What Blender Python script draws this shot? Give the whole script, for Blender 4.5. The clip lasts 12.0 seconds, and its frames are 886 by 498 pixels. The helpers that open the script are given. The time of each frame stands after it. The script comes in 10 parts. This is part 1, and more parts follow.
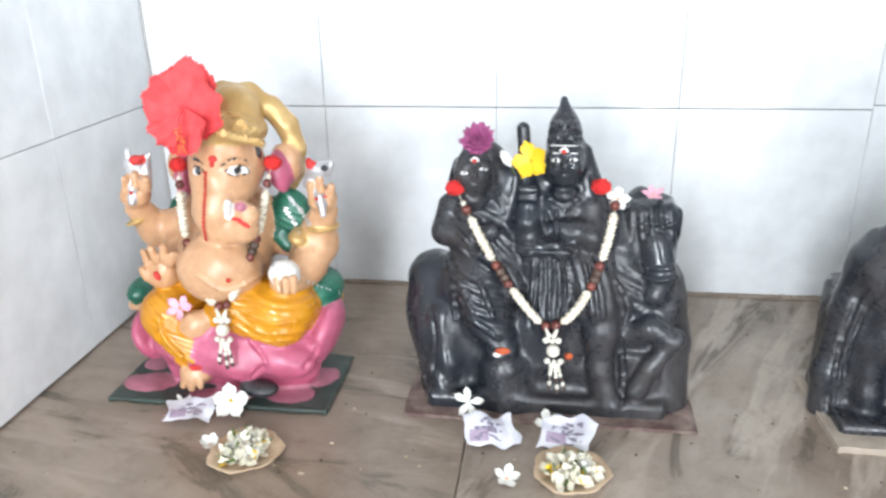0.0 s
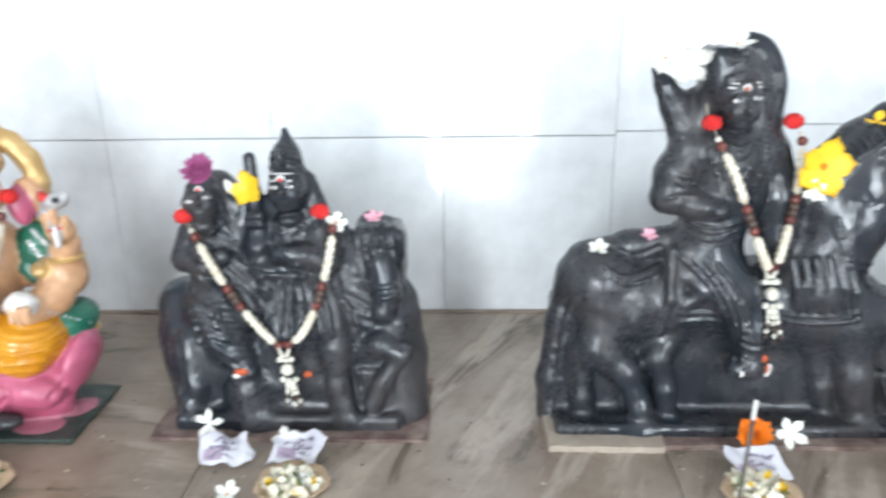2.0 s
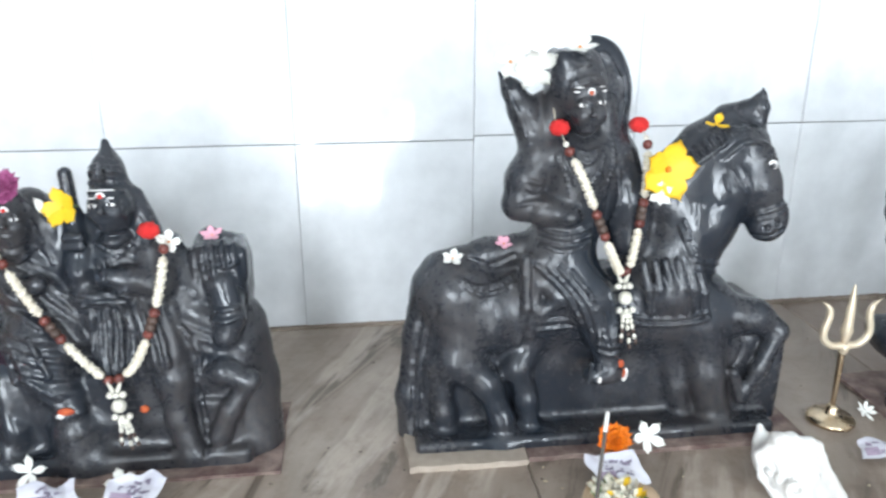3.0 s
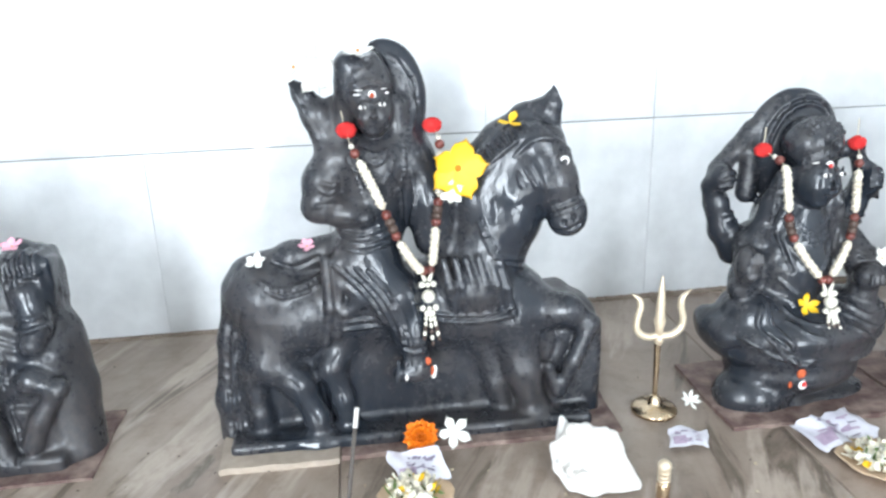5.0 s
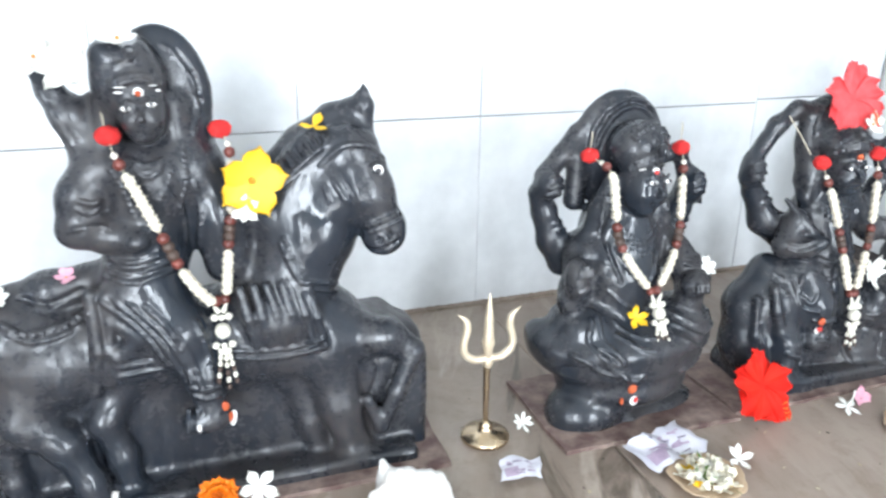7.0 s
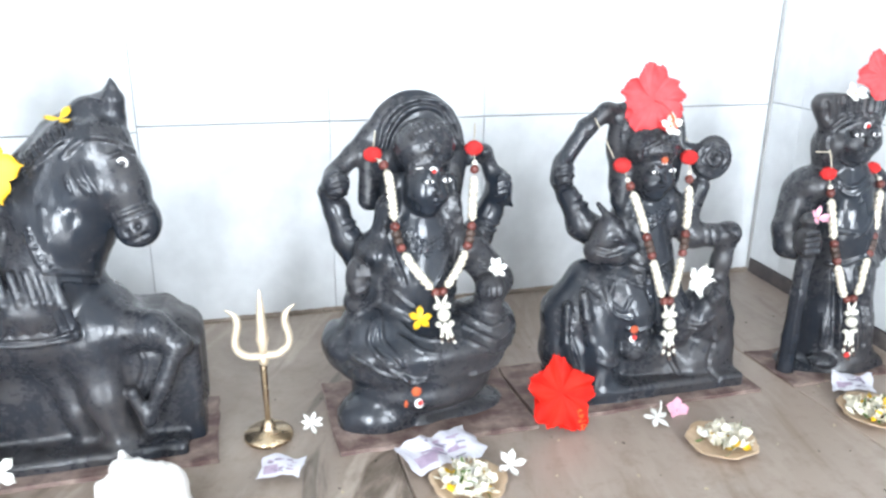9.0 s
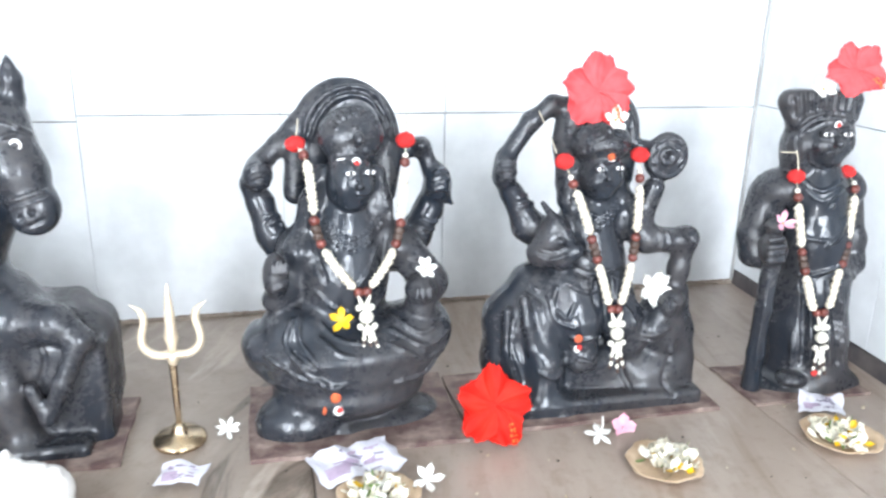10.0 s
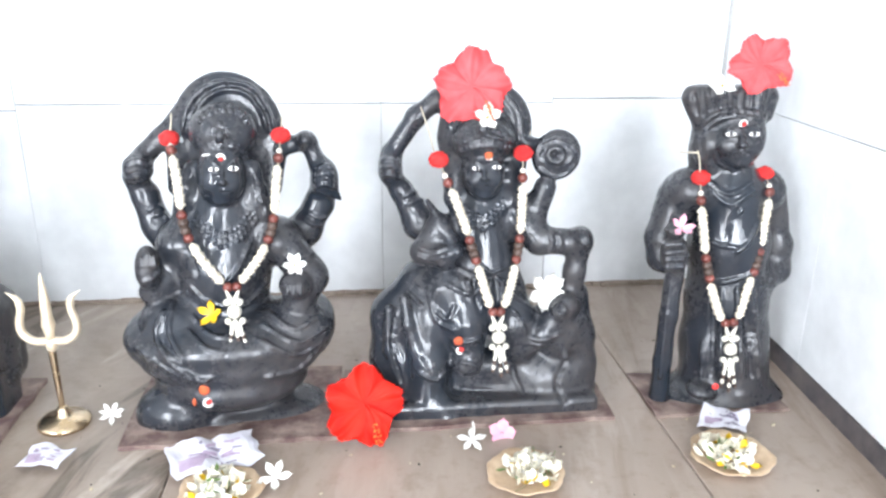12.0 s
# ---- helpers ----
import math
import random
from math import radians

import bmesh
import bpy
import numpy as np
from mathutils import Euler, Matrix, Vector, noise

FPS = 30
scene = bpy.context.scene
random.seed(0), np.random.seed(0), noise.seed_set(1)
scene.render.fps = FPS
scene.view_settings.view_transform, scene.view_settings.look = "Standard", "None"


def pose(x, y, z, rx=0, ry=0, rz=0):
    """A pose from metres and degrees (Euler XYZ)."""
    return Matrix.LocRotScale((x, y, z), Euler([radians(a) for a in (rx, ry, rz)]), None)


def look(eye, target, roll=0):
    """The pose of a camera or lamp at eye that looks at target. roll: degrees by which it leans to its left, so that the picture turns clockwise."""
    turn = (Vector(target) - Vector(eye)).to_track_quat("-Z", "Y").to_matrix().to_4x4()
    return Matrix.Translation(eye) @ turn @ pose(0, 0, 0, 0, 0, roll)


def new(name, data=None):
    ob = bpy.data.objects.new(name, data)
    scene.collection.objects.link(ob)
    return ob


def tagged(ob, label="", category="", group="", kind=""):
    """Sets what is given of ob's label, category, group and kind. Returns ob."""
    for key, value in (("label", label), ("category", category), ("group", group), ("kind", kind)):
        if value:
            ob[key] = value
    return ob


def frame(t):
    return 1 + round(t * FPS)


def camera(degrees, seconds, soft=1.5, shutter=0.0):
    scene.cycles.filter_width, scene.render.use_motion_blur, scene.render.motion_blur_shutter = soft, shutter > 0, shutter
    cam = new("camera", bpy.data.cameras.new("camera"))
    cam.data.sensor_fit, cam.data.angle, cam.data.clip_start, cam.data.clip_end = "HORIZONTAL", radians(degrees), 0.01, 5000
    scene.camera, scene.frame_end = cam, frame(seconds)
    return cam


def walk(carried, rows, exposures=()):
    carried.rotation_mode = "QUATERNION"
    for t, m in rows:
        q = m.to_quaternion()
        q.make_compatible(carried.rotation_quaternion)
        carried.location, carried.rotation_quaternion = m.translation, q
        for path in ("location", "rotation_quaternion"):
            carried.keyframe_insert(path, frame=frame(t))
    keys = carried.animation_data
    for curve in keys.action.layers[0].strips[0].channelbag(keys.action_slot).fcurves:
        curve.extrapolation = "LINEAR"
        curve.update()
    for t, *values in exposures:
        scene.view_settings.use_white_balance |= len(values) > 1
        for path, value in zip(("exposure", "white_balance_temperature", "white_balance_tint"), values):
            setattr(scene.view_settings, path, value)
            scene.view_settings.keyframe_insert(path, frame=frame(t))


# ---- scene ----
cam = camera(61.0, 12.0, soft=2.5, shutter=0.5)
PATH = [
    (0, (0.088, -0.008, 0.574), (-0.183, 1.835, -0.153), -1.1),
    (0.5, (0.154, -0.024, 0.57), (-0.121, 1.821, -0.152), -1.2),
    (1, (0.243, -0.042, 0.572), (-0.042, 1.807, -0.136), -1.3),
    (1.5, (0.312, -0.052, 0.573), (0.034, 1.806, -0.114), -1.6),
    (2, (0.349, -0.037, 0.579), (0.269, 1.85, -0.077), -0.9),
    (2.5, (0.381, -0.01, 0.579), (0.5, 1.878, -0.069), -0.1),
    (3, (0.398, 0.014, 0.576), (0.615, 1.892, -0.078), -0.1),
    (3.5, (0.439, 0.023, 0.571), (0.734, 1.887, -0.091), -0.4),
    (3.7, (0.473, 0.017, 0.567), (0.762, 1.884, -0.09), -0.7),
    (5.3, (0.655, -0.033, 0.577), (0.876, 1.848, -0.065), -1.8),
    (5.5, (0.658, -0.01, 0.582), (0.917, 1.862, -0.071), -1.4),
    (6, (0.672, 0.035, 0.575), (1.022, 1.894, -0.076), -0.7),
    (6.5, (0.681, 0.074, 0.571), (1.189, 1.894, -0.084), 0.3),
    (7, (0.709, 0.085, 0.57), (1.33, 1.861, -0.108), 0.8),
    (7.5, (0.791, 0.067, 0.57), (1.41, 1.839, -0.12), 0.5),
    (7.7, (0.827, 0.06, 0.569), (1.437, 1.833, -0.125), 0.4),
    (9.3, (1.067, -0.028, 0.52), (1.553, 1.82, -0.073), 0.9),
    (9.5, (1.093, -0.023, 0.507), (1.558, 1.834, -0.074), 1.1),
    (10, (1.164, 0.0, 0.509), (1.611, 1.858, -0.082), 1.3),
    (10.5, (1.217, 0.005, 0.518), (1.627, 1.871, -0.076), 1.4),
    (11, (1.276, 0.007, 0.528), (1.657, 1.868, -0.098), 1.7),
    (11.5, (1.372, -0.005, 0.526), (1.692, 1.865, -0.108), 1.6),
    (12, (1.422, -0.023, 0.533), (1.651, 1.855, -0.117), 0.8),
]
walk(cam, [(t, look(eye, target, roll)) for t, eye, target, roll in PATH], [(0.0, 0.11, 6500, 12), (0.5, 0.03, 6500, 12), (2.0, -0.02, 6380, 10), (3.5, -0.06, 6320, 10), (5.5, 0.36, 6320, 10), (7.5, 0.38, 6320, 11), (9.5, 0.64, 6320, 12), (12.0, 0.78, 6450, 14)])

# ---- daylight ----
world = bpy.data.worlds.new("sky")
scene.world = world
world.use_nodes = True
wn, wl = world.node_tree.nodes, world.node_tree.links
sky = wn.new("ShaderNodeTexSky")
sky.sky_type, sky.sun_disc = "NISHITA", False
sky.sun_elevation, sky.sun_rotation = radians(50), radians(200)
wn["Background"].inputs["Strength"].default_value = 0.12
wl.new(sky.outputs["Color"], wn["Background"].inputs["Color"])
sun_data = bpy.data.lights.new("sun", "SUN")
sun_data.energy, sun_data.angle, sun_data.color = 3.0, radians(0.5), (1.0, 0.95, 0.88)
sun = new("sun", sun_data)
sun.matrix_world = look((-1.0, -6.0, 8.0), (0.5, 1.0, 0.0))


def opening_light(name, x, z, width, height, y, power, tint):
    """Daylight entering through one of the hall's openings."""
    data = bpy.data.lights.new(name, "AREA")
    data.shape, data.size, data.size_y, data.energy, data.color = "RECTANGLE", width, height, power, tint
    lamp = new(name, data)
    lamp.matrix_world = look((x, y, z), (x, y + 2.0, z))
    return lamp


opening_light("daylight_west", -0.35, 0.75, 0.62, 1.6, -1.86, 80.0, (0.875, 0.95, 1.0))
opening_light("daylight_east", 1.65, 0.75, 0.62, 1.6, -1.86, 66.0, (0.875, 0.95, 1.0))
for slit_x, slit_z, slit_w, slit_h in ((0.19, -0.33, 0.055, 0.52), (0.44, -0.45, 0.05, 0.30), (0.56, -0.45, 0.04, 0.30), (0.74, -0.20, 0.045, 0.28)):
    opening_light("daylight_slit", slit_x, slit_z, slit_w, slit_h, -1.86, 190.0 * slit_w * slit_h, (0.92, 0.97, 1.0))

# ---- materials ----
def shader(name, colour, rough=0.5, metal=0.0):
    m = bpy.data.materials.new(name)
    m.use_nodes = True
    b = m.node_tree.nodes["Principled BSDF"]
    b.inputs["Base Color"].default_value = (*colour, 1)
    b.inputs["Roughness"].default_value, b.inputs["Metallic"].default_value = rough, metal
    return m, m.node_tree.nodes, m.node_tree.links, b


def noise_node(n, l, scale, detail=4.0, rough=0.55, stretch=None, turn=0.0, seed=None):
    tc = n.new("ShaderNodeTexCoord")
    t = n.new("ShaderNodeTexNoise")
    t.inputs["Scale"].default_value, t.inputs["Detail"].default_value, t.inputs["Roughness"].default_value = scale, detail, rough
    turned, mp = n.new("ShaderNodeMapping"), n.new("ShaderNodeMapping")
    turned.inputs["Rotation"].default_value[2] = radians(turn)
    if stretch:
        mp.inputs["Scale"].default_value = stretch
    l.new(tc.outputs["Object"], turned.inputs["Vector"])
    l.new(turned.outputs["Vector"], mp.inputs["Vector"])
    l.new(mp.outputs["Vector"], t.inputs["Vector"])
    if seed is not None:
        mp.inputs["Location"].default_value = (seed, seed * 1.7, seed * 0.6)
    return t


def ramp(n, l, source, *stops):
    r = n.new("ShaderNodeValToRGB")
    while len(r.color_ramp.elements) < len(stops):
        r.color_ramp.elements.new(0.5)
    for e, (p, c) in zip(r.color_ramp.elements, stops):
        e.position, e.color = p, (*c, 1)
    l.new(source, r.inputs["Fac"])
    return r


def blend(n, l, kind, fac, a, b):
    x = n.new("ShaderNodeMix")
    x.data_type, x.blend_type = "RGBA", kind
    for s, v in ((0, fac), (6, a), (7, b)):
        if isinstance(v, (int, float)):
            x.inputs[s].default_value = v
        elif isinstance(v, tuple):
            x.inputs[s].default_value = (*v, 1)
        else:
            l.new(v, x.inputs[s])
    return x.outputs[2]


def bump(n, l, b, height, strength=0.3, depth=0.001):
    k = n.new("ShaderNodeBump")
    k.inputs["Strength"].default_value, k.inputs["Distance"].default_value = strength, depth
    l.new(height, k.inputs["Height"])
    l.new(k.outputs["Normal"], b.inputs["Normal"])


def worn(name, colour, other, rough=0.4, grain=60.0, patch=9.0, metal=0.0, relief=0.25, depth=0.0008, rough_span=0.15, coat=0.0, lumps=0.0):
    """A surface that varies in colour in patches, and in roughness and relief in grain."""
    m, n, l, b = shader(name, colour, rough, metal)
    big, fine = noise_node(n, l, patch), noise_node(n, l, grain, 6.0)
    r = ramp(n, l, big.outputs["Fac"], (0.38, (0, 0, 0)), (0.66, (1, 1, 1)))
    mixed = blend(n, l, "MIX", r.outputs["Color"], colour, other)
    soft = ramp(n, l, fine.outputs["Fac"], (0.3, (0.82, 0.82, 0.82)), (0.7, (1.0, 1.0, 1.0)))
    l.new(blend(n, l, "MULTIPLY", 1.0, mixed, soft.outputs["Color"]), b.inputs["Base Color"])
    mr = n.new("ShaderNodeMapRange")
    mr.inputs["To Min"].default_value, mr.inputs["To Max"].default_value = max(rough - rough_span, 0.03), rough + rough_span
    l.new(big.outputs["Fac"], mr.inputs["Value"])
    l.new(mr.outputs["Result"], b.inputs["Roughness"])
    b.inputs["Coat Weight"].default_value, b.inputs["Coat Roughness"].default_value = coat, 0.12
    bump(n, l, b, fine.outputs["Fac"], relief, depth)
    if lumps:
        swell = noise_node(n, l, 42.0, 3.0, 0.55, seed=3.1)
        k = n.new("ShaderNodeBump")
        k.inputs["Strength"].default_value, k.inputs["Distance"].default_value = lumps, 0.006
        l.new(swell.outputs["Fac"], k.inputs["Height"])
        l.new(k.outputs["Normal"], b.inputs["Normal"].links[0].from_node.inputs["Normal"])
    return m


def marble(name, base, pale, vein, turn, seed, density):
    """Polished floor marble with long wavy veins running one way."""
    m, n, l, b = shader(name, base, 0.32)
    cloud = noise_node(n, l, 3.2, 5.0, 0.6, seed=seed)
    c0 = ramp(n, l, cloud.outputs["Fac"], (0.32, base), (0.68, pale))
    streak = noise_node(n, l, 3.0, 6.0, 0.62, stretch=(3.0, 0.8, 1.0), turn=turn, seed=seed)
    streak.inputs["Distortion"].default_value = 1.5
    v = ramp(n, l, streak.outputs["Fac"], (0.46 - density, (0, 0, 0)), (0.54, (0.35, 0.35, 0.35)), (0.6, (1, 1, 1)), (0.7, (0.25, 0.25, 0.25)))
    c1 = blend(n, l, "MIX", v.outputs["Color"], c0.outputs["Color"], vein)
    light = noise_node(n, l, 2.6, 5.0, 0.6, stretch=(5.0, 0.8, 1.0), turn=turn, seed=seed + 5.3)
    lr = ramp(n, l, light.outputs["Fac"], (0.54, (0, 0, 0)), (0.60, (0.9, 0.9, 0.9)), (0.68, (0.15, 0.15, 0.15)))
    c2 = blend(n, l, "MIX", lr.outputs["Color"], c1, pale)
    dirt = noise_node(n, l, 38.0, 6.0, 0.7, seed=seed)
    dr = ramp(n, l, dirt.outputs["Fac"], (0.3, (0.72, 0.68, 0.64)), (0.5, (1, 1, 1)))
    l.new(blend(n, l, "MULTIPLY", 0.7, c2, dr.outputs["Color"]), b.inputs["Base Color"])
    mr = n.new("ShaderNodeMapRange")
    mr.inputs["To Min"].default_value, mr.inputs["To Max"].default_value = 0.22, 0.5
    l.new(dirt.outputs["Fac"], mr.inputs["Value"])
    l.new(mr.outputs["Result"], b.inputs["Roughness"])
    bump(n, l, b, dirt.outputs["Fac"], 0.12, 0.0006)
    return m


M = {}
M["tile"] = worn("glazed_white_tile", (0.80, 0.815, 0.825), (0.785, 0.80, 0.812), 0.08, 14.0, 2.0, relief=0.03, depth=0.0003, rough_span=0.012)
M["grout"] = worn("grey_grout", (0.46, 0.46, 0.45), (0.34, 0.33, 0.32), 0.9, 120.0, 14.0)
M["grime"] = worn("dark_skirting_cement", (0.06, 0.05, 0.055), (0.13, 0.11, 0.10), 0.85, 80.0, 16.0, relief=0.6, depth=0.002)
M["sand"] = worn("brown_wall_edge_dirt", (0.24, 0.19, 0.15), (0.34, 0.28, 0.23), 0.9, 90.0, 22.0, relief=0.6, depth=0.002)
M["plaster"] = worn("painted_plaster", (0.72, 0.72, 0.70), (0.64, 0.64, 0.62), 0.8, 40.0, 3.0)
M["hall_floor"] = worn("dark_stone_paving", (0.085, 0.08, 0.078), (0.06, 0.057, 0.055), 0.6, 30.0, 3.0)
M["marble_a"] = marble("marble_brown_streaked", (0.195, 0.144, 0.110), (0.355, 0.282, 0.228), (0.125, 0.102, 0.076), 100, 1.3, 0.10)
M["marble_b"] = marble("marble_brown_diagonal", (0.222, 0.168, 0.132), (0.40, 0.335, 0.28), (0.115, 0.088, 0.066), 25, 4.1, 0.10)
M["marble_c"] = marble("marble_pale_beige", (0.29, 0.228, 0.186), (0.35, 0.286, 0.24), (0.255, 0.196, 0.155), 8, 7.7, 0.02)
M["joint"] = worn("dark_floor_joint", (0.17, 0.125, 0.095), (0.22, 0.17, 0.13), 0.9)
M["black"], kn, kl, kb = shader("black_oil_paint", (0.013, 0.018, 0.026), 0.14)
smear = noise_node(kn, kl, 9.0, 5.0, 0.62, stretch=(1.0, 1.0, 0.55))
speck = noise_node(kn, kl, 130.0, 5.0, 0.65)
film = ramp(kn, kl, smear.outputs["Fac"], (0.36, (0.05, 0.05, 0.05)), (0.66, (0.95, 0.95, 0.95)))
fleck = ramp(kn, kl, speck.outputs["Fac"], (0.35, (0.35, 0.35, 0.35)), (0.70, (1.0, 1.0, 1.0)))
# brownish dust patches, also lifted to put lens haze into the black
dust_haze = blend(kn, kl, "MULTIPLY", 1.0, film.outputs["Color"], fleck.outputs["Color"])
kl.new(blend(kn, kl, "MIX", dust_haze, (0.013, 0.018, 0.026), (0.056, 0.048, 0.046)), kb.inputs["Base Color"])
sheen = kn.new("ShaderNodeMapRange")
sheen.inputs["To Min"].default_value, sheen.inputs["To Max"].default_value = 0.13, 0.60
kl.new(dust_haze, sheen.inputs["Value"])
kl.new(sheen.outputs["Result"], kb.inputs["Roughness"])
drips = noise_node(kn, kl, 55.0, 2.0, 0.45, stretch=(1.4, 1.4, 0.7))
bump(kn, kl, kb, drips.outputs["Fac"], 0.5, 0.0024)
grain = kn.new("ShaderNodeBump")
grain.inputs["Strength"].default_value, grain.inputs["Distance"].default_value = 0.3, 0.00022
kl.new(speck.outputs["Fac"], grain.inputs["Height"])
kl.new(grain.outputs["Normal"], kb.inputs["Normal"].links[0].from_node.inputs["Normal"])
M["red_slab"] = worn("red_stained_stone", (0.115, 0.066, 0.058), (0.30, 0.225, 0.19), 0.75, 90.0, 34.0, relief=0.7, depth=0.003)
M["beige_slab"] = worn("beige_stone", (0.42, 0.35, 0.28), (0.34, 0.28, 0.23), 0.75, 70.0, 16.0, relief=0.5, depth=0.0015)
M["skin"] = worn("peach_enamel", (0.60, 0.355, 0.205), (0.52, 0.28, 0.145), 0.3, 90.0, 16.0, relief=0.15, depth=0.0006)
M["orange"] = worn("orange_enamel", (0.62, 0.27, 0.012), (0.52, 0.195, 0.008), 0.25, 90.0, 16.0, relief=0.15)
M["pink"] = worn("pink_enamel", (0.52, 0.125, 0.21), (0.42, 0.085, 0.15), 0.35, 80.0, 14.0, relief=0.15)
M["green"] = worn("green_enamel", (0.012, 0.10, 0.065), (0.02, 0.15, 0.09), 0.35, 160.0, 20.0)
M["gold"] = worn("gold_paint", (0.60, 0.40, 0.17), (0.48, 0.29, 0.10), 0.36, 120.0, 30.0, metal=0.35, relief=0.5, depth=0.0015)
M["silver"] = worn("silver_paint", (0.60, 0.58, 0.58), (0.48, 0.47, 0.48), 0.35, 100.0, 30.0, metal=0.5)
M["red"] = worn("red_powder_paint", (0.62, 0.035, 0.03), (0.52, 0.03, 0.025), 0.7, 200.0, 60.0)
M["saffron"] = worn("orange_powder", (0.50, 0.10, 0.025), (0.36, 0.05, 0.025), 0.8, 200.0, 90.0)
M["white"] = worn("white_enamel", (0.78, 0.76, 0.74), (0.70, 0.67, 0.64), 0.4, 200.0, 40.0)
M["board"] = worn("dark_green_painted_board", (0.030, 0.050, 0.042), (0.045, 0.060, 0.052), 0.45, 70.0, 14.0, relief=0.4, depth=0.001)
M["faded_pink"] = worn("faded_pink_paint", (0.50, 0.17, 0.24), (0.36, 0.13, 0.17), 0.5, 70.0, 22.0, relief=0.3)

# ---- building blocks ----
def mesh_object(name, bm, mats, parent=None, label="", smooth=False):
    me = bpy.data.meshes.new(name)
    bm.normal_update()
    bm.to_mesh(me)
    bm.free()
    for m in (mats if isinstance(mats, (list, tuple)) else [mats]):
        me.materials.append(m)
    if smooth:
        me.polygons.foreach_set("use_smooth", [True] * len(me.polygons))
    ob = new(name, me)
    if parent is not None:
        ob.parent = parent
    if label:
        tagged(ob, label)
    return ob


def part(name, bm, material, parent, label="", smooth=True):
    return mesh_object(name, bm, material, parent, label, smooth)


def box(bm, centre, size, turn=None, bevel=0.0, seg=1, mat=0):
    m = Matrix.Translation(centre) @ (turn or Matrix.Identity(4)) @ Matrix.Diagonal((*size, 1))
    made = bmesh.ops.create_cube(bm, size=1.0, matrix=m)["verts"]
    faces = {f for v in made for f in v.link_faces}
    if bevel:
        edges = list({e for f in faces for e in f.edges})
        got = bmesh.ops.bevel(bm, geom=edges, offset=bevel, segments=seg, affect="EDGES", profile=0.5)
        faces = set(got["faces"]) | {f for f in faces if f.is_valid}
    for f in faces:
        f.material_index = mat
    return made


def boxed(*args, **kw):
    bm = bmesh.new()
    box(bm, *args, **kw)
    return bm


def thing(name, at, label, category, group=""):
    ob = new(name)
    ob.empty_display_size = 0.02
    ob.matrix_basis = at if isinstance(at, Matrix) else Matrix.Translation(at)
    return tagged(ob, label, category, group)


# ---- the niche: ledge, tiled walls, hall around ----
LEFT, RIGHT, CORNER_Y, ROW = -0.618, 2.088, 1.262, 0.338
LEDGE_FRONT, HALL_FLOOR, CEILING = 0.42, -0.85, 2.0
BACK_TURN = math.atan2(0.026, RIGHT - LEFT)


def structure(name, bm, mat, label, smooth=False):
    return tagged(mesh_object(name, bm, mat, None, "", smooth), label, name.split("_")[0], kind="structure")


# ledge body under the marble
structure("ledge", boxed(((LEFT + RIGHT) / 2, (LEDGE_FRONT + 1.5) / 2, (HALL_FLOOR - 0.02) / 2), (RIGHT - LEFT + 0.5, 1.5 - LEDGE_FRONT, -HALL_FLOOR - 0.02)),
          M["joint"], "raised masonry ledge under the marble slabs")
# marble slabs, each with its own veins
floor = tagged(new("floor"), "veined marble slab floor of the raised ledge", "floor", kind="structure")
for x0, x1, y0, y1, mat in ((-0.75, -0.0056, 0.40, 1.40, "marble_a"), (-0.0044, 0.5992, 0.40, 1.40, "marble_b"), (0.6008, 1.1992, 0.40, 1.40, "marble_b"),
                            (1.2008, 1.8118, 0.40, 1.40, "marble_c"), (1.8132, 2.25, 0.40, 1.40, "marble_c")):
    part("marble_slab", boxed(((x0 + x1) / 2, (y0 + y1) / 2, -0.01), (x1 - x0, y1 - y0, 0.02), bevel=0.0012), M[mat], floor, smooth=False)

# back wall: nine columns of tile over a cement core, slightly out of square
wall_back = structure("wall_back", boxed(((LEFT + RIGHT) / 2, 1.40, 0.57), (3.2, 0.24, 2.86), turn=pose(0, 0, 0, 0, 0, math.degrees(BACK_TURN))), M["grout"],
                      "white glazed tile wall behind the statues")
wall_left = structure("wall_left", boxed((LEFT - 0.116, -0.25, 0.57), (0.22, 3.32, 2.86)), M["grout"], "white glazed tile side wall of the niche")
RIGHT_TURN = 4.6
right_frame = pose(RIGHT, 1.29, 0, 0, 0, -RIGHT_TURN)
wall_right = structure("wall_right", boxed((0.126, -1.6, 0.57), (0.24, 3.5, 2.86)), M["grout"], "white glazed tile side wall with dark skirting gap")
wall_right.matrix_basis = right_frame
columns = (LEFT - 0.012, -0.302, -0.003, 0.296, 0.596, 0.880, 1.190, 1.470, 1.772, 2.088)
def row_edges(first):
    return ((0.004, first), (first, first + 0.45), (first + 0.45, first + 0.90), (first + 0.90, first + 1.35), (first + 1.35, CEILING))



def tile(parent, width, height, m, mat="tile", gap=0.0008):
    bm = boxed((0, 0, 0), (width - gap, 0.008, height - 2.4 * gap), bevel=0.0008, seg=1)
    ob = part("wall_tile", bm, M[mat], None, smooth=False)
    ob.parent = parent
    ob.matrix_parent_inverse = parent.matrix_basis.inverted()
    ob.matrix_basis = m
    return ob


rng = random.Random(7)
wobble = lambda s: rng.uniform(-s, s)

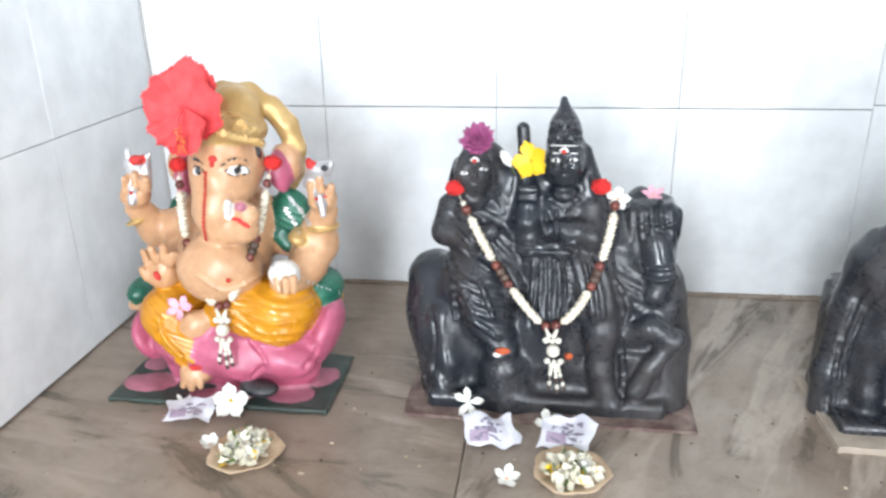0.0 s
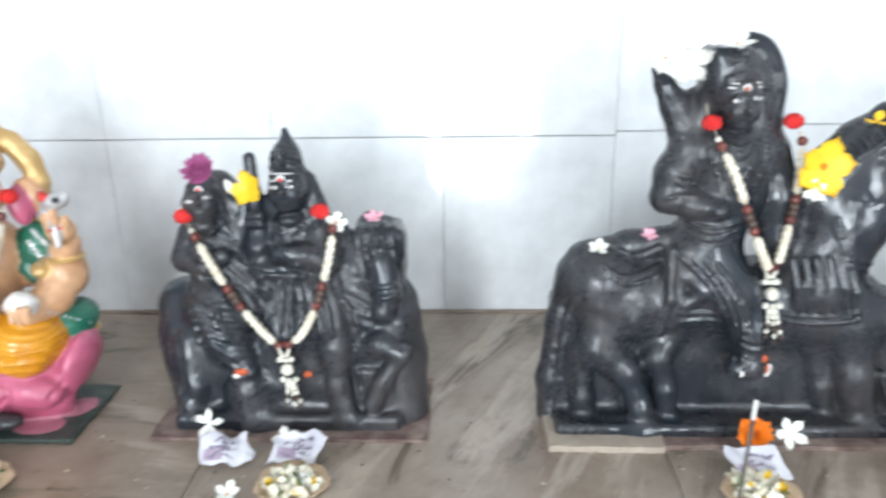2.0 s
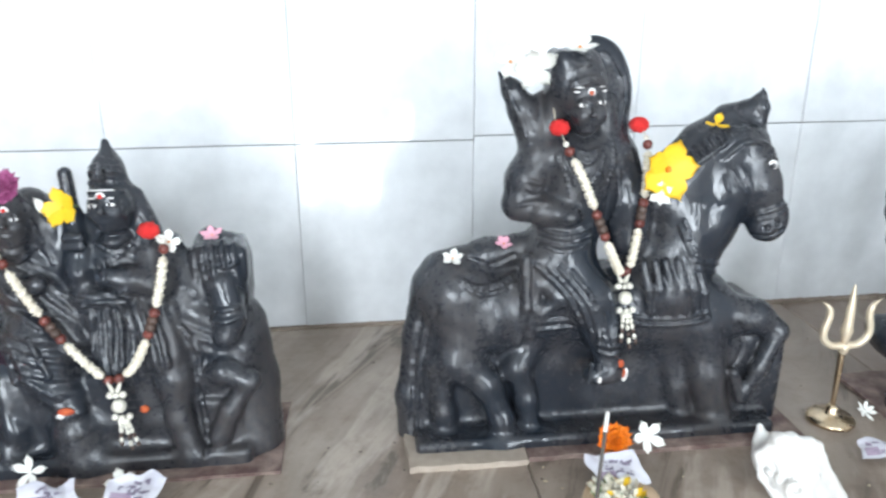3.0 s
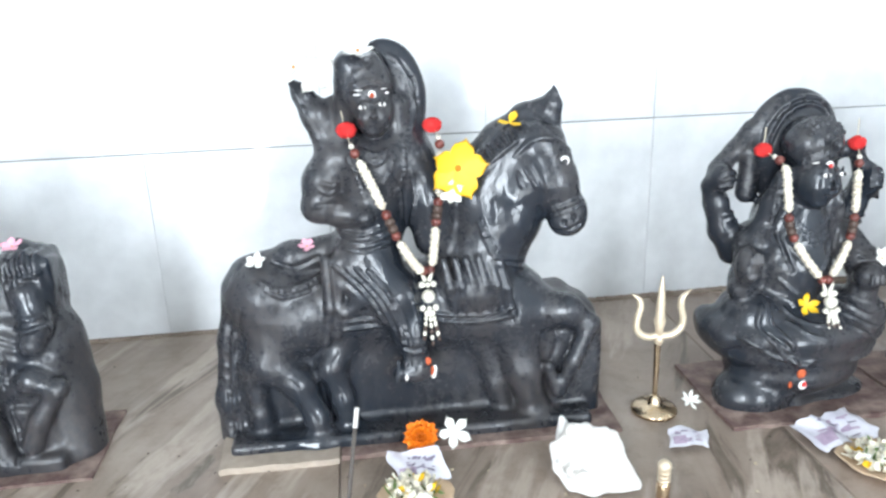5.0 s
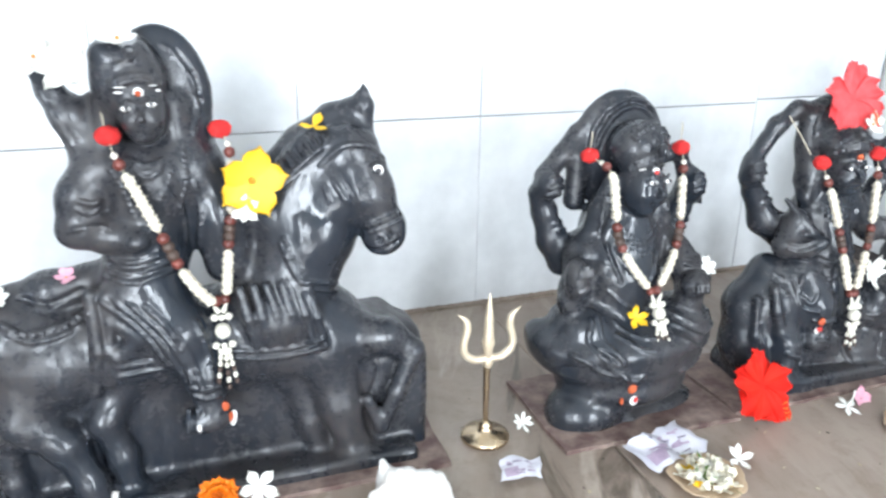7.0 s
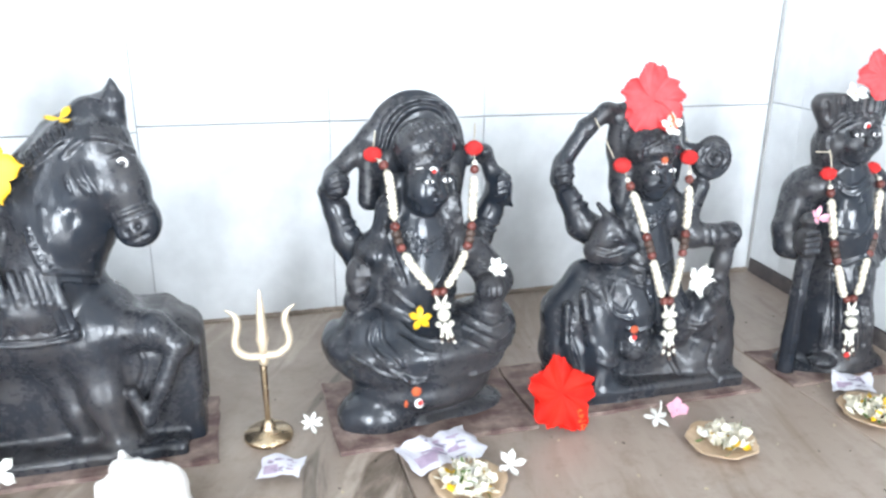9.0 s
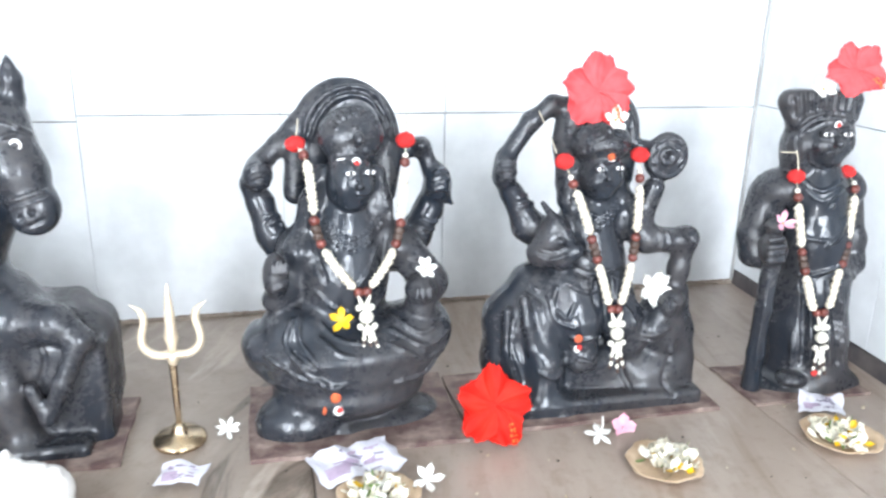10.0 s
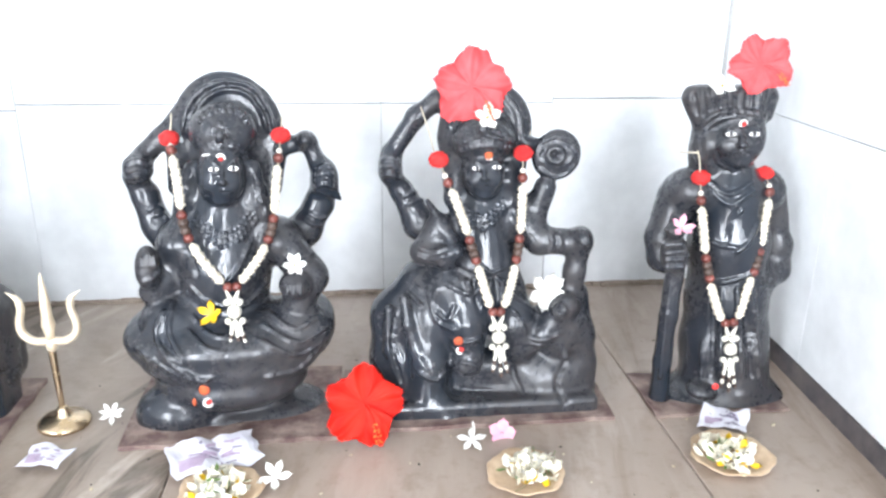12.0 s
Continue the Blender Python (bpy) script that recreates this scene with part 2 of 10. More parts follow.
# dark unfinished strip below the right wall's tiles, dirt along the back edge
bm = bmesh.new()
edge = []
for i in range(260):
    y = 0.02 - i * 0.006
    h = 0.0285 + 0.0022 * noise.noise((y * 40, 1, 0)) + 0.0012 * noise.noise((y * 160, 2, 0))
    x = -0.007 + 0.0012 * noise.noise((y * 60, 5, 0))
    edge.append([bm.verts.new(q) for q in ((x, y, 0.0), (x + 0.001, y, h * 0.6), (x + 0.003, y, h), (0.012, y, h))])
for a, b in zip(edge, edge[1:]):
    for k in range(3):
        bm.faces.new((a[k], b[k], b[k + 1], a[k + 1]))
strip = structure("baseboard_right", bm, M["grime"], "dark rough cement strip at the foot of the tiles")
strip.matrix_basis = right_frame
bm = bmesh.new()
for i in range(150):
    x = LEFT + 0.01 + i * 0.018
    w = 0.6 + 0.6 * noise.noise((x * 6, 0, 0)) + (0.5 if x > 1.0 else 0.0)
    box(bm, (x, CORNER_Y - 0.006 + 0.026 * (x - LEFT) / (RIGHT - LEFT), 0.001 + 0.002 * w), (0.0185, 0.010 + 0.003 * w, 0.004 + 0.004 * max(w, 0)), turn=pose(0, 0, 0, wobble(12), wobble(8), wobble(14)), bevel=0.0015)
structure("baseboard_back", bm, M["sand"], "thin brown line of mortar and dirt at the wall's foot")

# the hall behind the camera: pillars between two tall openings, ceiling, paving
structure("hall_floor", boxed((0.75, -1.2, HALL_FLOOR - 0.05), (8.0, 6.0, 0.1)), M["hall_floor"], "dark stone paving of the hall")
structure("ceiling", boxed((0.75, -0.25, CEILING + 0.05), (4.2, 3.6, 0.1)), M["plaster"], "plain plastered ceiling")
bm = bmesh.new()
for x0, x1 in ((-1.45, -0.68), (-0.02, 0.1625), (0.2175, 0.415), (0.465, 0.54), (0.58, 0.7175), (0.7625, 1.32), (1.98, 2.9)):
    box(bm, ((x0 + x1) / 2, -1.95, 0.575), (x1 - x0, 0.16, 2.85))
for x0, x1 in ((-0.68, -0.02), (1.32, 1.98)):
    box(bm, ((x0 + x1) / 2, -1.95, 1.73), (x1 - x0, 0.16, 0.54))
for x0, x1, z0, z1 in ((0.1625, 0.2175, -0.59, -0.07), (0.415, 0.465, -0.60, -0.30), (0.54, 0.58, -0.60, -0.30), (0.7175, 0.7625, -0.34, -0.06)):
    box(bm, ((x0 + x1) / 2, -1.95, (z0 - 0.85) / 2), (x1 - x0, 0.16, z0 + 0.85))
    box(bm, ((x0 + x1) / 2, -1.95, (z1 + 2.0) / 2), (x1 - x0, 0.16, 2.0 - z1))
structure("wall_front", bm, M["plaster"], "plastered wall of the hall with tall openings and slits")

# ---- carving: rounded forms melted into one skin ----
class Carving:
    """A solid made of balls, tapering limbs and blocks that melt into one another, meshed on a fine lattice."""

    def __init__(self, low, high, step=0.0025):
        self.low, self.step = np.array(low, np.float32), step
        self.shape = tuple(int((h - a) / step) + 1 for a, h in zip(low, high))
        self.field = np.full(self.shape, 0.05, np.float32)
        self.paint = np.zeros(self.shape, np.int8)
        self.dabs = []

    def window(self, low, high):
        a = np.maximum(np.floor((np.array(low) - self.low) / self.step).astype(int), 0)
        b = np.minimum(np.ceil((np.array(high) - self.low) / self.step).astype(int) + 1, self.shape)
        if np.any(b <= a):
            return None, None
        axes = [(self.low[i] + self.step * np.arange(a[i], b[i])).astype(np.float32) for i in range(3)]
        return tuple(slice(p, q) for p, q in zip(a, b)), np.meshgrid(*axes, indexing="ij", sparse=True)

    def melt(self, where, d, mat, k, cut, fold, grid):
        if fold:
            angle, wave, depth = fold
            c, s = math.cos(radians(angle)), math.sin(radians(angle))
            u = grid[0] * c + grid[2] * s + 0.25 * wave * np.sin(grid[2] * 60 + grid[1] * 40 + grid[0] * 23)
            d = d + depth * np.sin(u * (2 * math.pi / wave))
        old = self.field[where]
        if cut:
            h = np.maximum(k - np.abs(old + d), 0) / k
            self.field[where] = np.maximum(old, -d) + h * h * k * 0.25
            return
        self.paint[where] = np.where(d < old, mat, self.paint[where])
        h = np.maximum(k - np.abs(old - d), 0) / k
        self.field[where] = np.minimum(old, d) - h * h * k * 0.25

    def ball(self, c, r, mat=0, k=0.006, turn=0.0, cut=False, fold=None):
        reach = (max(r) if turn else np.array(r)) + k + 4 * self.step
        where, g = self.window(np.array(c) - reach, np.array(c) + reach)
        if where is None:
            return
        x, y, z = g[0] - c[0], g[1] - c[1], g[2] - c[2]
        if turn:
            co, si = math.cos(radians(turn)), math.sin(radians(turn))
            x, z = x * co + z * si, z * co - x * si
        k0 = np.sqrt((x / r[0]) ** 2 + (y / r[1]) ** 2 + (z / r[2]) ** 2)
        k1 = np.sqrt((x / r[0] ** 2) ** 2 + (y / r[1] ** 2) ** 2 + (z / r[2] ** 2) ** 2) + 1e-6
        self.melt(where, k0 * (k0 - 1) / k1, mat, k, cut, fold, g)

    def limb(self, a, ra, b, rb, mat=0, k=0.006, cut=False, fold=None):
        a, b = np.array(a, float), np.array(b, float)
        reach = max(ra, rb) + k + 4 * self.step
        where, g = self.window(np.minimum(a, b) - reach, np.maximum(a, b) + reach)
        if where is None:
            return
        w = b - a
        p = [g[i] - a[i] for i in range(3)]
        t = np.clip((p[0] * w[0] + p[1] * w[1] + p[2] * w[2]) / (w @ w + 1e-9), 0, 1)
        d = np.sqrt((p[0] - t * w[0]) ** 2 + (p[1] - t * w[1]) ** 2 + (p[2] - t * w[2]) ** 2) - (ra + t * (rb - ra))
        self.melt(where, d.astype(np.float32), mat, k, cut, fold, g)

    def block(self, c, h, soft=0.005, mat=0, k=0.006, cut=False, fold=None):
        reach = np.array(h) + k + 4 * self.step
        where, g = self.window(np.array(c) - reach, np.array(c) + reach)
        if where is None:
            return
        soft = min(soft, min(h) * 0.95)
        q = [np.abs(g[i] - c[i]) - h[i] + soft for i in range(3)]
        d = np.sqrt(np.maximum(q[0], 0) ** 2 + np.maximum(q[1], 0) ** 2 + np.maximum(q[2], 0) ** 2) - soft
        d = d + np.minimum(np.maximum(np.maximum(q[0], q[1]), q[2]), 0)
        self.melt(where, d, mat, k, cut, fold, g)

    def settle(self, p, way):
        """The place where the line through p along way meets the skin, as carved so far."""
        p, way = np.array(p), np.array(way)
        for d in np.arange(-0.07, 0.08, self.step * 0.5):
            cell = tuple(np.round((p + d * way - self.low) / self.step).astype(int))
            if all(0 <= v < n for v, n in zip(cell, self.shape)) and self.field[cell] < 0.0003:
                return p + d * way
        return None

    def trace(self, points, way, r, mat=0, k=0.0025, cut=False):
        """A carved line drawn on the skin: a raised welt, or a groove."""
        last = None
        if len(points) > 2:
            p = [2 * np.array(points[0]) - np.array(points[1])] + [np.array(q) for q in points] + [2 * np.array(points[-1]) - np.array(points[-2])]
            points = [0.5 * (2 * b + (c - a) * u + (2 * a - 5 * b + 4 * c - d) * u * u + (3 * b - a - 3 * c + d) * u ** 3)
                      for a, b, c, d in zip(p, p[1:], p[2:], p[3:]) for u in (0.0, 0.2, 0.4, 0.6, 0.8)] + [p[-2]]
        spots = []
        for a, b in zip(points, points[1:]):
            a, b = np.array(a), np.array(b)
            steps = max(int(np.linalg.norm(b - a) / 0.004), 1)
            spots += [self.settle(a + (b - a) * i / steps, way) for i in range(steps + 1)]
        for p in spots:
            if p is not None and last is not None and 0.0005 < np.linalg.norm(p - last) < 0.016:
                self.limb(last, r, p, r, mat, k, cut)
            last = p

    def studs(self, points, way, count, r, mat=0):
        """A row of small carved beads laid on the skin."""
        line = [np.array(p) for p in points]
        lengths = [np.linalg.norm(b - a) for a, b in zip(line, line[1:])]
        spots = []
        for i in range(count):
            want = sum(lengths) * i / (count - 1)
            for a, b, n in zip(line, line[1:], lengths):
                if want <= n + 1e-9:
                    spots.append(self.settle(a + (b - a) * want / n, way))
                    break
                want -= n
        for p in spots:
            if p is not None:
                self.ball(p, (r, r, r), mat, 0.0012)

    def dab(self, c, r, way, mat=0, turn=0.0):
        """A painted mark: a very flat raised spot, laid on the skin that is met along way."""
        self.dabs.append((np.array(c), r, np.array(way), mat, turn))

    def skin(self, name, at, mats, rough=0.00017):
        f = self.field
        ix, iy, iz = (np.arange(n, dtype=np.float32) * self.step + o for n, o in zip(self.shape, self.low))
        f = np.maximum(f, (0.0015 - iz)[None, None, :])
        chisel = np.random.default_rng(len(name))
        for wave in (0.053, 0.043, 0.034, 0.027, 0.021):
            q = chisel.normal(size=3)
            q *= 2 * math.pi / wave / np.linalg.norm(q)
            f = f + rough * (0.35 + wave / 0.025) * (np.exp(1j * q[0] * ix)[:, None, None] * np.exp(1j * q[1] * iy)[None, :, None] * np.exp(1j * (q[2] * iz + chisel.uniform(0, 6)))[None, None, :]).real.astype(np.float32)
        inside = f < 0
        total, hits = np.zeros((3, *(n - 1 for n in f.shape)), np.float32), np.zeros(tuple(n - 1 for n in f.shape), np.float32)
        cell = [slice(0, -1), slice(1, None)]
        for ax in range(3):
            o1, o2 = [i for i in range(3) if i != ax]
            for p in (0, 1):
                for q in (0, 1):
                    s0, s1 = [None] * 3, [None] * 3
                    s0[ax], s1[ax] = cell[0], cell[1]
                    s0[o1] = s1[o1] = cell[p]
                    s0[o2] = s1[o2] = cell[q]
                    a, b = f[tuple(s0)], f[tuple(s1)]
                    cross = (a < 0) != (b < 0)
                    t = np.where(cross, a / np.where(cross, a - b, 1), 0)
                    total[ax] += t
                    total[o1] += cross * p
                    total[o2] += cross * q
                    hits += cross
        used = hits > 0
        number = np.full(used.shape, -1, np.int64)
        number[used] = np.arange(used.sum())
        where = np.argwhere(used)
        verts = where.astype(np.float32) * self.step + self.low + self.step * np.stack([total[i][used] / hits[used] for i in range(3)], 1)
        paint = self.paint[:-1, :-1, :-1][used]
        quads = []
        for ax in range(3):
            o1, o2 = [(1, 2), (2, 0), (0, 1)][ax]
            lo, hi = [slice(1, -1)] * 3, [slice(1, -1)] * 3
            lo[ax], hi[ax] = slice(0, -1), slice(1, None)
            a, b = inside[tuple(lo)], inside[tuple(hi)]
            for flip, edge in ((False, a & ~b), (True, b & ~a)):
                at_ = np.argwhere(edge)
                at_[:, o1] += 1
                at_[:, o2] += 1
                ring = []
                for d1, d2 in ((0, 0), (-1, 0), (-1, -1), (0, -1)):
                    e = at_.copy()
                    e[:, o1] += d1
                    e[:, o2] += d2
                    ring.append(number[e[:, 0], e[:, 1], e[:, 2]])
                ring = np.stack(ring[::-1] if flip else ring, 1)
                quads.append(ring)
        quads = np.concatenate(quads)
        quads = quads[(quads >= 0).all(1)]
        tone = paint[quads].max(1)
        points, faces, tones = verts.tolist(), quads.tolist(), tone.tolist()
        for c, r, way, mat, turn in self.dabs:
            for d in np.arange(-0.05, 0.05, 0.0006):
                cellno = tuple(np.round((c + d * way - self.low) / self.step).astype(int))
                if all(0 <= v < n for v, n in zip(cellno, f.shape)) and f[cellno] < 0.0004:
                    c = c + d * way
                    break
            if mat in (BLACK, RED, SAFFRON):
                c = c - 0.0009 * way
            elif mat == WHITE:
                r = (r[0], 0.0016, r[2])
            bm = bmesh.new()
            bmesh.ops.create_uvsphere(bm, u_segments=14, v_segments=8, radius=1.0, matrix=Matrix.Translation(c) @ pose(0, 0, 0, 0, -turn, 0) @ Matrix.Diagonal((*r, 1)))
            base = len(points)
            points += [tuple(v.co) for v in bm.verts]
            faces += [[base + v.index for v in q.verts] for q in bm.faces]
            tones += [mat] * len(bm.faces)
            bm.free()
        me = bpy.data.meshes.new(name)
        me.from_pydata(points, [], faces)
        for m in mats:
            me.materials.append(m)
        me.polygons.foreach_set("material_index", tones)
        me.polygons.foreach_set("use_smooth", [True] * len(faces))
        me.update()
        ob = new(name, me)
        ob.location = at
        return ob


BLACK, SKIN, ORANGE, PINK, GREEN, GOLD, SILVER, RED, WHITE, SAFFRON, BOARD, FADED = range(12)
PAINTS = [M["black"], M["skin"], M["orange"], M["pink"], M["green"], M["gold"], M["silver"], M["red"], M["white"], M["saffron"], M["board"], M["faded_pink"]]

# ---- the statues ----
def carve_elephant_headed_statue():
    s = Carving((-0.19, -0.11, 0), (0.2, 0.1, 0.44), 0.002)
    s.block((0.001, -0.003, 0.002), (0.158, 0.077, 0.006), 0.002, mat=BOARD, k=0.002)
    for px, py, pr, pd in ((-0.115, -0.035, 0.042, 0.028), (0.095, -0.045, 0.036, 0.024), (0.0, -0.058, 0.05, 0.016), (0.128, 0.005, 0.024, 0.030), (-0.13, 0.02, 0.022, 0.026)):
        s.ball((px, py, 0.007), (pr, pd, 0.003), mat=FADED, k=0.001)
    s.ball((0.011, 0.015, 0.066), (0.1332, 0.0850, 0.0542), mat=PINK, k=0.012)
    s.limb((-0.070, -0.010, 0.030), 0.0247, (0.030, -0.025, 0.025), 0.0225, mat=PINK, k=0.012)
    s.limb((0.030, -0.025, 0.025), 0.0225, (0.109, -0.010, 0.032), 0.0241, mat=PINK, k=0.012)
    s.ball((0.004, 0.030, 0.098), (0.1417, 0.0850, 0.0247), mat=PINK, k=0.01)
    s.ball((-0.122, 0.010, 0.068), (0.0183, 0.0500, 0.0399), mat=PINK, turn=18, k=0.012)
    s.ball((0.139, 0.015, 0.084), (0.0209, 0.0500, 0.0434), mat=PINK, turn=-18, k=0.012)
    s.ball((0.088, -0.035, 0.061), (0.0484, 0.0300, 0.0281), mat=PINK, turn=-10)
    s.ball((0.034, -0.045, 0.057), (0.0390, 0.0300, 0.0265), mat=PINK)
    s.ball((-0.156, 0.050, 0.113), (0.0204, 0.0300, 0.0187), mat=GREEN)
    s.ball((0.124, 0.040, 0.135), (0.0340, 0.0450, 0.0275), mat=GREEN, fold=(90,0.006,0.0007))
    s.limb((-0.167, 0.040, 0.093), 0.0077, (-0.126, 0.020, 0.099), 0.0075, mat=SKIN, k=0.004)
    s.limb((0.098, 0.030, 0.099), 0.0081, (0.149, 0.050, 0.117), 0.0082, mat=GOLD, k=0.004)
    s.ball((-0.068, -0.005, 0.114), (0.0466, 0.0600, 0.0450), mat=ORANGE, fold=(60,0.007,0.0006))
    s.limb((-0.076, -0.025, 0.115), 0.0379, (-0.039, -0.035, 0.072), 0.0316, mat=ORANGE, fold=(70,0.006,0.0007))
    s.limb((-0.039, -0.035, 0.072), 0.0316, (-0.021, -0.030, 0.052), 0.0144, mat=ORANGE, fold=(70,0.006,0.0007))
    s.ball((0.079, -0.015, 0.126), (0.0591, 0.0550, 0.0436), mat=ORANGE, fold=(75,0.007,0.0007))
    s.limb((0.029, -0.030, 0.135), 0.0370, (0.093, -0.035, 0.116), 0.0337, mat=ORANGE, fold=(80,0.006,0.0007))
    s.limb((0.002, -0.030, 0.126), 0.0202, (-0.000, -0.040, 0.052), 0.0110, mat=ORANGE)
    s.ball((-0.029, -0.045, 0.110), (0.0278, 0.0180, 0.0201), mat=SKIN, turn=25)
    s.limb((-0.031, -0.052, 0.126), 0.0061, (-0.047, -0.055, 0.103), 0.0046, mat=SKIN, k=0.003)
    s.ball((-0.033, -0.052, 0.040), (0.0220, 0.0200, 0.0189), mat=SKIN)
    s.limb((-0.044, -0.062, 0.036), 0.0055, (-0.050, -0.062, 0.023), 0.0047, mat=SKIN, k=0.002)
    s.limb((-0.032, -0.066, 0.036), 0.0054, (-0.036, -0.066, 0.023), 0.0047, mat=SKIN, k=0.002)
    s.limb((-0.021, -0.066, 0.038), 0.0054, (-0.022, -0.066, 0.026), 0.0047, mat=SKIN, k=0.002)
    s.ball((0.001, 0.015, 0.193), (0.0646, 0.0650, 0.0583), mat=SKIN, k=0.014)
    s.ball((0.003, 0.040, 0.237), (0.0730, 0.0500, 0.0555), mat=SKIN, k=0.014)
    s.ball((0.024, 0.005, 0.326), (0.0490, 0.0500, 0.0461), mat=SKIN, k=0.01)
    s.ball((0.026, -0.010, 0.305), (0.0413, 0.0400, 0.0369), mat=SKIN, k=0.01)
    s.limb((0.030, -0.008, 0.348), 0.0363, (0.026, -0.022, 0.310), 0.0342, mat=SKIN, k=0.012)
    s.limb((0.026, -0.022, 0.310), 0.0342, (0.022, -0.030, 0.273), 0.0323, mat=SKIN, k=0.012)
    s.limb((0.022, -0.030, 0.273), 0.0323, (0.025, -0.032, 0.249), 0.0266, mat=SKIN, k=0.012)
    s.limb((0.025, -0.032, 0.249), 0.0251, (0.055, -0.040, 0.251), 0.0189, mat=SKIN, k=0.006)
    s.limb((0.055, -0.040, 0.251), 0.0189, (0.067, -0.044, 0.271), 0.0151, mat=SKIN, k=0.006)
    s.ball((0.059, -0.050, 0.284), (0.0121, 0.0080, 0.0093), mat=SKIN, k=0.004)
    s.ball((0.062, -0.057, 0.285), (0.0062, 0.0050, 0.0050), mat=FADED, k=0.002)
    s.ball((0.010, -0.028, 0.190), (0.0560, 0.0480, 0.0500), mat=SKIN, k=0.006)
    s.limb((0.042, -0.054, 0.271), 0.0050, (0.049, -0.062, 0.292), 0.0042, mat=WHITE, k=0.002)
    s.ball((-0.051, 0.035, 0.295), (0.0125, 0.0200, 0.0390), mat=PINK, turn=-8)
    s.ball((-0.061, 0.040, 0.313), (0.0156, 0.0180, 0.0265), mat=SKIN, turn=-12)
    s.ball((0.087, 0.050, 0.312), (0.0224, 0.0160, 0.0293), mat=SKIN, k=0.006)
    s.ball((0.083, 0.035, 0.305), (0.0145, 0.0180, 0.0275), mat=PINK, turn=12)
    s.ball((0.067, 0.000, 0.340), (0.0080, 0.0120, 0.0132), mat=BLACK, k=0.002)
    s.ball((-0.018, 0.002, 0.333), (0.0052, 0.0120, 0.0111), mat=BLACK, k=0.002)
    s.ball((0.030, 0.010, 0.367), (0.0485, 0.0540, 0.0250), mat=GOLD, k=0.003, fold=(20,0.005,0.0008))
    s.limb((-0.006, -0.015, 0.358), 0.0058, (0.048, -0.048, 0.375), 0.0055, mat=GOLD, k=0.003, fold=(0,0.004,0.0008))
    s.limb((0.048, -0.048, 0.375), 0.0055, (0.084, -0.020, 0.358), 0.0057, mat=GOLD, k=0.003, fold=(0,0.004,0.0008))
    s.ball((0.032, 0.030, 0.390), (0.0341, 0.0400, 0.0326), mat=GOLD, k=0.01)
    s.limb((0.013, 0.045, 0.409), 0.0165, (0.043, 0.055, 0.406), 0.0151, mat=GOLD, k=0.008)
    s.limb((0.043, 0.055, 0.406), 0.0151, (0.071, 0.060, 0.388), 0.0129, mat=GOLD, k=0.008)
    s.limb((0.069, 0.062, 0.389), 0.0152, (0.089, 0.065, 0.363), 0.0153, mat=GOLD, k=0.005)
    s.limb((0.089, 0.065, 0.363), 0.0153, (0.098, 0.065, 0.332), 0.0147, mat=GOLD, k=0.005)
    s.limb((0.098, 0.065, 0.332), 0.0147, (0.095, 0.065, 0.301), 0.0133, mat=GOLD, k=0.005)
    s.limb((0.095, 0.065, 0.301), 0.0133, (0.081, 0.062, 0.271), 0.0111, mat=GOLD, k=0.005)
    s.limb((-0.067, 0.045, 0.224), 0.0274, (-0.109, 0.040, 0.216), 0.0235, mat=SKIN, k=0.01)
    s.limb((-0.109, 0.040, 0.216), 0.0235, (-0.119, 0.015, 0.256), 0.0172, mat=SKIN, k=0.01)
    s.ball((-0.113, 0.005, 0.278), (0.0208, 0.0200, 0.0185), mat=SKIN)
    s.limb((-0.120, -0.005, 0.289), 0.0061, (-0.115, -0.010, 0.304), 0.0053, mat=SKIN, k=0.003)
    s.limb((-0.100, -0.012, 0.297), 0.0060, (-0.100, -0.012, 0.309), 0.0052, mat=SKIN, k=0.003)
    s.limb((-0.092, -0.005, 0.289), 0.0061, (-0.086, -0.010, 0.303), 0.0052, mat=SKIN, k=0.003)
    s.limb((-0.090, 0.000, 0.292), 0.0053, (-0.086, 0.000, 0.331), 0.0060, mat=SILVER, k=0.004)
    s.limb((-0.086, 0.000, 0.331), 0.0060, (-0.079, 0.000, 0.337), 0.0037, mat=SILVER, k=0.004)
    s.limb((-0.109, -0.015, 0.272), 0.0045, (-0.108, 0.000, 0.307), 0.0053, mat=SILVER, k=0.004)
    s.limb((-0.108, 0.000, 0.307), 0.0053, (-0.111, 0.000, 0.340), 0.0037, mat=SILVER, k=0.004)
    s.block((-0.101, 0.000, 0.318), (0.0151, 0.0060, 0.0090), 0.003, mat=SILVER, k=0.006)
    s.ball((-0.094, -0.010, 0.331), (0.0089, 0.0080, 0.0067), mat=RED, k=0.002)
    s.limb((-0.063, 0.020, 0.195), 0.0271, (-0.072, -0.005, 0.171), 0.0205, mat=SKIN, k=0.01)
    s.ball((-0.077, -0.025, 0.177), (0.0232, 0.0160, 0.0232), mat=SKIN)
    s.limb((-0.091, -0.030, 0.192), 0.0061, (-0.094, -0.032, 0.209), 0.0053, mat=SKIN, k=0.003)
    s.limb((-0.077, -0.034, 0.199), 0.0061, (-0.078, -0.038, 0.217), 0.0053, mat=SKIN, k=0.003)
    s.limb((-0.064, -0.034, 0.202), 0.0061, (-0.061, -0.038, 0.220), 0.0053, mat=SKIN, k=0.003)
    s.limb((-0.057, -0.032, 0.195), 0.0061, (-0.049, -0.036, 0.209), 0.0053, mat=SKIN, k=0.003)
    s.limb((-0.092, -0.034, 0.174), 0.0069, (-0.096, -0.038, 0.186), 0.0053, mat=SKIN, k=0.003)
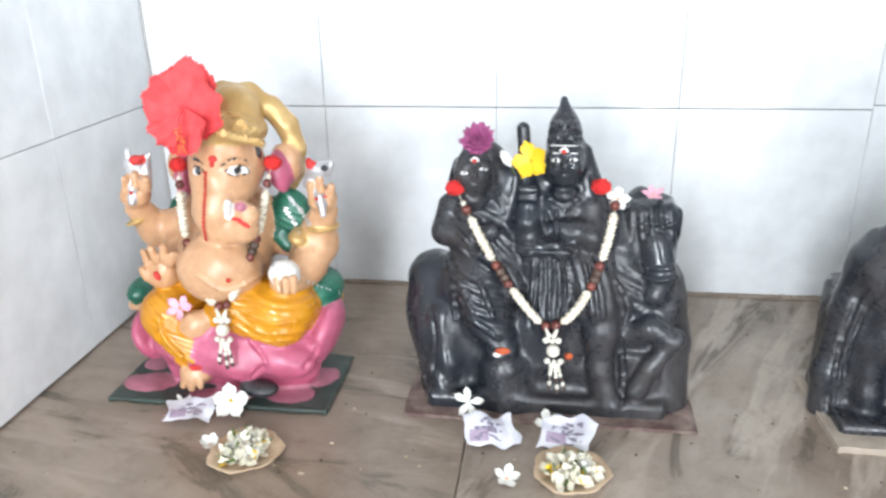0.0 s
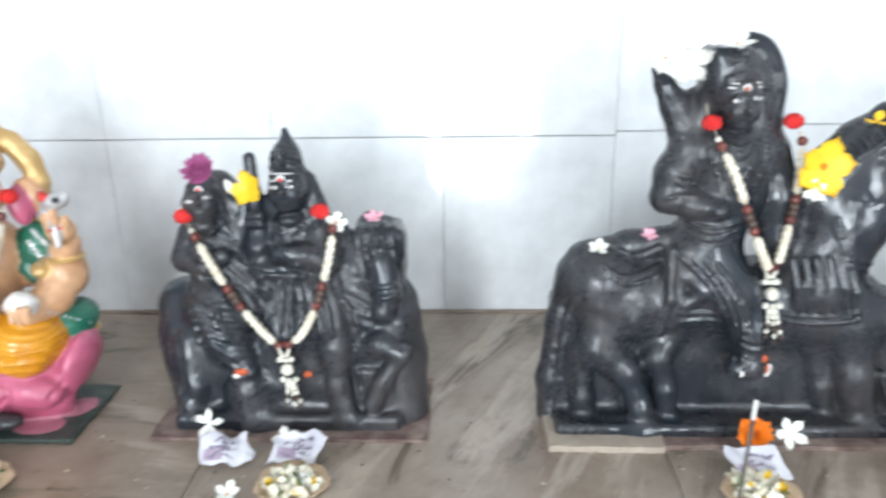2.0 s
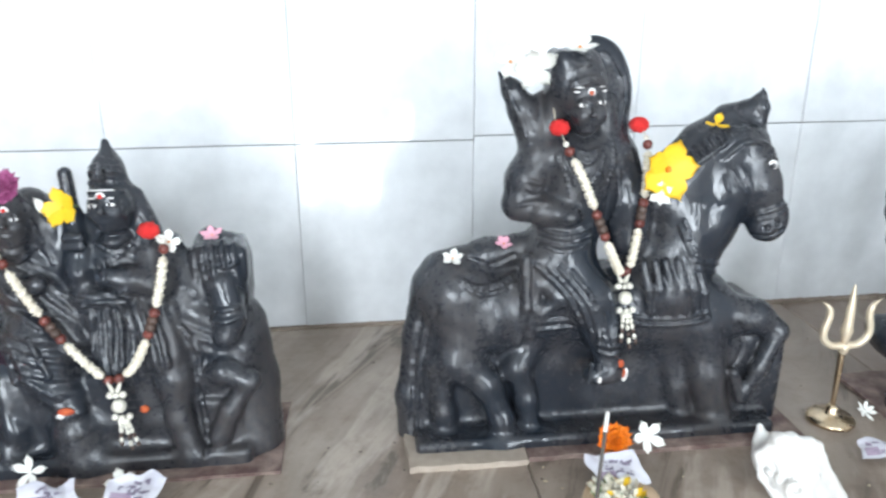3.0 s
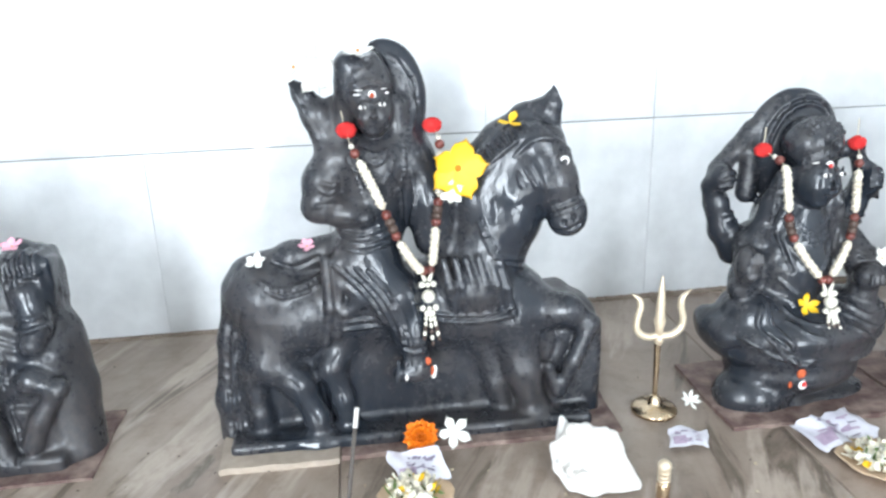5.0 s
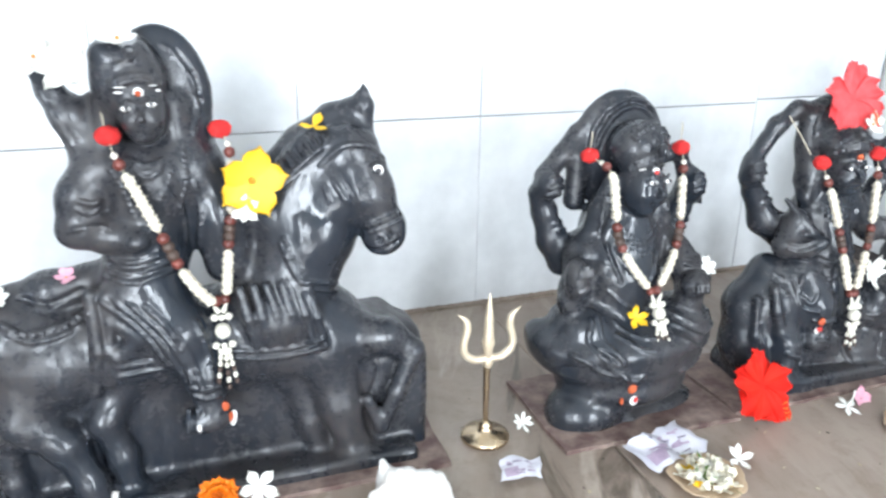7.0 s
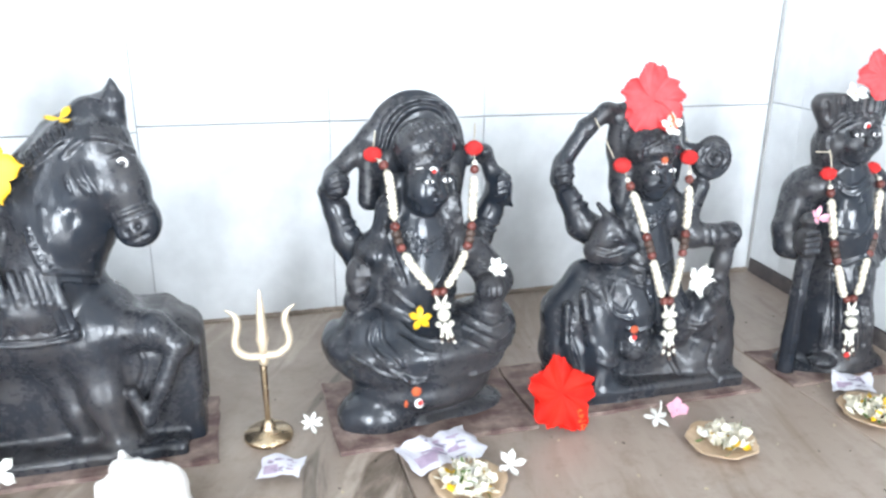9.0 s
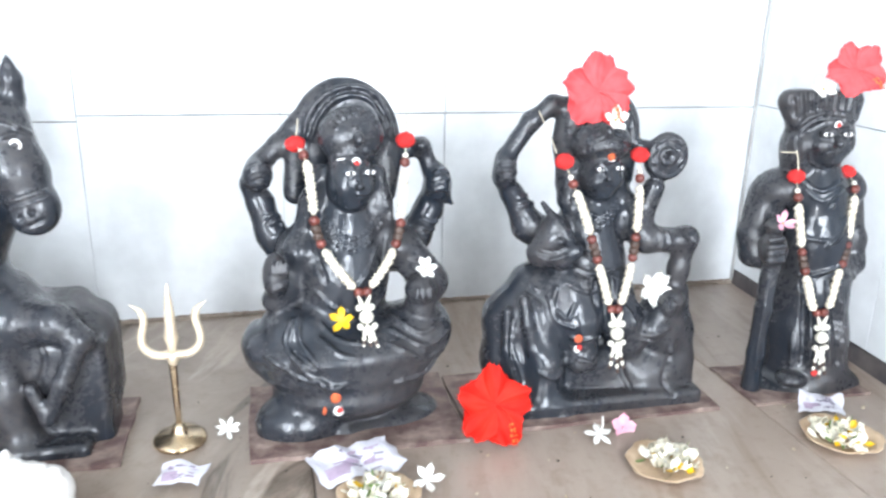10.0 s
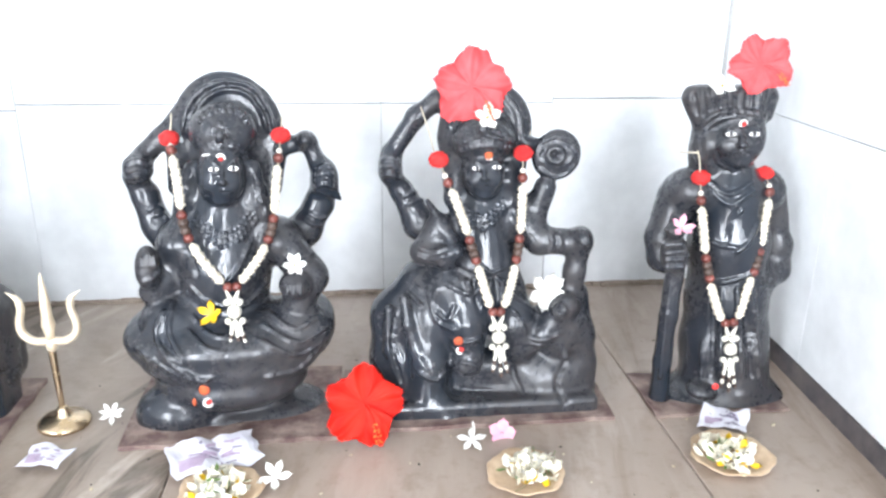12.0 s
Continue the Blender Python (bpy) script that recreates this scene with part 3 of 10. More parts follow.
    s.limb((0.070, 0.055, 0.200), 0.0210, (0.122, 0.045, 0.201), 0.0294, mat=SKIN, k=0.01)
    s.limb((0.122, 0.045, 0.201), 0.0294, (0.146, 0.020, 0.256), 0.0190, mat=SKIN, k=0.01)
    s.ball((0.148, 0.010, 0.277), (0.0194, 0.0200, 0.0179), mat=SKIN)
    s.limb((0.139, -0.003, 0.287), 0.0059, (0.140, -0.008, 0.301), 0.0051, mat=SKIN, k=0.003)
    s.limb((0.153, -0.008, 0.294), 0.0058, (0.153, -0.010, 0.307), 0.0051, mat=SKIN, k=0.003)
    s.limb((0.163, -0.003, 0.287), 0.0059, (0.167, -0.008, 0.300), 0.0051, mat=SKIN, k=0.003)
    s.ball((0.143, 0.025, 0.234), (0.0223, 0.0240, 0.0046), mat=GOLD, k=0.002)
    s.ball((-0.122, 0.020, 0.237), (0.0206, 0.0210, 0.0048), mat=GOLD, turn=20, k=0.002)
    s.limb((0.156, -0.015, 0.264), 0.0044, (0.145, 0.000, 0.305), 0.0066, mat=SILVER, k=0.004)
    s.limb((0.145, 0.000, 0.305), 0.0066, (0.137, 0.000, 0.333), 0.0036, mat=SILVER, k=0.004)
    s.ball((0.156, 0.000, 0.320), (0.0145, 0.0130, 0.0095), mat=SILVER, k=0.004)
    s.limb((0.134, 0.000, 0.301), 0.0073, (0.147, 0.000, 0.320), 0.0102, mat=SILVER, k=0.004)
    s.limb((0.147, 0.000, 0.320), 0.0102, (0.166, 0.000, 0.327), 0.0058, mat=SILVER, k=0.004)
    s.ball((0.162, -0.014, 0.326), (0.0043, 0.0040, 0.0036), mat=BLACK, k=0.001)
    s.ball((0.141, -0.006, 0.329), (0.0058, 0.0060, 0.0058), mat=RED, k=0.002)
    s.limb((0.127, 0.035, 0.205), 0.0299, (0.120, 0.010, 0.181), 0.0248, mat=SKIN, k=0.01)
    s.limb((0.120, 0.010, 0.181), 0.0248, (0.108, -0.020, 0.175), 0.0197, mat=SKIN, k=0.01)
    s.ball((0.103, -0.032, 0.173), (0.0225, 0.0180, 0.0150), mat=SKIN, k=0.006)
    s.ball((0.105, -0.042, 0.191), (0.0207, 0.0200, 0.0177), mat=WHITE, k=0.003)
    s.limb((0.101, -0.058, 0.189), 0.0058, (0.104, -0.062, 0.175), 0.0051, mat=SKIN, k=0.002)
    s.limb((0.113, -0.062, 0.190), 0.0058, (0.114, -0.065, 0.174), 0.0051, mat=SKIN, k=0.002)
    s.limb((0.124, -0.062, 0.192), 0.0058, (0.124, -0.064, 0.176), 0.0051, mat=SKIN, k=0.002)
    s.ball((0.087, 0.045, 0.240), (0.0299, 0.0220, 0.0409), mat=GREEN, turn=-20, fold=(60,0.009,0.0006))
    s.limb((0.079, 0.035, 0.216), 0.0142, (0.087, 0.030, 0.204), 0.0094, mat=GREEN)
    s.ball((0.110, 0.015, 0.220), (0.0154, 0.0200, 0.0115), mat=GOLD, turn=-20, k=0.003)
    s.ball((-0.081, 0.055, 0.233), (0.0114, 0.0200, 0.0276), mat=GREEN)
    s.dab((-0.081, -0.030, 0.174), (0.0046, 0.0030, 0.0069), (-0.477, 0.800, -0.364), mat=RED, turn=20)
    s.dab((0.026, -0.040, 0.176), (0.0030, 0.0030, 0.0030), (-0.400, 0.833, -0.382), mat=RED)
    s.dab((-0.029, -0.060, 0.051), (0.0093, 0.0030, 0.0047), (-0.428, 0.769, -0.475), mat=RED)
    s.dab((0.145, -0.005, 0.282), (0.0022, 0.0030, 0.0022), (-0.300, 0.908, -0.293), mat=RED)
    s.dab((0.157, -0.005, 0.285), (0.0022, 0.0030, 0.0022), (-0.289, 0.912, -0.291), mat=RED)
    s.dab((-0.110, -0.010, 0.285), (0.0023, 0.0030, 0.0023), (-0.506, 0.821, -0.264), mat=RED)
    s.dab((0.020, -0.027, 0.338), (0.0057, 0.0030, 0.0050), (-0.421, 0.876, -0.234), mat=RED)
    s.dab((0.018, -0.027, 0.331), (0.0029, 0.0030, 0.0036), (-0.422, 0.874, -0.241), mat=RED)
    s.trace([(0.053, -0.055, 0.330), (0.064, -0.055, 0.332), (0.074, -0.055, 0.331)], (-0.39, 0.88, -0.25), 0.0035, mat=WHITE)
    s.trace([(0.064, -0.060, 0.333), (0.067, -0.060, 0.334)], (-0.39, 0.88, -0.25), 0.0035, mat=BLACK)
    s.dab((-0.002, -0.027, 0.322), (0.0072, 0.0030, 0.0058), (-0.437, 0.865, -0.248), mat=WHITE, turn=12)
    s.dab((-0.000, -0.029, 0.323), (0.0043, 0.0030, 0.0058), (-0.436, 0.865, -0.247), mat=BLACK)
    s.trace([(0.047, -0.055, 0.330), (0.055, -0.055, 0.335), (0.064, -0.055, 0.338), (0.073, -0.055, 0.335), (0.078, -0.055, 0.329)], (-0.39, 0.88, -0.25), 0.0015, mat=BLACK)
    s.trace([(0.050, -0.055, 0.327), (0.061, -0.055, 0.325), (0.075, -0.055, 0.327)], (-0.39, 0.88, -0.26), 0.0013, mat=BLACK)
    s.trace([(0.042, -0.055, 0.335), (0.052, -0.055, 0.343), (0.064, -0.055, 0.346), (0.077, -0.055, 0.343)], (-0.40, 0.88, -0.24), 0.0015, mat=BLACK)
    s.trace([(0.014, -0.040, 0.332), (0.009, -0.040, 0.337), (0.002, -0.040, 0.341)], (-0.43, 0.87, -0.24), 0.0017, mat=BLACK)
    s.trace([(0.013, -0.040, 0.324), (0.008, -0.040, 0.329), (0.001, -0.040, 0.331)], (-0.43, 0.87, -0.25), 0.0011, mat=BLACK)
    s.ball((0.064, -0.065, 0.028), (0.0262, 0.0160, 0.0108), mat=BLACK, k=0.003)
    s.ball((0.047, -0.065, 0.032), (0.0108, 0.0120, 0.0069), mat=BLACK, k=0.003)
    trunk = [(0.024, 0.329), (0.021, 0.306), (0.016, 0.284), (0.012, 0.259), (0.013, 0.237)]
    for (x0, z0), (x1, z1) in zip(trunk, trunk[1:]):
        for i in range(5):
            x, z = x0 + (x1 - x0) * i / 5, z0 + (z1 - z0) * i / 5
            s.dab((x, -0.060, z), (0.0009, 0.0022, 0.0030), (-0.42, 0.86, -0.29), mat=RED)
            for lean in (-1, 1):
                s.dab((x + lean * 0.0016, -0.060, z + 0.0008), (0.0018, 0.0022, 0.0006), (-0.42, 0.86, -0.29), mat=RED, turn=lean * 35)
    s.studs([(0.002, -0.030, 0.366), (0.040, -0.030, 0.376), (0.085, -0.030, 0.365)], (-0.41, 0.89, -0.21), 12, 0.0028, mat=GOLD)
    s.studs([(0.008, -0.020, 0.377), (0.045, -0.020, 0.388), (0.078, -0.020, 0.376)], (-0.40, 0.89, -0.20), 8, 0.0036, mat=GOLD)
    s.trace([(0.005, -0.020, 0.386), (0.046, -0.020, 0.397), (0.079, -0.020, 0.385)], (-0.40, 0.90, -0.19), 0.0021, mat=GOLD)
    s.trace([(0.019, -0.020, 0.377), (0.030, -0.020, 0.386), (0.039, -0.020, 0.378)], (-0.41, 0.89, -0.19), 0.0021, mat=GOLD)
    s.trace([(0.049, -0.020, 0.379), (0.060, -0.020, 0.388), (0.068, -0.020, 0.378)], (-0.39, 0.90, -0.20), 0.0021, mat=GOLD)
    s.trace([(0.027, -0.030, 0.118), (0.065, -0.030, 0.094), (0.122, -0.030, 0.102)], (-0.35, 0.83, -0.44), 0.0015, mat=ORANGE)
    s.trace([(0.025, -0.030, 0.104), (0.064, -0.030, 0.083), (0.113, -0.030, 0.088)], (-0.35, 0.82, -0.45), 0.0016, mat=ORANGE)
    s.trace([(0.029, -0.030, 0.131), (0.071, -0.030, 0.110), (0.130, -0.030, 0.119)], (-0.35, 0.83, -0.43), 0.0015, mat=ORANGE)
    s.trace([(-0.089, -0.030, 0.112), (-0.080, -0.030, 0.068), (-0.050, -0.030, 0.043)], (-0.45, 0.77, -0.44), 0.0032, mat=ORANGE)
    s.trace([(-0.096, -0.030, 0.125), (-0.090, -0.030, 0.086), (-0.065, -0.030, 0.051)], (-0.46, 0.77, -0.43), 0.0031, mat=ORANGE)
    s.trace([(0.044, -0.040, 0.090), (0.064, -0.040, 0.056), (0.045, -0.040, 0.032)], (-0.36, 0.80, -0.48), 0.0031, cut=True)
    s.trace([(0.125, -0.040, 0.103), (0.139, -0.040, 0.078), (0.121, -0.040, 0.050)], (-0.30, 0.83, -0.47), 0.0030, cut=True)
    s.trace([(-0.093, -0.040, 0.108), (-0.084, -0.040, 0.065), (-0.054, -0.040, 0.039)], (-0.46, 0.77, -0.45), 0.0031, cut=True)
    s.trace([(0.051, -0.070, 0.274), (0.062, -0.070, 0.272), (0.075, -0.070, 0.264)], (-0.39, 0.86, -0.31), 0.0009, mat=RED)
    s.trace([(0.029, -0.060, 0.242), (0.038, -0.060, 0.233), (0.057, -0.060, 0.237)], (-0.40, 0.85, -0.34), 0.0014, cut=True)
    s.trace([(-0.020, -0.040, 0.184), (0.021, -0.040, 0.161), (0.075, -0.040, 0.188)], (-0.40, 0.83, -0.38), 0.0023, mat=SKIN)
    s.studs([(0.095, 0.030, 0.271), (0.108, 0.030, 0.254), (0.119, 0.030, 0.235)], (-0.32, 0.90, -0.31), 9, 0.0015, mat=SILVER)
    s.studs([(0.088, 0.030, 0.253), (0.097, 0.030, 0.237), (0.104, 0.030, 0.221)], (-0.33, 0.89, -0.32), 7, 0.0015, mat=SILVER)
    s.studs([(0.111, 0.030, 0.146), (0.135, 0.030, 0.137), (0.155, 0.030, 0.131)], (-0.29, 0.87, -0.40), 8, 0.0016, mat=SILVER)
    s.limb((-0.041, -0.000, 0.281), 0.0061, (-0.042, -0.015, 0.265), 0.0038, mat=WHITE, k=0.003)
    return tagged(s.skin("elephant_headed_statue", (-0.355, 0.9, 0), PAINTS), "painted elephant-headed seated statue in peach, orange and pink enamel", "statue", "row of statues")


def carve_couple_on_horse_statue():
    s = Carving((-0.2, -0.09, 0), (0.23, 0.12, 0.44), 0.0019)
    s.block((0.013, 0.010, 0.010), (0.157, 0.056, 0.015), 0.008, mat=0, k=0.01)
    s.block((0.015, 0.038, 0.05), (0.160, 0.055, 0.09), 0.04, mat=0, k=0.015)
    s.block((0.007, 0.055, 0.062), (0.1573, 0.0550, 0.0888), 0.030, mat=0, k=0.012)
    s.block((0.040, 0.020, 0.029), (0.0709, 0.0400, 0.0473), 0.030, mat=0, k=0.015)
    s.block((0.148, 0.030, 0.083), (0.0385, 0.0500, 0.0923), 0.030, mat=0, k=0.012)
    s.limb((-0.142, 0.045, 0.156), 0.0395, (-0.131, 0.030, 0.085), 0.0431, mat=0, k=0.015)
    s.limb((-0.131, 0.030, 0.085), 0.0431, (-0.122, 0.010, -0.004), 0.0371, mat=0, k=0.015)
    s.limb((-0.095, 0.030, 0.156), 0.0464, (-0.062, 0.005, 0.119), 0.0367, mat=0, k=0.012)
    s.ball((-0.166, 0.050, 0.109), (0.0210, 0.0400, 0.0485), mat=0)
    s.limb((-0.127, 0.000, 0.118), 0.0184, (-0.120, -0.015, 0.057), 0.0155, mat=0, k=0.01)
    s.limb((-0.120, -0.015, 0.057), 0.0155, (-0.124, -0.025, -0.002), 0.0141, mat=0, k=0.01)
    s.limb((-0.137, -0.020, 0.050), 0.0077, (-0.120, -0.035, 0.016), 0.0092, mat=0)
    s.limb((0.070, 0.000, 0.177), 0.0336, (0.081, -0.020, 0.122), 0.0234, mat=0, k=0.01)
    s.limb((0.081, -0.020, 0.122), 0.0234, (0.083, -0.028, 0.068), 0.0148, mat=0, k=0.01)
    s.limb((0.083, -0.028, 0.068), 0.0148, (0.095, -0.032, 0.016), 0.0180, mat=0, k=0.01)
    s.limb((0.062, 0.005, 0.198), 0.0350, (0.074, -0.015, 0.152), 0.0276, mat=0, fold=(10,0.012,0.001))
    s.limb((0.158, 0.040, 0.163), 0.0332, (0.168, 0.025, 0.087), 0.0336, mat=0, k=0.015)
    s.limb((0.168, 0.025, 0.087), 0.0336, (0.167, 0.010, 0.007), 0.0387, mat=0, k=0.015)
    s.block((0.142, 0.040, 0.223), (0.0340, 0.0350, 0.0576), 0.018, mat=0, k=0.01, fold=(0,0.014,0.0012))
    s.limb((0.133, 0.050, 0.266), 0.0265, (0.155, 0.050, 0.270), 0.0132, mat=0)
    s.limb((0.145, 0.010, 0.230), 0.0215, (0.154, -0.005, 0.189), 0.0186, mat=0)
    s.limb((0.154, -0.005, 0.189), 0.0186, (0.148, -0.010, 0.169), 0.0172, mat=0)
    s.limb((0.117, -0.010, 0.111), 0.0177, (0.143, -0.022, 0.126), 0.0159, mat=0, k=0.008)
    s.limb((0.143, -0.022, 0.126), 0.0159, (0.173, -0.028, 0.113), 0.0129, mat=0, k=0.008)
    s.limb((0.175, -0.028, 0.115), 0.0115, (0.146, -0.030, 0.073), 0.0124, mat=0, k=0.008)
    s.limb((0.146, -0.030, 0.073), 0.0124, (0.131, -0.030, 0.039), 0.0148, mat=0, k=0.008)
    s.block((0.135, -0.015, 0.055), (0.0254, 0.0120, 0.0329), 0.006, mat=0, k=0.006)
    s.ball((0.108, 0.010, 0.158), (0.0444, 0.0300, 0.0517), mat=0, fold=(60,0.016,0.0012))
    s.limb((0.022, 0.035, 0.268), 0.0397, (0.013, 0.030, 0.202), 0.0420, mat=0, k=0.014, fold=(50,0.016,0.001))
    s.ball((0.009, 0.000, 0.226), (0.0391, 0.0280, 0.0072), mat=0, k=0.003)
    s.ball((0.009, 0.005, 0.235), (0.0362, 0.0260, 0.0051), mat=0, k=0.003)
    s.limb((0.006, 0.015, 0.192), 0.0327, (0.024, 0.005, 0.140), 0.0420, mat=0, fold=(5,0.011,0.0016))
    s.block((0.015, 0.005, 0.089), (0.0458, 0.0300, 0.0458), 0.020, mat=0, k=0.012)
    s.ball((0.027, 0.010, 0.330), (0.0231, 0.0320, 0.0294), mat=0, k=0.01)
    s.limb((0.027, 0.018, 0.358), 0.0230, (0.026, 0.020, 0.377), 0.0188, mat=0, k=0.005)
    s.limb((0.026, 0.020, 0.377), 0.0188, (0.026, 0.025, 0.388), 0.0104, mat=0, k=0.005)
    s.limb((0.026, 0.025, 0.388), 0.0104, (0.024, 0.030, 0.406), 0.0042, mat=0, k=0.005)
    s.limb((0.050, 0.025, 0.342), 0.0120, (0.059, 0.025, 0.298), 0.0186, mat=0, k=0.01)
    s.limb((0.004, 0.025, 0.327), 0.0086, (0.001, 0.025, 0.289), 0.0159, mat=0, k=0.01)
    s.ball((0.029, 0.005, 0.295), (0.0170, 0.0200, 0.0099), mat=0, k=0.008)
    s.limb((0.065, 0.020, 0.268), 0.0259, (0.072, 0.000, 0.239), 0.0200, mat=0, k=0.01)
    s.limb((0.072, 0.000, 0.239), 0.0200, (0.041, -0.015, 0.250), 0.0141, mat=0, k=0.01)
    s.limb((0.041, -0.015, 0.250), 0.0141, (0.020, -0.022, 0.257), 0.0112, mat=0, k=0.01)
    s.ball((0.084, 0.030, 0.282), (0.0130, 0.0200, 0.0101), mat=0)
    s.limb((0.088, 0.030, 0.260), 0.0175, (0.101, 0.020, 0.217), 0.0219, mat=0, k=0.014)
    s.limb((0.101, 0.020, 0.217), 0.0219, (0.101, 0.020, 0.169), 0.0298, mat=0, k=0.014)
    s.limb((-0.025, 0.025, 0.371), 0.0078, (-0.021, 0.020, 0.320), 0.0093, mat=0, k=0.008)
    s.limb((-0.021, 0.020, 0.320), 0.0093, (-0.017, 0.010, 0.286), 0.0129, mat=0, k=0.008)
    s.limb((-0.017, 0.010, 0.286), 0.0129, (-0.018, 0.000, 0.259), 0.0143, mat=0, k=0.008)
    s.limb((-0.025, -0.005, 0.301), 0.0056, (-0.008, -0.007, 0.302), 0.0056, mat=0, k=0.003)
    s.limb((-0.025, -0.005, 0.290), 0.0056, (-0.008, -0.007, 0.291), 0.0056, mat=0, k=0.003)
    s.limb((-0.015, 0.005, 0.254), 0.0173, (-0.007, 0.010, 0.209), 0.0251, mat=0, k=0.012)
    s.ball((-0.085, 0.010, 0.317), (0.0243, 0.0320, 0.0286), mat=0, k=0.01)
    s.limb((-0.071, 0.030, 0.328), 0.0261, (-0.055, 0.035, 0.300), 0.0264, mat=0, k=0.014)
    s.limb((-0.055, 0.035, 0.300), 0.0264, (-0.039, 0.035, 0.246), 0.0314, mat=0, k=0.014)
    s.limb((-0.104, 0.025, 0.325), 0.0102, (-0.110, 0.025, 0.294), 0.0118, mat=0)
    s.ball((-0.086, 0.005, 0.287), (0.0158, 0.0200, 0.0101), mat=0, k=0.008)
    s.limb((-0.083, 0.030, 0.255), 0.0358, (-0.079, 0.025, 0.200), 0.0409, mat=0, k=0.014, fold=(60,0.014,0.0012))
    s.limb((-0.117, 0.030, 0.265), 0.0194, (-0.123, 0.015, 0.236), 0.0179, mat=0, k=0.008)
    s.limb((-0.123, 0.015, 0.236), 0.0179, (-0.091, -0.005, 0.232), 0.0131, mat=0, k=0.008)
    s.limb((-0.091, -0.005, 0.232), 0.0131, (-0.061, -0.015, 0.248), 0.0107, mat=0, k=0.008)
    s.limb((-0.052, 0.010, 0.223), 0.0251, (-0.039, 0.005, 0.170), 0.0284, mat=0, fold=(40,0.014,0.0012))
    s.limb((-0.077, 0.000, 0.178), 0.0388, (-0.068, -0.010, 0.138), 0.0329, mat=0, fold=(70,0.016,0.0014))
    s.limb((-0.068, -0.010, 0.138), 0.0329, (-0.048, -0.020, 0.098), 0.0240, mat=0, fold=(70,0.016,0.0014))
    s.ball((-0.042, -0.032, 0.087), (0.0179, 0.0140, 0.0074), mat=0, turn=15)
    s.limb((-0.044, -0.020, 0.056), 0.0305, (-0.036, -0.015, 0.009), 0.0389, mat=0, k=0.015)
    s.ball((-0.086, 0.010, 0.321), (0.0229, 0.0320, 0.0309), k=0.006)
    s.ball((-0.084, -0.002, 0.300), (0.0091, 0.0140, 0.0052), k=0.006)
    s.ball((-0.093, -0.009, 0.318), (0.0081, 0.0110, 0.0082), k=0.008)
    s.ball((-0.094, -0.021, 0.326), (0.0060, 0.0060, 0.0039), k=0.004, cut=True)
    s.ball((-0.095, -0.015, 0.324), (0.0047, 0.0060, 0.0027), k=0.003)
    s.limb((-0.085, -0.019, 0.337), 0.0011, (-0.094, -0.017, 0.332), 0.0012, k=0.003)
    s.limb((-0.094, -0.017, 0.332), 0.0012, (-0.101, -0.010, 0.327), 0.0008, k=0.003)
    s.dab((-0.092, -0.042, 0.331), (0.0048, 0.0030, 0.0024), (-0.11, 0.96, -0.27), mat=WHITE)
    s.dab((-0.091, -0.046, 0.333), (0.0018, 0.0030, 0.0024), (-0.11, 0.96, -0.27), mat=BLACK)
    s.trace([(-0.097, -0.042, 0.331), (-0.092, -0.042, 0.335), (-0.086, -0.042, 0.331)], (-0.11, 0.96, -0.26), 0.0008)
    s.ball((-0.074, -0.009, 0.318), (0.0081, 0.0110, 0.0082), k=0.008)
    s.ball((-0.070, -0.021, 0.330), (0.0060, 0.0060, 0.0039), k=0.004, cut=True)
    s.ball((-0.071, -0.015, 0.329), (0.0047, 0.0060, 0.0027), k=0.003)
    s.limb((-0.080, -0.019, 0.338), 0.0011, (-0.071, -0.017, 0.336), 0.0012, k=0.003)
    s.limb((-0.071, -0.017, 0.336), 0.0012, (-0.065, -0.010, 0.332), 0.0008, k=0.003)
    s.dab((-0.069, -0.042, 0.336), (0.0047, 0.0030, 0.0024), (-0.08, 0.96, -0.26), mat=WHITE)
    s.dab((-0.068, -0.046, 0.337), (0.0018, 0.0030, 0.0024), (-0.08, 0.96, -0.26), mat=BLACK)
    s.trace([(-0.074, -0.042, 0.336), (-0.069, -0.042, 0.339), (-0.063, -0.042, 0.336)], (-0.09, 0.96, -0.26), 0.0008)
    s.limb((-0.082, -0.018, 0.335), 0.0018, (-0.081, -0.029, 0.325), 0.0031, k=0.004)
    s.ball((-0.082, -0.023, 0.322), (0.0049, 0.0070, 0.0018), k=0.003)
    s.limb((-0.089, -0.013, 0.312), 0.0009, (-0.082, -0.020, 0.315), 0.0016, k=0.002)
    s.limb((-0.082, -0.020, 0.315), 0.0016, (-0.077, -0.013, 0.312), 0.0009, k=0.002)
    s.limb((-0.087, -0.013, 0.309), 0.0011, (-0.079, -0.013, 0.309), 0.0011, k=0.002)
    s.trace([(-0.085, -0.042, 0.319), (-0.075, -0.042, 0.319)], (-0.09, 0.96, -0.28), 0.0008, cut=True)
    s.dab((-0.079, -0.042, 0.346), (0.0054, 0.0030, 0.0054), (-0.10, 0.96, -0.25), mat=WHITE)
    s.dab((-0.079, -0.046, 0.347), (0.0031, 0.0030, 0.0031), (-0.10, 0.96, -0.25), mat=RED)
    s.ball((0.027, 0.008, 0.335), (0.0251, 0.0320, 0.0302), k=0.006)
    s.ball((0.028, -0.004, 0.314), (0.0100, 0.0140, 0.0051), k=0.006)
    s.ball((0.017, -0.011, 0.332), (0.0089, 0.0110, 0.0080), k=0.008)
    s.ball((0.016, -0.023, 0.344), (0.0066, 0.0060, 0.0038), k=0.004, cut=True)
    s.ball((0.016, -0.017, 0.342), (0.0051, 0.0060, 0.0026), k=0.003)
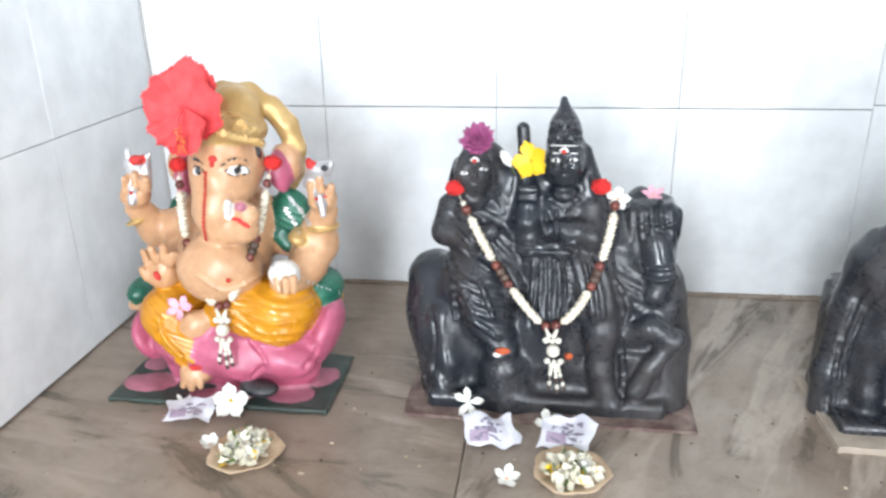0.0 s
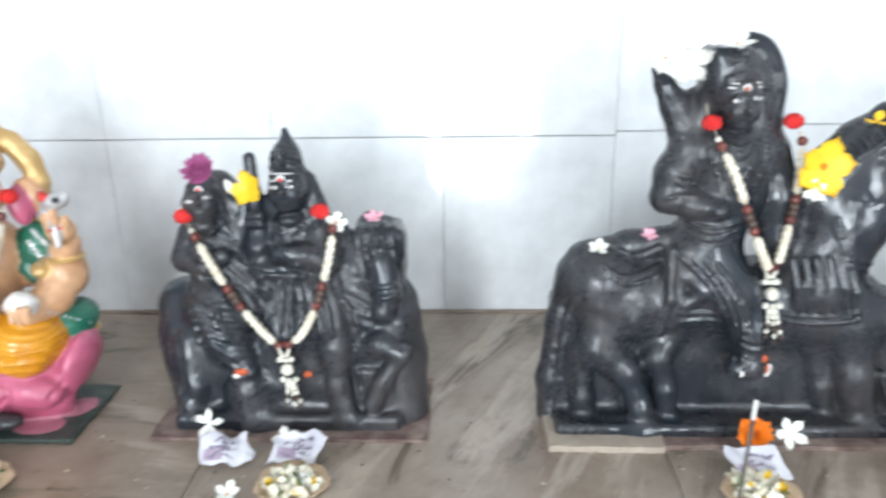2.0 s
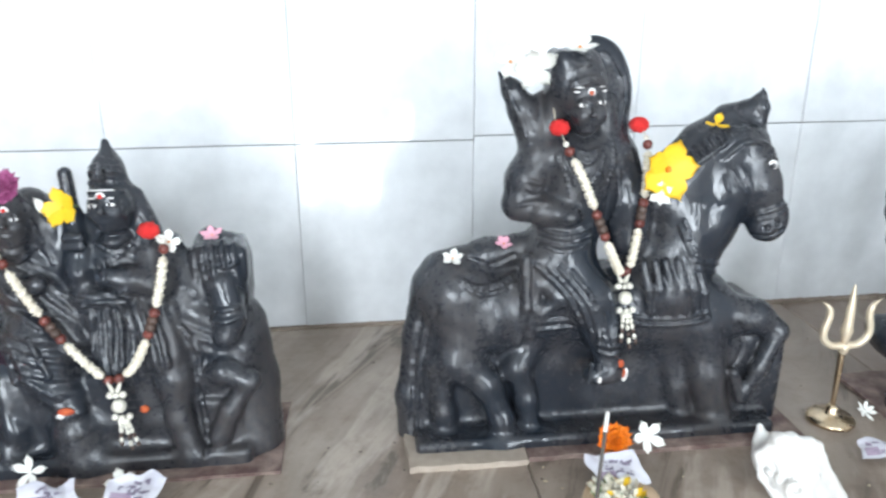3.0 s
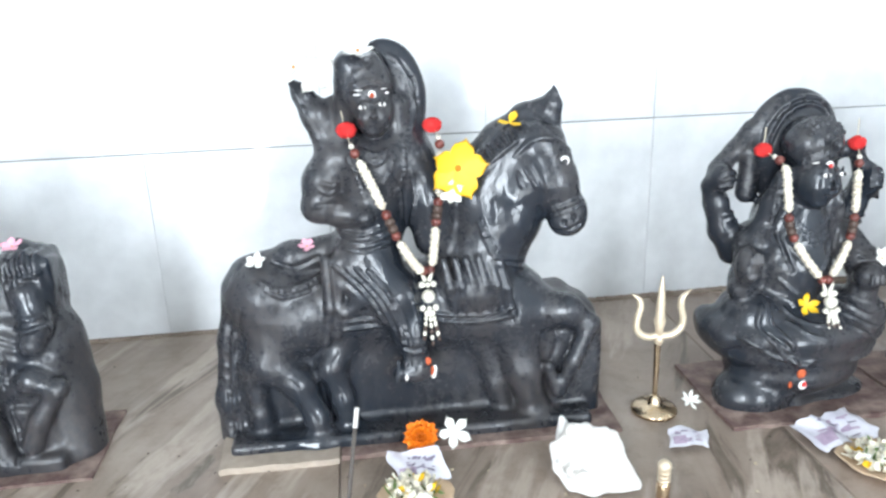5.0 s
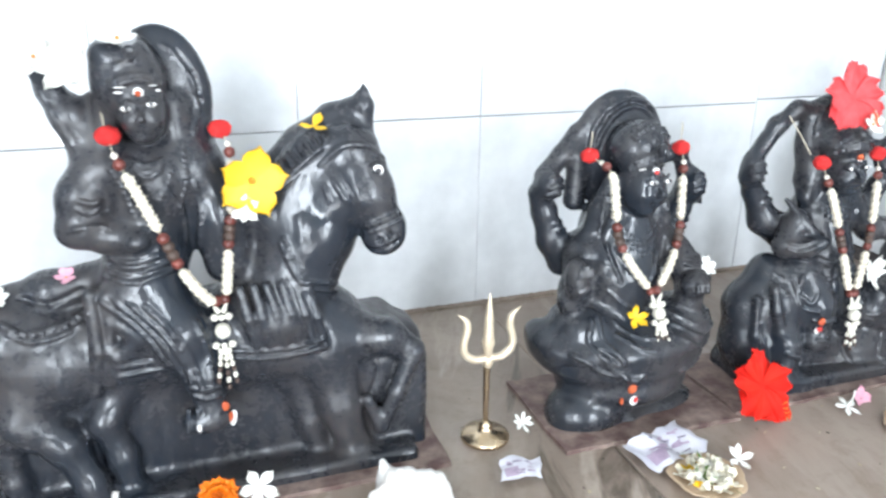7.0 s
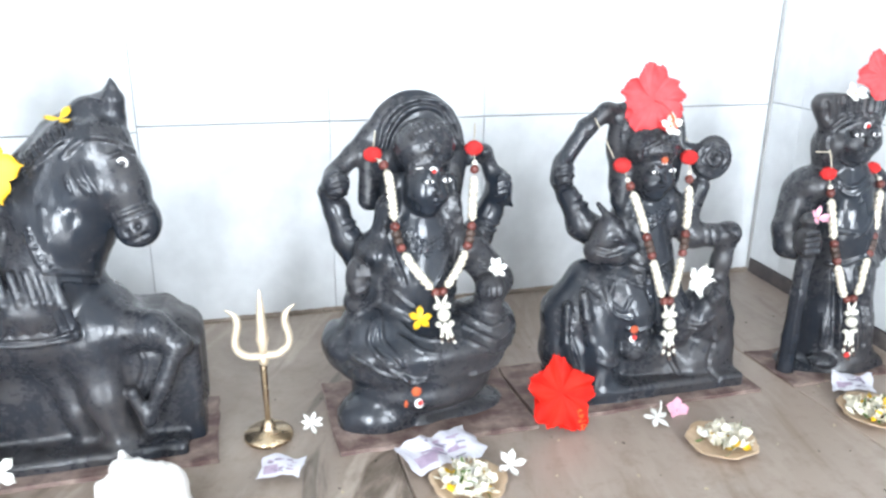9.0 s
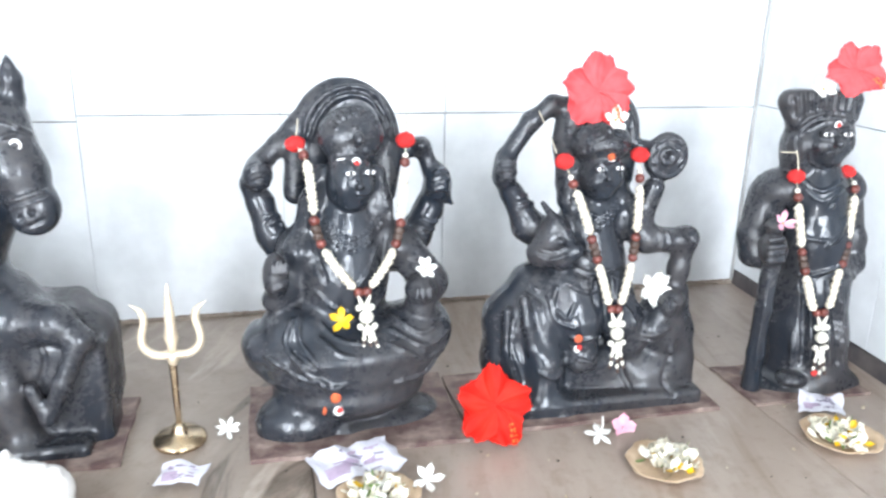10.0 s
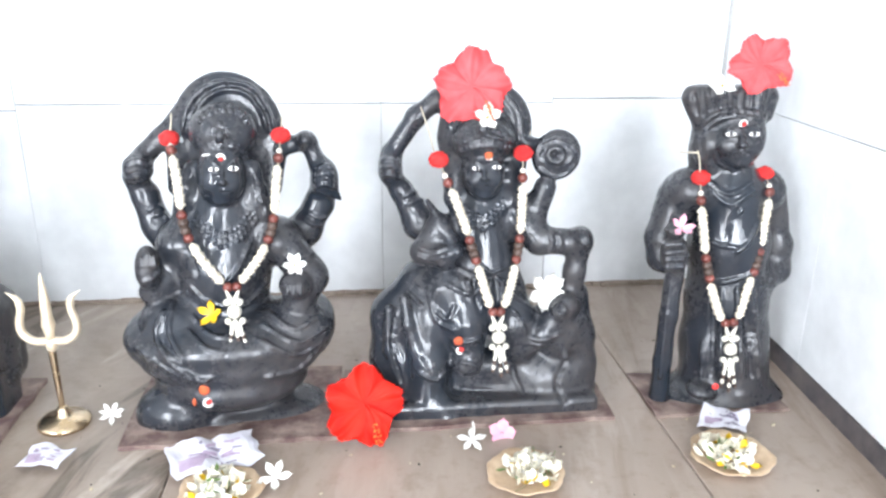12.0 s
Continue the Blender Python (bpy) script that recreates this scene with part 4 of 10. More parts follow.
    s.limb((0.024, -0.021, 0.350), 0.0012, (0.016, -0.019, 0.350), 0.0013, k=0.003)
    s.limb((0.016, -0.019, 0.350), 0.0013, (0.010, -0.012, 0.345), 0.0009, k=0.003)
    s.dab((0.016, -0.044, 0.349), (0.0052, 0.0030, 0.0024), (0.01, 0.97, -0.25), mat=WHITE)
    s.dab((0.016, -0.048, 0.350), (0.0020, 0.0030, 0.0023), (0.01, 0.97, -0.25), mat=BLACK)
    s.trace([(0.011, -0.044, 0.349), (0.016, -0.044, 0.352), (0.022, -0.044, 0.349)], (0.01, 0.97, -0.25), 0.0009)
    s.ball((0.038, -0.011, 0.332), (0.0089, 0.0110, 0.0080), k=0.008)
    s.ball((0.036, -0.023, 0.344), (0.0065, 0.0060, 0.0038), k=0.004, cut=True)
    s.ball((0.036, -0.017, 0.343), (0.0051, 0.0060, 0.0026), k=0.003)
    s.limb((0.030, -0.021, 0.351), 0.0012, (0.036, -0.019, 0.350), 0.0013, k=0.003)
    s.limb((0.036, -0.019, 0.350), 0.0013, (0.043, -0.012, 0.345), 0.0008, k=0.003)
    s.dab((0.036, -0.044, 0.350), (0.0052, 0.0030, 0.0023), (0.03, 0.97, -0.25), mat=WHITE)
    s.dab((0.035, -0.048, 0.351), (0.0020, 0.0030, 0.0023), (0.03, 0.97, -0.25), mat=BLACK)
    s.trace([(0.030, -0.044, 0.349), (0.035, -0.044, 0.353), (0.041, -0.044, 0.349)], (0.03, 0.97, -0.25), 0.0009)
    s.limb((0.027, -0.020, 0.348), 0.0019, (0.027, -0.031, 0.338), 0.0034, k=0.004)
    s.ball((0.027, -0.025, 0.336), (0.0053, 0.0070, 0.0018), k=0.003)
    s.limb((0.021, -0.015, 0.326), 0.0010, (0.028, -0.022, 0.328), 0.0017, k=0.002)
    s.limb((0.028, -0.022, 0.328), 0.0017, (0.034, -0.015, 0.326), 0.0010, k=0.002)
    s.limb((0.024, -0.015, 0.323), 0.0012, (0.032, -0.015, 0.323), 0.0012, k=0.002)
    s.trace([(0.022, -0.044, 0.332), (0.033, -0.044, 0.333)], (0.03, 0.96, -0.27), 0.0009, cut=True)
    s.dab((0.025, -0.044, 0.359), (0.0059, 0.0030, 0.0059), (0.02, 0.97, -0.24), mat=WHITE)
    s.dab((0.025, -0.048, 0.360), (0.0034, 0.0030, 0.0034), (0.02, 0.97, -0.24), mat=RED)
    s.trace([(-0.097, -0.050, 0.350), (-0.088, -0.050, 0.364), (-0.072, -0.050, 0.367), (-0.057, -0.050, 0.352)], (-0.09, 0.97, -0.23), 0.0021)
    s.trace([(-0.101, -0.050, 0.338), (-0.098, -0.050, 0.317), (-0.087, -0.050, 0.303)], (-0.12, 0.95, -0.29), 0.0019)
    s.trace([(-0.057, -0.050, 0.338), (-0.052, -0.050, 0.311), (-0.043, -0.050, 0.283)], (-0.07, 0.95, -0.29), 0.0019)
    s.dab((0.016, -0.050, 0.359), (0.0046, 0.0030, 0.0010), (0.01, 0.97, -0.24), mat=WHITE)
    s.dab((0.036, -0.050, 0.359), (0.0045, 0.0030, 0.0010), (0.03, 0.97, -0.24), mat=WHITE)
    s.dab((0.025, -0.050, 0.368), (0.0169, 0.0030, 0.0010), (0.02, 0.97, -0.23), mat=WHITE)
    s.limb((0.025, -0.014, 0.373), 0.0060, (0.025, -0.012, 0.381), 0.0040, k=0.003)
    s.studs([(0.003, -0.050, 0.392), (0.024, -0.050, 0.398), (0.047, -0.050, 0.392)], (0.02, 0.98, -0.20), 9, 0.0024)
    s.trace([(0.001, -0.050, 0.382), (0.025, -0.050, 0.388), (0.050, -0.050, 0.383)], (0.02, 0.98, -0.21), 0.0021)
    s.dab((-0.043, -0.047, 0.095), (0.0103, 0.0030, 0.0051), (-0.051, 0.873, -0.486), mat=SAFFRON)
    s.dab((-0.050, -0.047, 0.089), (0.0059, 0.0030, 0.0037), (-0.059, 0.870, -0.490), mat=WHITE)
    s.dab((0.042, -0.032, 0.084), (0.0059, 0.0040, 0.0052), (0.034, 0.872, -0.488), mat=SAFFRON)
    s.trace([(0.008, -0.010, 0.356), (0.026, -0.010, 0.360), (0.047, -0.010, 0.356)], (0.02, 0.97, -0.23), 0.0020)
    s.studs([(0.007, -0.010, 0.367), (0.026, -0.010, 0.372), (0.046, -0.010, 0.367)], (0.02, 0.97, -0.22), 9, 0.0027)
    s.trace([(0.008, 0.000, 0.377), (0.026, 0.000, 0.381), (0.043, 0.000, 0.377)], (0.02, 0.98, -0.21), 0.0020)
    s.trace([(0.007, -0.010, 0.296), (0.030, -0.010, 0.282), (0.051, -0.010, 0.298)], (0.02, 0.95, -0.30), 0.0021)
    s.studs([(0.010, -0.010, 0.291), (0.030, -0.010, 0.276), (0.050, -0.010, 0.292)], (0.02, 0.95, -0.30), 9, 0.0024)
    s.trace([(0.006, -0.020, 0.276), (0.014, -0.020, 0.243)], (0.00, 0.94, -0.33), 0.0028)
    s.trace([(0.019, -0.020, 0.278), (0.021, -0.020, 0.241)], (0.01, 0.94, -0.33), 0.0028)
    s.trace([(-0.025, -0.020, 0.237), (0.009, -0.020, 0.231), (0.042, -0.020, 0.238)], (0.00, 0.93, -0.36), 0.0028)
    s.trace([(-0.025, -0.020, 0.223), (0.010, -0.020, 0.219), (0.042, -0.020, 0.225)], (0.00, 0.93, -0.37), 0.0029)
    s.trace([(-0.006, -0.020, 0.212), (-0.009, -0.020, 0.154)], (-0.02, 0.92, -0.40), 0.0025)
    s.trace([(0.003, -0.020, 0.212), (0.002, -0.020, 0.149)], (-0.01, 0.91, -0.40), 0.0025)
    s.trace([(0.013, -0.020, 0.213), (0.015, -0.020, 0.146)], (0.01, 0.91, -0.41), 0.0025)
    s.trace([(0.024, -0.020, 0.213), (0.029, -0.020, 0.147)], (0.02, 0.91, -0.41), 0.0025)
    s.trace([(0.034, -0.020, 0.213), (0.042, -0.020, 0.154)], (0.03, 0.92, -0.40), 0.0025)
    s.trace([(-0.099, -0.020, 0.293), (-0.082, -0.020, 0.279), (-0.064, -0.020, 0.294)], (-0.10, 0.95, -0.30), 0.0028)
    s.trace([(-0.109, -0.030, 0.261), (-0.074, -0.030, 0.224), (-0.038, -0.030, 0.208)], (-0.09, 0.93, -0.36), 0.0028)
    s.trace([(-0.099, -0.030, 0.229), (-0.059, -0.030, 0.198)], (-0.09, 0.92, -0.38), 0.0029)
    s.trace([(-0.110, -0.030, 0.182), (-0.106, -0.030, 0.130)], (-0.12, 0.90, -0.43), 0.0036)
    s.trace([(-0.074, -0.030, 0.184), (-0.057, -0.030, 0.135)], (-0.08, 0.90, -0.43), 0.0036)
    s.trace([(-0.089, -0.030, 0.135), (-0.050, -0.030, 0.104)], (-0.08, 0.89, -0.46), 0.0037)
    s.trace([(-0.099, -0.030, 0.182), (-0.081, -0.030, 0.135)], (-0.10, 0.90, -0.43), 0.0036)
    s.trace([(0.121, 0.000, 0.256), (0.145, 0.000, 0.253), (0.165, 0.000, 0.261)], (0.14, 0.93, -0.33), 0.0028)
    s.trace([(0.132, 0.000, 0.203), (0.154, 0.000, 0.198), (0.172, 0.000, 0.204)], (0.15, 0.92, -0.38), 0.0029)
    s.trace([(0.132, -0.010, 0.192), (0.153, -0.010, 0.187), (0.171, -0.010, 0.193)], (0.15, 0.91, -0.39), 0.0029)
    s.trace([(0.113, 0.010, 0.282), (0.116, 0.010, 0.233)], (0.11, 0.94, -0.32), 0.0028)
    s.trace([(0.124, 0.010, 0.286), (0.128, 0.010, 0.237)], (0.12, 0.94, -0.32), 0.0028)
    s.trace([(0.135, 0.010, 0.288), (0.140, 0.010, 0.244)], (0.13, 0.94, -0.32), 0.0028)
    s.trace([(0.146, 0.010, 0.289), (0.152, 0.010, 0.252)], (0.14, 0.94, -0.31), 0.0028)
    s.trace([(0.057, -0.020, 0.208), (0.066, -0.020, 0.170), (0.072, -0.020, 0.130)], (0.06, 0.91, -0.41), 0.0035)
    s.trace([(0.067, -0.020, 0.212), (0.078, -0.020, 0.174), (0.084, -0.020, 0.138)], (0.07, 0.91, -0.41), 0.0035)
    s.trace([(0.097, -0.020, 0.187), (0.113, -0.020, 0.156), (0.111, -0.020, 0.124)], (0.10, 0.90, -0.42), 0.0036)
    s.trace([(0.108, -0.030, 0.112), (0.115, -0.030, 0.063), (0.115, -0.030, 0.011)], (0.10, 0.86, -0.50), 0.0022, cut=True)
    s.trace([(-0.140, -0.030, 0.148), (-0.134, -0.030, 0.099), (-0.139, -0.030, 0.047)], (-0.14, 0.87, -0.47), 0.0022, cut=True)
    return tagged(s.skin("couple_on_horse_statue", (0.08, 0.9, 0), PAINTS, 0.00012), "glossy black painted stone statue of a seated couple on a horse", "statue", "row of statues")


def carve_horse_rider_statue():
    s = Carving((-0.28, -0.1, 0), (0.32, 0.12, 0.53), 0.0019)
    s.block((0.003, 0.010, 0.008), (0.244, 0.068, 0.014), 0.008, k=0.01)
    s.block((0.0, 0.038, 0.075), (0.243, 0.050, 0.10), 0.02, k=0.012)
    s.block((0.018, 0.042, 0.091), (0.2547, 0.0430, 0.0712), 0.030, k=0.012)
    s.limb((-0.185, 0.020, 0.196), 0.0497, (-0.081, 0.018, 0.183), 0.0497, k=0.02)
    s.limb((-0.081, 0.018, 0.183), 0.0508, (0.031, 0.018, 0.175), 0.0536, k=0.02)
    s.limb((0.031, 0.018, 0.175), 0.0549, (0.142, 0.018, 0.161), 0.0606, k=0.02)
    s.ball((-0.182, 0.012, 0.206), (0.0532, 0.0520, 0.0492), k=0.015)
    s.ball((-0.139, 0.005, 0.171), (0.0429, 0.0460, 0.0513), k=0.012)
    s.limb((-0.203, 0.020, 0.235), 0.0203, (-0.142, 0.015, 0.253), 0.0203, k=0.012)
    s.limb((-0.142, 0.015, 0.253), 0.0203, (-0.095, 0.015, 0.260), 0.0203, k=0.012)
    s.limb((-0.217, 0.020, 0.214), 0.0204, (-0.232, 0.015, 0.142), 0.0177, k=0.012)
    s.limb((-0.232, 0.015, 0.142), 0.0180, (-0.243, 0.010, 0.058), 0.0194, k=0.012)
    s.limb((-0.243, 0.010, 0.058), 0.0199, (-0.242, 0.005, -0.014), 0.0184, k=0.012)
    s.trace([(-0.216, -0.060, 0.214), (-0.225, -0.060, 0.158), (-0.229, -0.060, 0.093), (-0.233, -0.060, 0.039)], (-0.21, 0.84, -0.50), 0.0033, cut=True)
    s.trace([(-0.204, -0.060, 0.219), (-0.214, -0.060, 0.157), (-0.219, -0.060, 0.084), (-0.222, -0.060, 0.038)], (-0.20, 0.84, -0.51), 0.0025, cut=True)
    s.trace([(-0.196, -0.060, 0.184), (-0.205, -0.060, 0.127), (-0.206, -0.060, 0.067)], (-0.19, 0.86, -0.48), 0.0024, cut=True)
    s.limb((-0.175, 0.000, 0.174), 0.0396, (-0.183, -0.012, 0.120), 0.0300, k=0.012)
    s.limb((-0.183, -0.012, 0.120), 0.0302, (-0.146, -0.024, 0.087), 0.0206, k=0.012)
    s.limb((-0.146, -0.024, 0.087), 0.0207, (-0.126, -0.032, 0.037), 0.0166, k=0.01)
    s.limb((-0.126, -0.032, 0.037), 0.0168, (-0.120, -0.036, -0.003), 0.0168, k=0.01)
    s.ball((-0.125, -0.042, 0.007), (0.0294, 0.0200, 0.0159), k=0.008)
    s.limb((-0.084, 0.000, 0.141), 0.0239, (-0.104, -0.016, 0.105), 0.0183, k=0.01)
    s.limb((-0.104, -0.016, 0.105), 0.0181, (-0.091, -0.022, 0.058), 0.0140, k=0.01)
    s.limb((-0.091, -0.022, 0.058), 0.0141, (-0.079, -0.026, -0.016), 0.0141, k=0.01)
    s.limb((-0.207, -0.012, 0.115), 0.0151, (-0.201, -0.016, 0.045), 0.0137, k=0.012)
    s.limb((-0.201, -0.016, 0.045), 0.0140, (-0.200, -0.020, -0.002), 0.0140, k=0.012)
    s.limb((0.145, 0.000, 0.148), 0.0424, (0.155, -0.018, 0.083), 0.0263, k=0.012)
    s.limb((0.155, -0.018, 0.083), 0.0265, (0.173, -0.028, 0.019), 0.0191, k=0.012)
    s.limb((0.173, -0.028, 0.019), 0.0194, (0.185, -0.032, -0.046), 0.0187, k=0.012)
    s.limb((0.103, -0.004, 0.122), 0.0190, (0.119, -0.012, 0.059), 0.0131, k=0.01)
    s.limb((0.119, -0.012, 0.059), 0.0133, (0.140, -0.018, -0.009), 0.0119, k=0.01)
    s.block((0.221, 0.010, 0.051), (0.0479, 0.0340, 0.0890), 0.012, k=0.008)
    s.limb((0.178, -0.005, 0.163), 0.0320, (0.215, -0.022, 0.164), 0.0218, k=0.01)
    s.limb((0.215, -0.022, 0.164), 0.0216, (0.247, -0.028, 0.143), 0.0151, k=0.01)
    s.limb((0.245, -0.034, 0.145), 0.0130, (0.223, -0.038, 0.094), 0.0108, k=0.006)
    s.limb((0.223, -0.038, 0.094), 0.0109, (0.203, -0.038, 0.051), 0.0095, k=0.006)
    s.limb((0.203, -0.038, 0.051), 0.0096, (0.188, -0.036, 0.089), 0.0074, k=0.006)
    s.trace([(0.178, -0.070, 0.178), (0.191, -0.070, 0.146), (0.180, -0.070, 0.109)], (0.24, 0.86, -0.46), 0.0026, cut=True)
    s.limb((0.099, 0.020, 0.223), 0.0620, (0.139, 0.015, 0.297), 0.0490, k=0.018)
    s.limb((0.139, 0.015, 0.297), 0.0479, (0.167, 0.012, 0.354), 0.0366, k=0.018)
    s.limb((0.105, 0.022, 0.316), 0.0434, (0.151, 0.018, 0.378), 0.0392, k=0.014)
    s.limb((0.091, 0.030, 0.367), 0.0097, (0.129, 0.030, 0.397), 0.0138, k=0.01)
    s.limb((0.129, 0.030, 0.397), 0.0138, (0.167, 0.026, 0.420), 0.0152, k=0.01)
    s.limb((0.167, 0.026, 0.420), 0.0151, (0.190, 0.020, 0.431), 0.0137, k=0.01)
    s.trace([(0.087, -0.050, 0.389), (0.094, -0.050, 0.376)], (0.14, 0.96, -0.23), 0.0018)
    s.trace([(0.090, -0.050, 0.390), (0.097, -0.050, 0.378)], (0.15, 0.96, -0.23), 0.0016, cut=True)
    s.trace([(0.094, -0.050, 0.394), (0.102, -0.050, 0.380)], (0.15, 0.96, -0.23), 0.0018)
    s.trace([(0.098, -0.050, 0.395), (0.105, -0.050, 0.382)], (0.16, 0.96, -0.23), 0.0016, cut=True)
    s.trace([(0.102, -0.050, 0.398), (0.109, -0.050, 0.385)], (0.16, 0.96, -0.22), 0.0018)
    s.trace([(0.105, -0.050, 0.399), (0.112, -0.050, 0.387)], (0.17, 0.96, -0.22), 0.0016, cut=True)
    s.trace([(0.109, -0.050, 0.403), (0.117, -0.050, 0.389)], (0.17, 0.96, -0.22), 0.0018)
    s.trace([(0.113, -0.050, 0.404), (0.120, -0.050, 0.391)], (0.17, 0.96, -0.22), 0.0016, cut=True)
    s.trace([(0.117, -0.050, 0.407), (0.124, -0.050, 0.394)], (0.18, 0.96, -0.21), 0.0018)
    s.trace([(0.120, -0.050, 0.408), (0.127, -0.050, 0.396)], (0.18, 0.96, -0.21), 0.0016, cut=True)
    s.trace([(0.124, -0.050, 0.411), (0.132, -0.050, 0.398)], (0.19, 0.96, -0.21), 0.0018)
    s.trace([(0.128, -0.050, 0.413), (0.135, -0.050, 0.400)], (0.19, 0.96, -0.21), 0.0016, cut=True)
    s.trace([(0.131, -0.050, 0.416), (0.139, -0.050, 0.403)], (0.20, 0.96, -0.20), 0.0018)
    s.trace([(0.135, -0.050, 0.417), (0.142, -0.050, 0.405)], (0.20, 0.96, -0.20), 0.0016, cut=True)
    s.trace([(0.139, -0.050, 0.420), (0.146, -0.050, 0.407)], (0.21, 0.96, -0.20), 0.0018)
    s.trace([(0.142, -0.050, 0.421), (0.150, -0.050, 0.409)], (0.21, 0.96, -0.20), 0.0016, cut=True)
    s.trace([(0.146, -0.050, 0.425), (0.154, -0.050, 0.412)], (0.21, 0.96, -0.19), 0.0018)
    s.trace([(0.150, -0.050, 0.426), (0.157, -0.050, 0.414)], (0.22, 0.96, -0.19), 0.0016, cut=True)
    s.trace([(0.154, -0.050, 0.429), (0.161, -0.050, 0.416)], (0.22, 0.96, -0.19), 0.0018)
    s.trace([(0.157, -0.050, 0.430), (0.165, -0.050, 0.418)], (0.23, 0.96, -0.18), 0.0016, cut=True)
    s.trace([(0.161, -0.050, 0.434), (0.169, -0.050, 0.421)], (0.23, 0.96, -0.18), 0.0018)
    s.trace([(0.165, -0.050, 0.435), (0.172, -0.050, 0.423)], (0.23, 0.96, -0.18), 0.0016, cut=True)
    s.trace([(0.095, -0.050, 0.367), (0.121, -0.050, 0.388), (0.150, -0.050, 0.408), (0.176, -0.050, 0.414), (0.203, -0.050, 0.405)], (0.21, 0.96, -0.20), 0.0027)
    s.limb((0.184, 0.005, 0.388), 0.0313, (0.200, -0.008, 0.339), 0.0286, k=0.014)
    s.limb((0.200, -0.008, 0.339), 0.0288, (0.215, -0.016, 0.298), 0.0226, k=0.014)
    s.ball((0.164, 0.000, 0.340), (0.0357, 0.0360, 0.0410), k=0.012)
    s.ball((0.140, 0.006, 0.285), (0.0280, 0.0360, 0.0361), k=0.014)
    s.ball((0.214, -0.022, 0.290), (0.0248, 0.0200, 0.0213), k=0.008)
    s.ball((0.225, -0.020, 0.305), (0.0152, 0.0180, 0.0185), k=0.008)
    s.limb((0.196, 0.012, 0.415), 0.0163, (0.200, 0.008, 0.436), 0.0116, k=0.006)
    s.limb((0.200, 0.008, 0.436), 0.0114, (0.201, 0.006, 0.451), 0.0047, k=0.006)
    s.limb((0.201, 0.006, 0.451), 0.0047, (0.200, 0.006, 0.463), 0.0010, k=0.006)
    s.limb((0.182, 0.016, 0.419), 0.0095, (0.197, 0.012, 0.449), 0.0027, k=0.008)
    s.ball((0.191, -0.012, 0.430), (0.0053, 0.0100, 0.0150), k=0.004, cut=True)
    s.trace([(0.135, -0.060, 0.386), (0.159, -0.060, 0.405), (0.187, -0.060, 0.404), (0.205, -0.060, 0.389)], (0.25, 0.95, -0.20), 0.0027)
    s.trace([(0.180, -0.060, 0.316), (0.201, -0.060, 0.321), (0.223, -0.060, 0.329)], (0.26, 0.92, -0.29), 0.0024)
    s.trace([(0.182, -0.060, 0.309), (0.204, -0.060, 0.314), (0.225, -0.060, 0.322)], (0.26, 0.92, -0.30), 0.0018)
    s.trace([(0.148, -0.060, 0.374), (0.158, -0.060, 0.355), (0.166, -0.060, 0.344)], (0.22, 0.94, -0.26), 0.0021)
    s.trace([(0.157, -0.060, 0.378), (0.169, -0.060, 0.355), (0.174, -0.060, 0.343)], (0.23, 0.94, -0.26), 0.0021)
    s.trace([(0.140, -0.060, 0.366), (0.146, -0.060, 0.348)], (0.20, 0.94, -0.27), 0.0021)
    s.limb((0.120, -0.024, 0.321), 0.0053, (0.120, -0.028, 0.298), 0.0053, k=0.004)
    s.limb((0.120, -0.028, 0.298), 0.0054, (0.115, -0.026, 0.276), 0.0047, k=0.004)
    s.ball((0.211, -0.014, 0.366), (0.0088, 0.0100, 0.0091), k=0.004)
    s.trace([(0.187, -0.060, 0.385), (0.197, -0.060, 0.389), (0.208, -0.060, 0.383)], (0.26, 0.94, -0.22), 0.0018)
    s.dab((0.201, -0.050, 0.375), (0.0065, 0.0030, 0.0065), (0.26, 0.94, -0.23), mat=WHITE)
    s.dab((0.200, -0.054, 0.375), (0.0039, 0.0030, 0.0039), (0.26, 0.94, -0.23), mat=BLACK)
    s.dab((0.197, -0.058, 0.379), (0.0013, 0.0030, 0.0013), (0.26, 0.94, -0.23), mat=WHITE)
    s.ball((0.217, -0.042, 0.298), (0.0040, 0.0060, 0.0049), k=0.002, cut=True)
    s.ball((0.205, -0.042, 0.292), (0.0034, 0.0060, 0.0042), k=0.002, cut=True)
    s.trace([(0.181, -0.060, 0.291), (0.202, -0.060, 0.288), (0.222, -0.060, 0.297)], (0.26, 0.91, -0.32), 0.0020, cut=True)
    s.studs([(0.096, -0.060, 0.313), (0.102, -0.060, 0.292), (0.115, -0.060, 0.267)], (0.15, 0.93, -0.33), 9, 0.0026)
    s.trace([(0.092, -0.060, 0.306), (0.100, -0.060, 0.285), (0.111, -0.060, 0.260)], (0.15, 0.93, -0.33), 0.0025)
    s.trace([(0.111, -0.060, 0.260), (0.134, -0.060, 0.257), (0.160, -0.060, 0.253)], (0.18, 0.91, -0.36), 0.0024)
    s.trace([(0.111, -0.060, 0.252), (0.134, -0.060, 0.248), (0.161, -0.060, 0.244)], (0.18, 0.91, -0.37), 0.0021)
    s.ball((0.087, -0.006, 0.204), (0.0508, 0.0460, 0.0378), k=0.01)
    s.limb((0.049, -0.036, 0.250), 0.0047, (0.056, -0.044, 0.218), 0.0060, k=0.004)
    s.limb((0.056, -0.044, 0.218), 0.0060, (0.062, -0.042, 0.184), 0.0047, k=0.004)
    s.limb((0.064, -0.036, 0.251), 0.0047, (0.071, -0.044, 0.218), 0.0060, k=0.004)
    s.limb((0.071, -0.044, 0.218), 0.0061, (0.077, -0.042, 0.184), 0.0047, k=0.004)
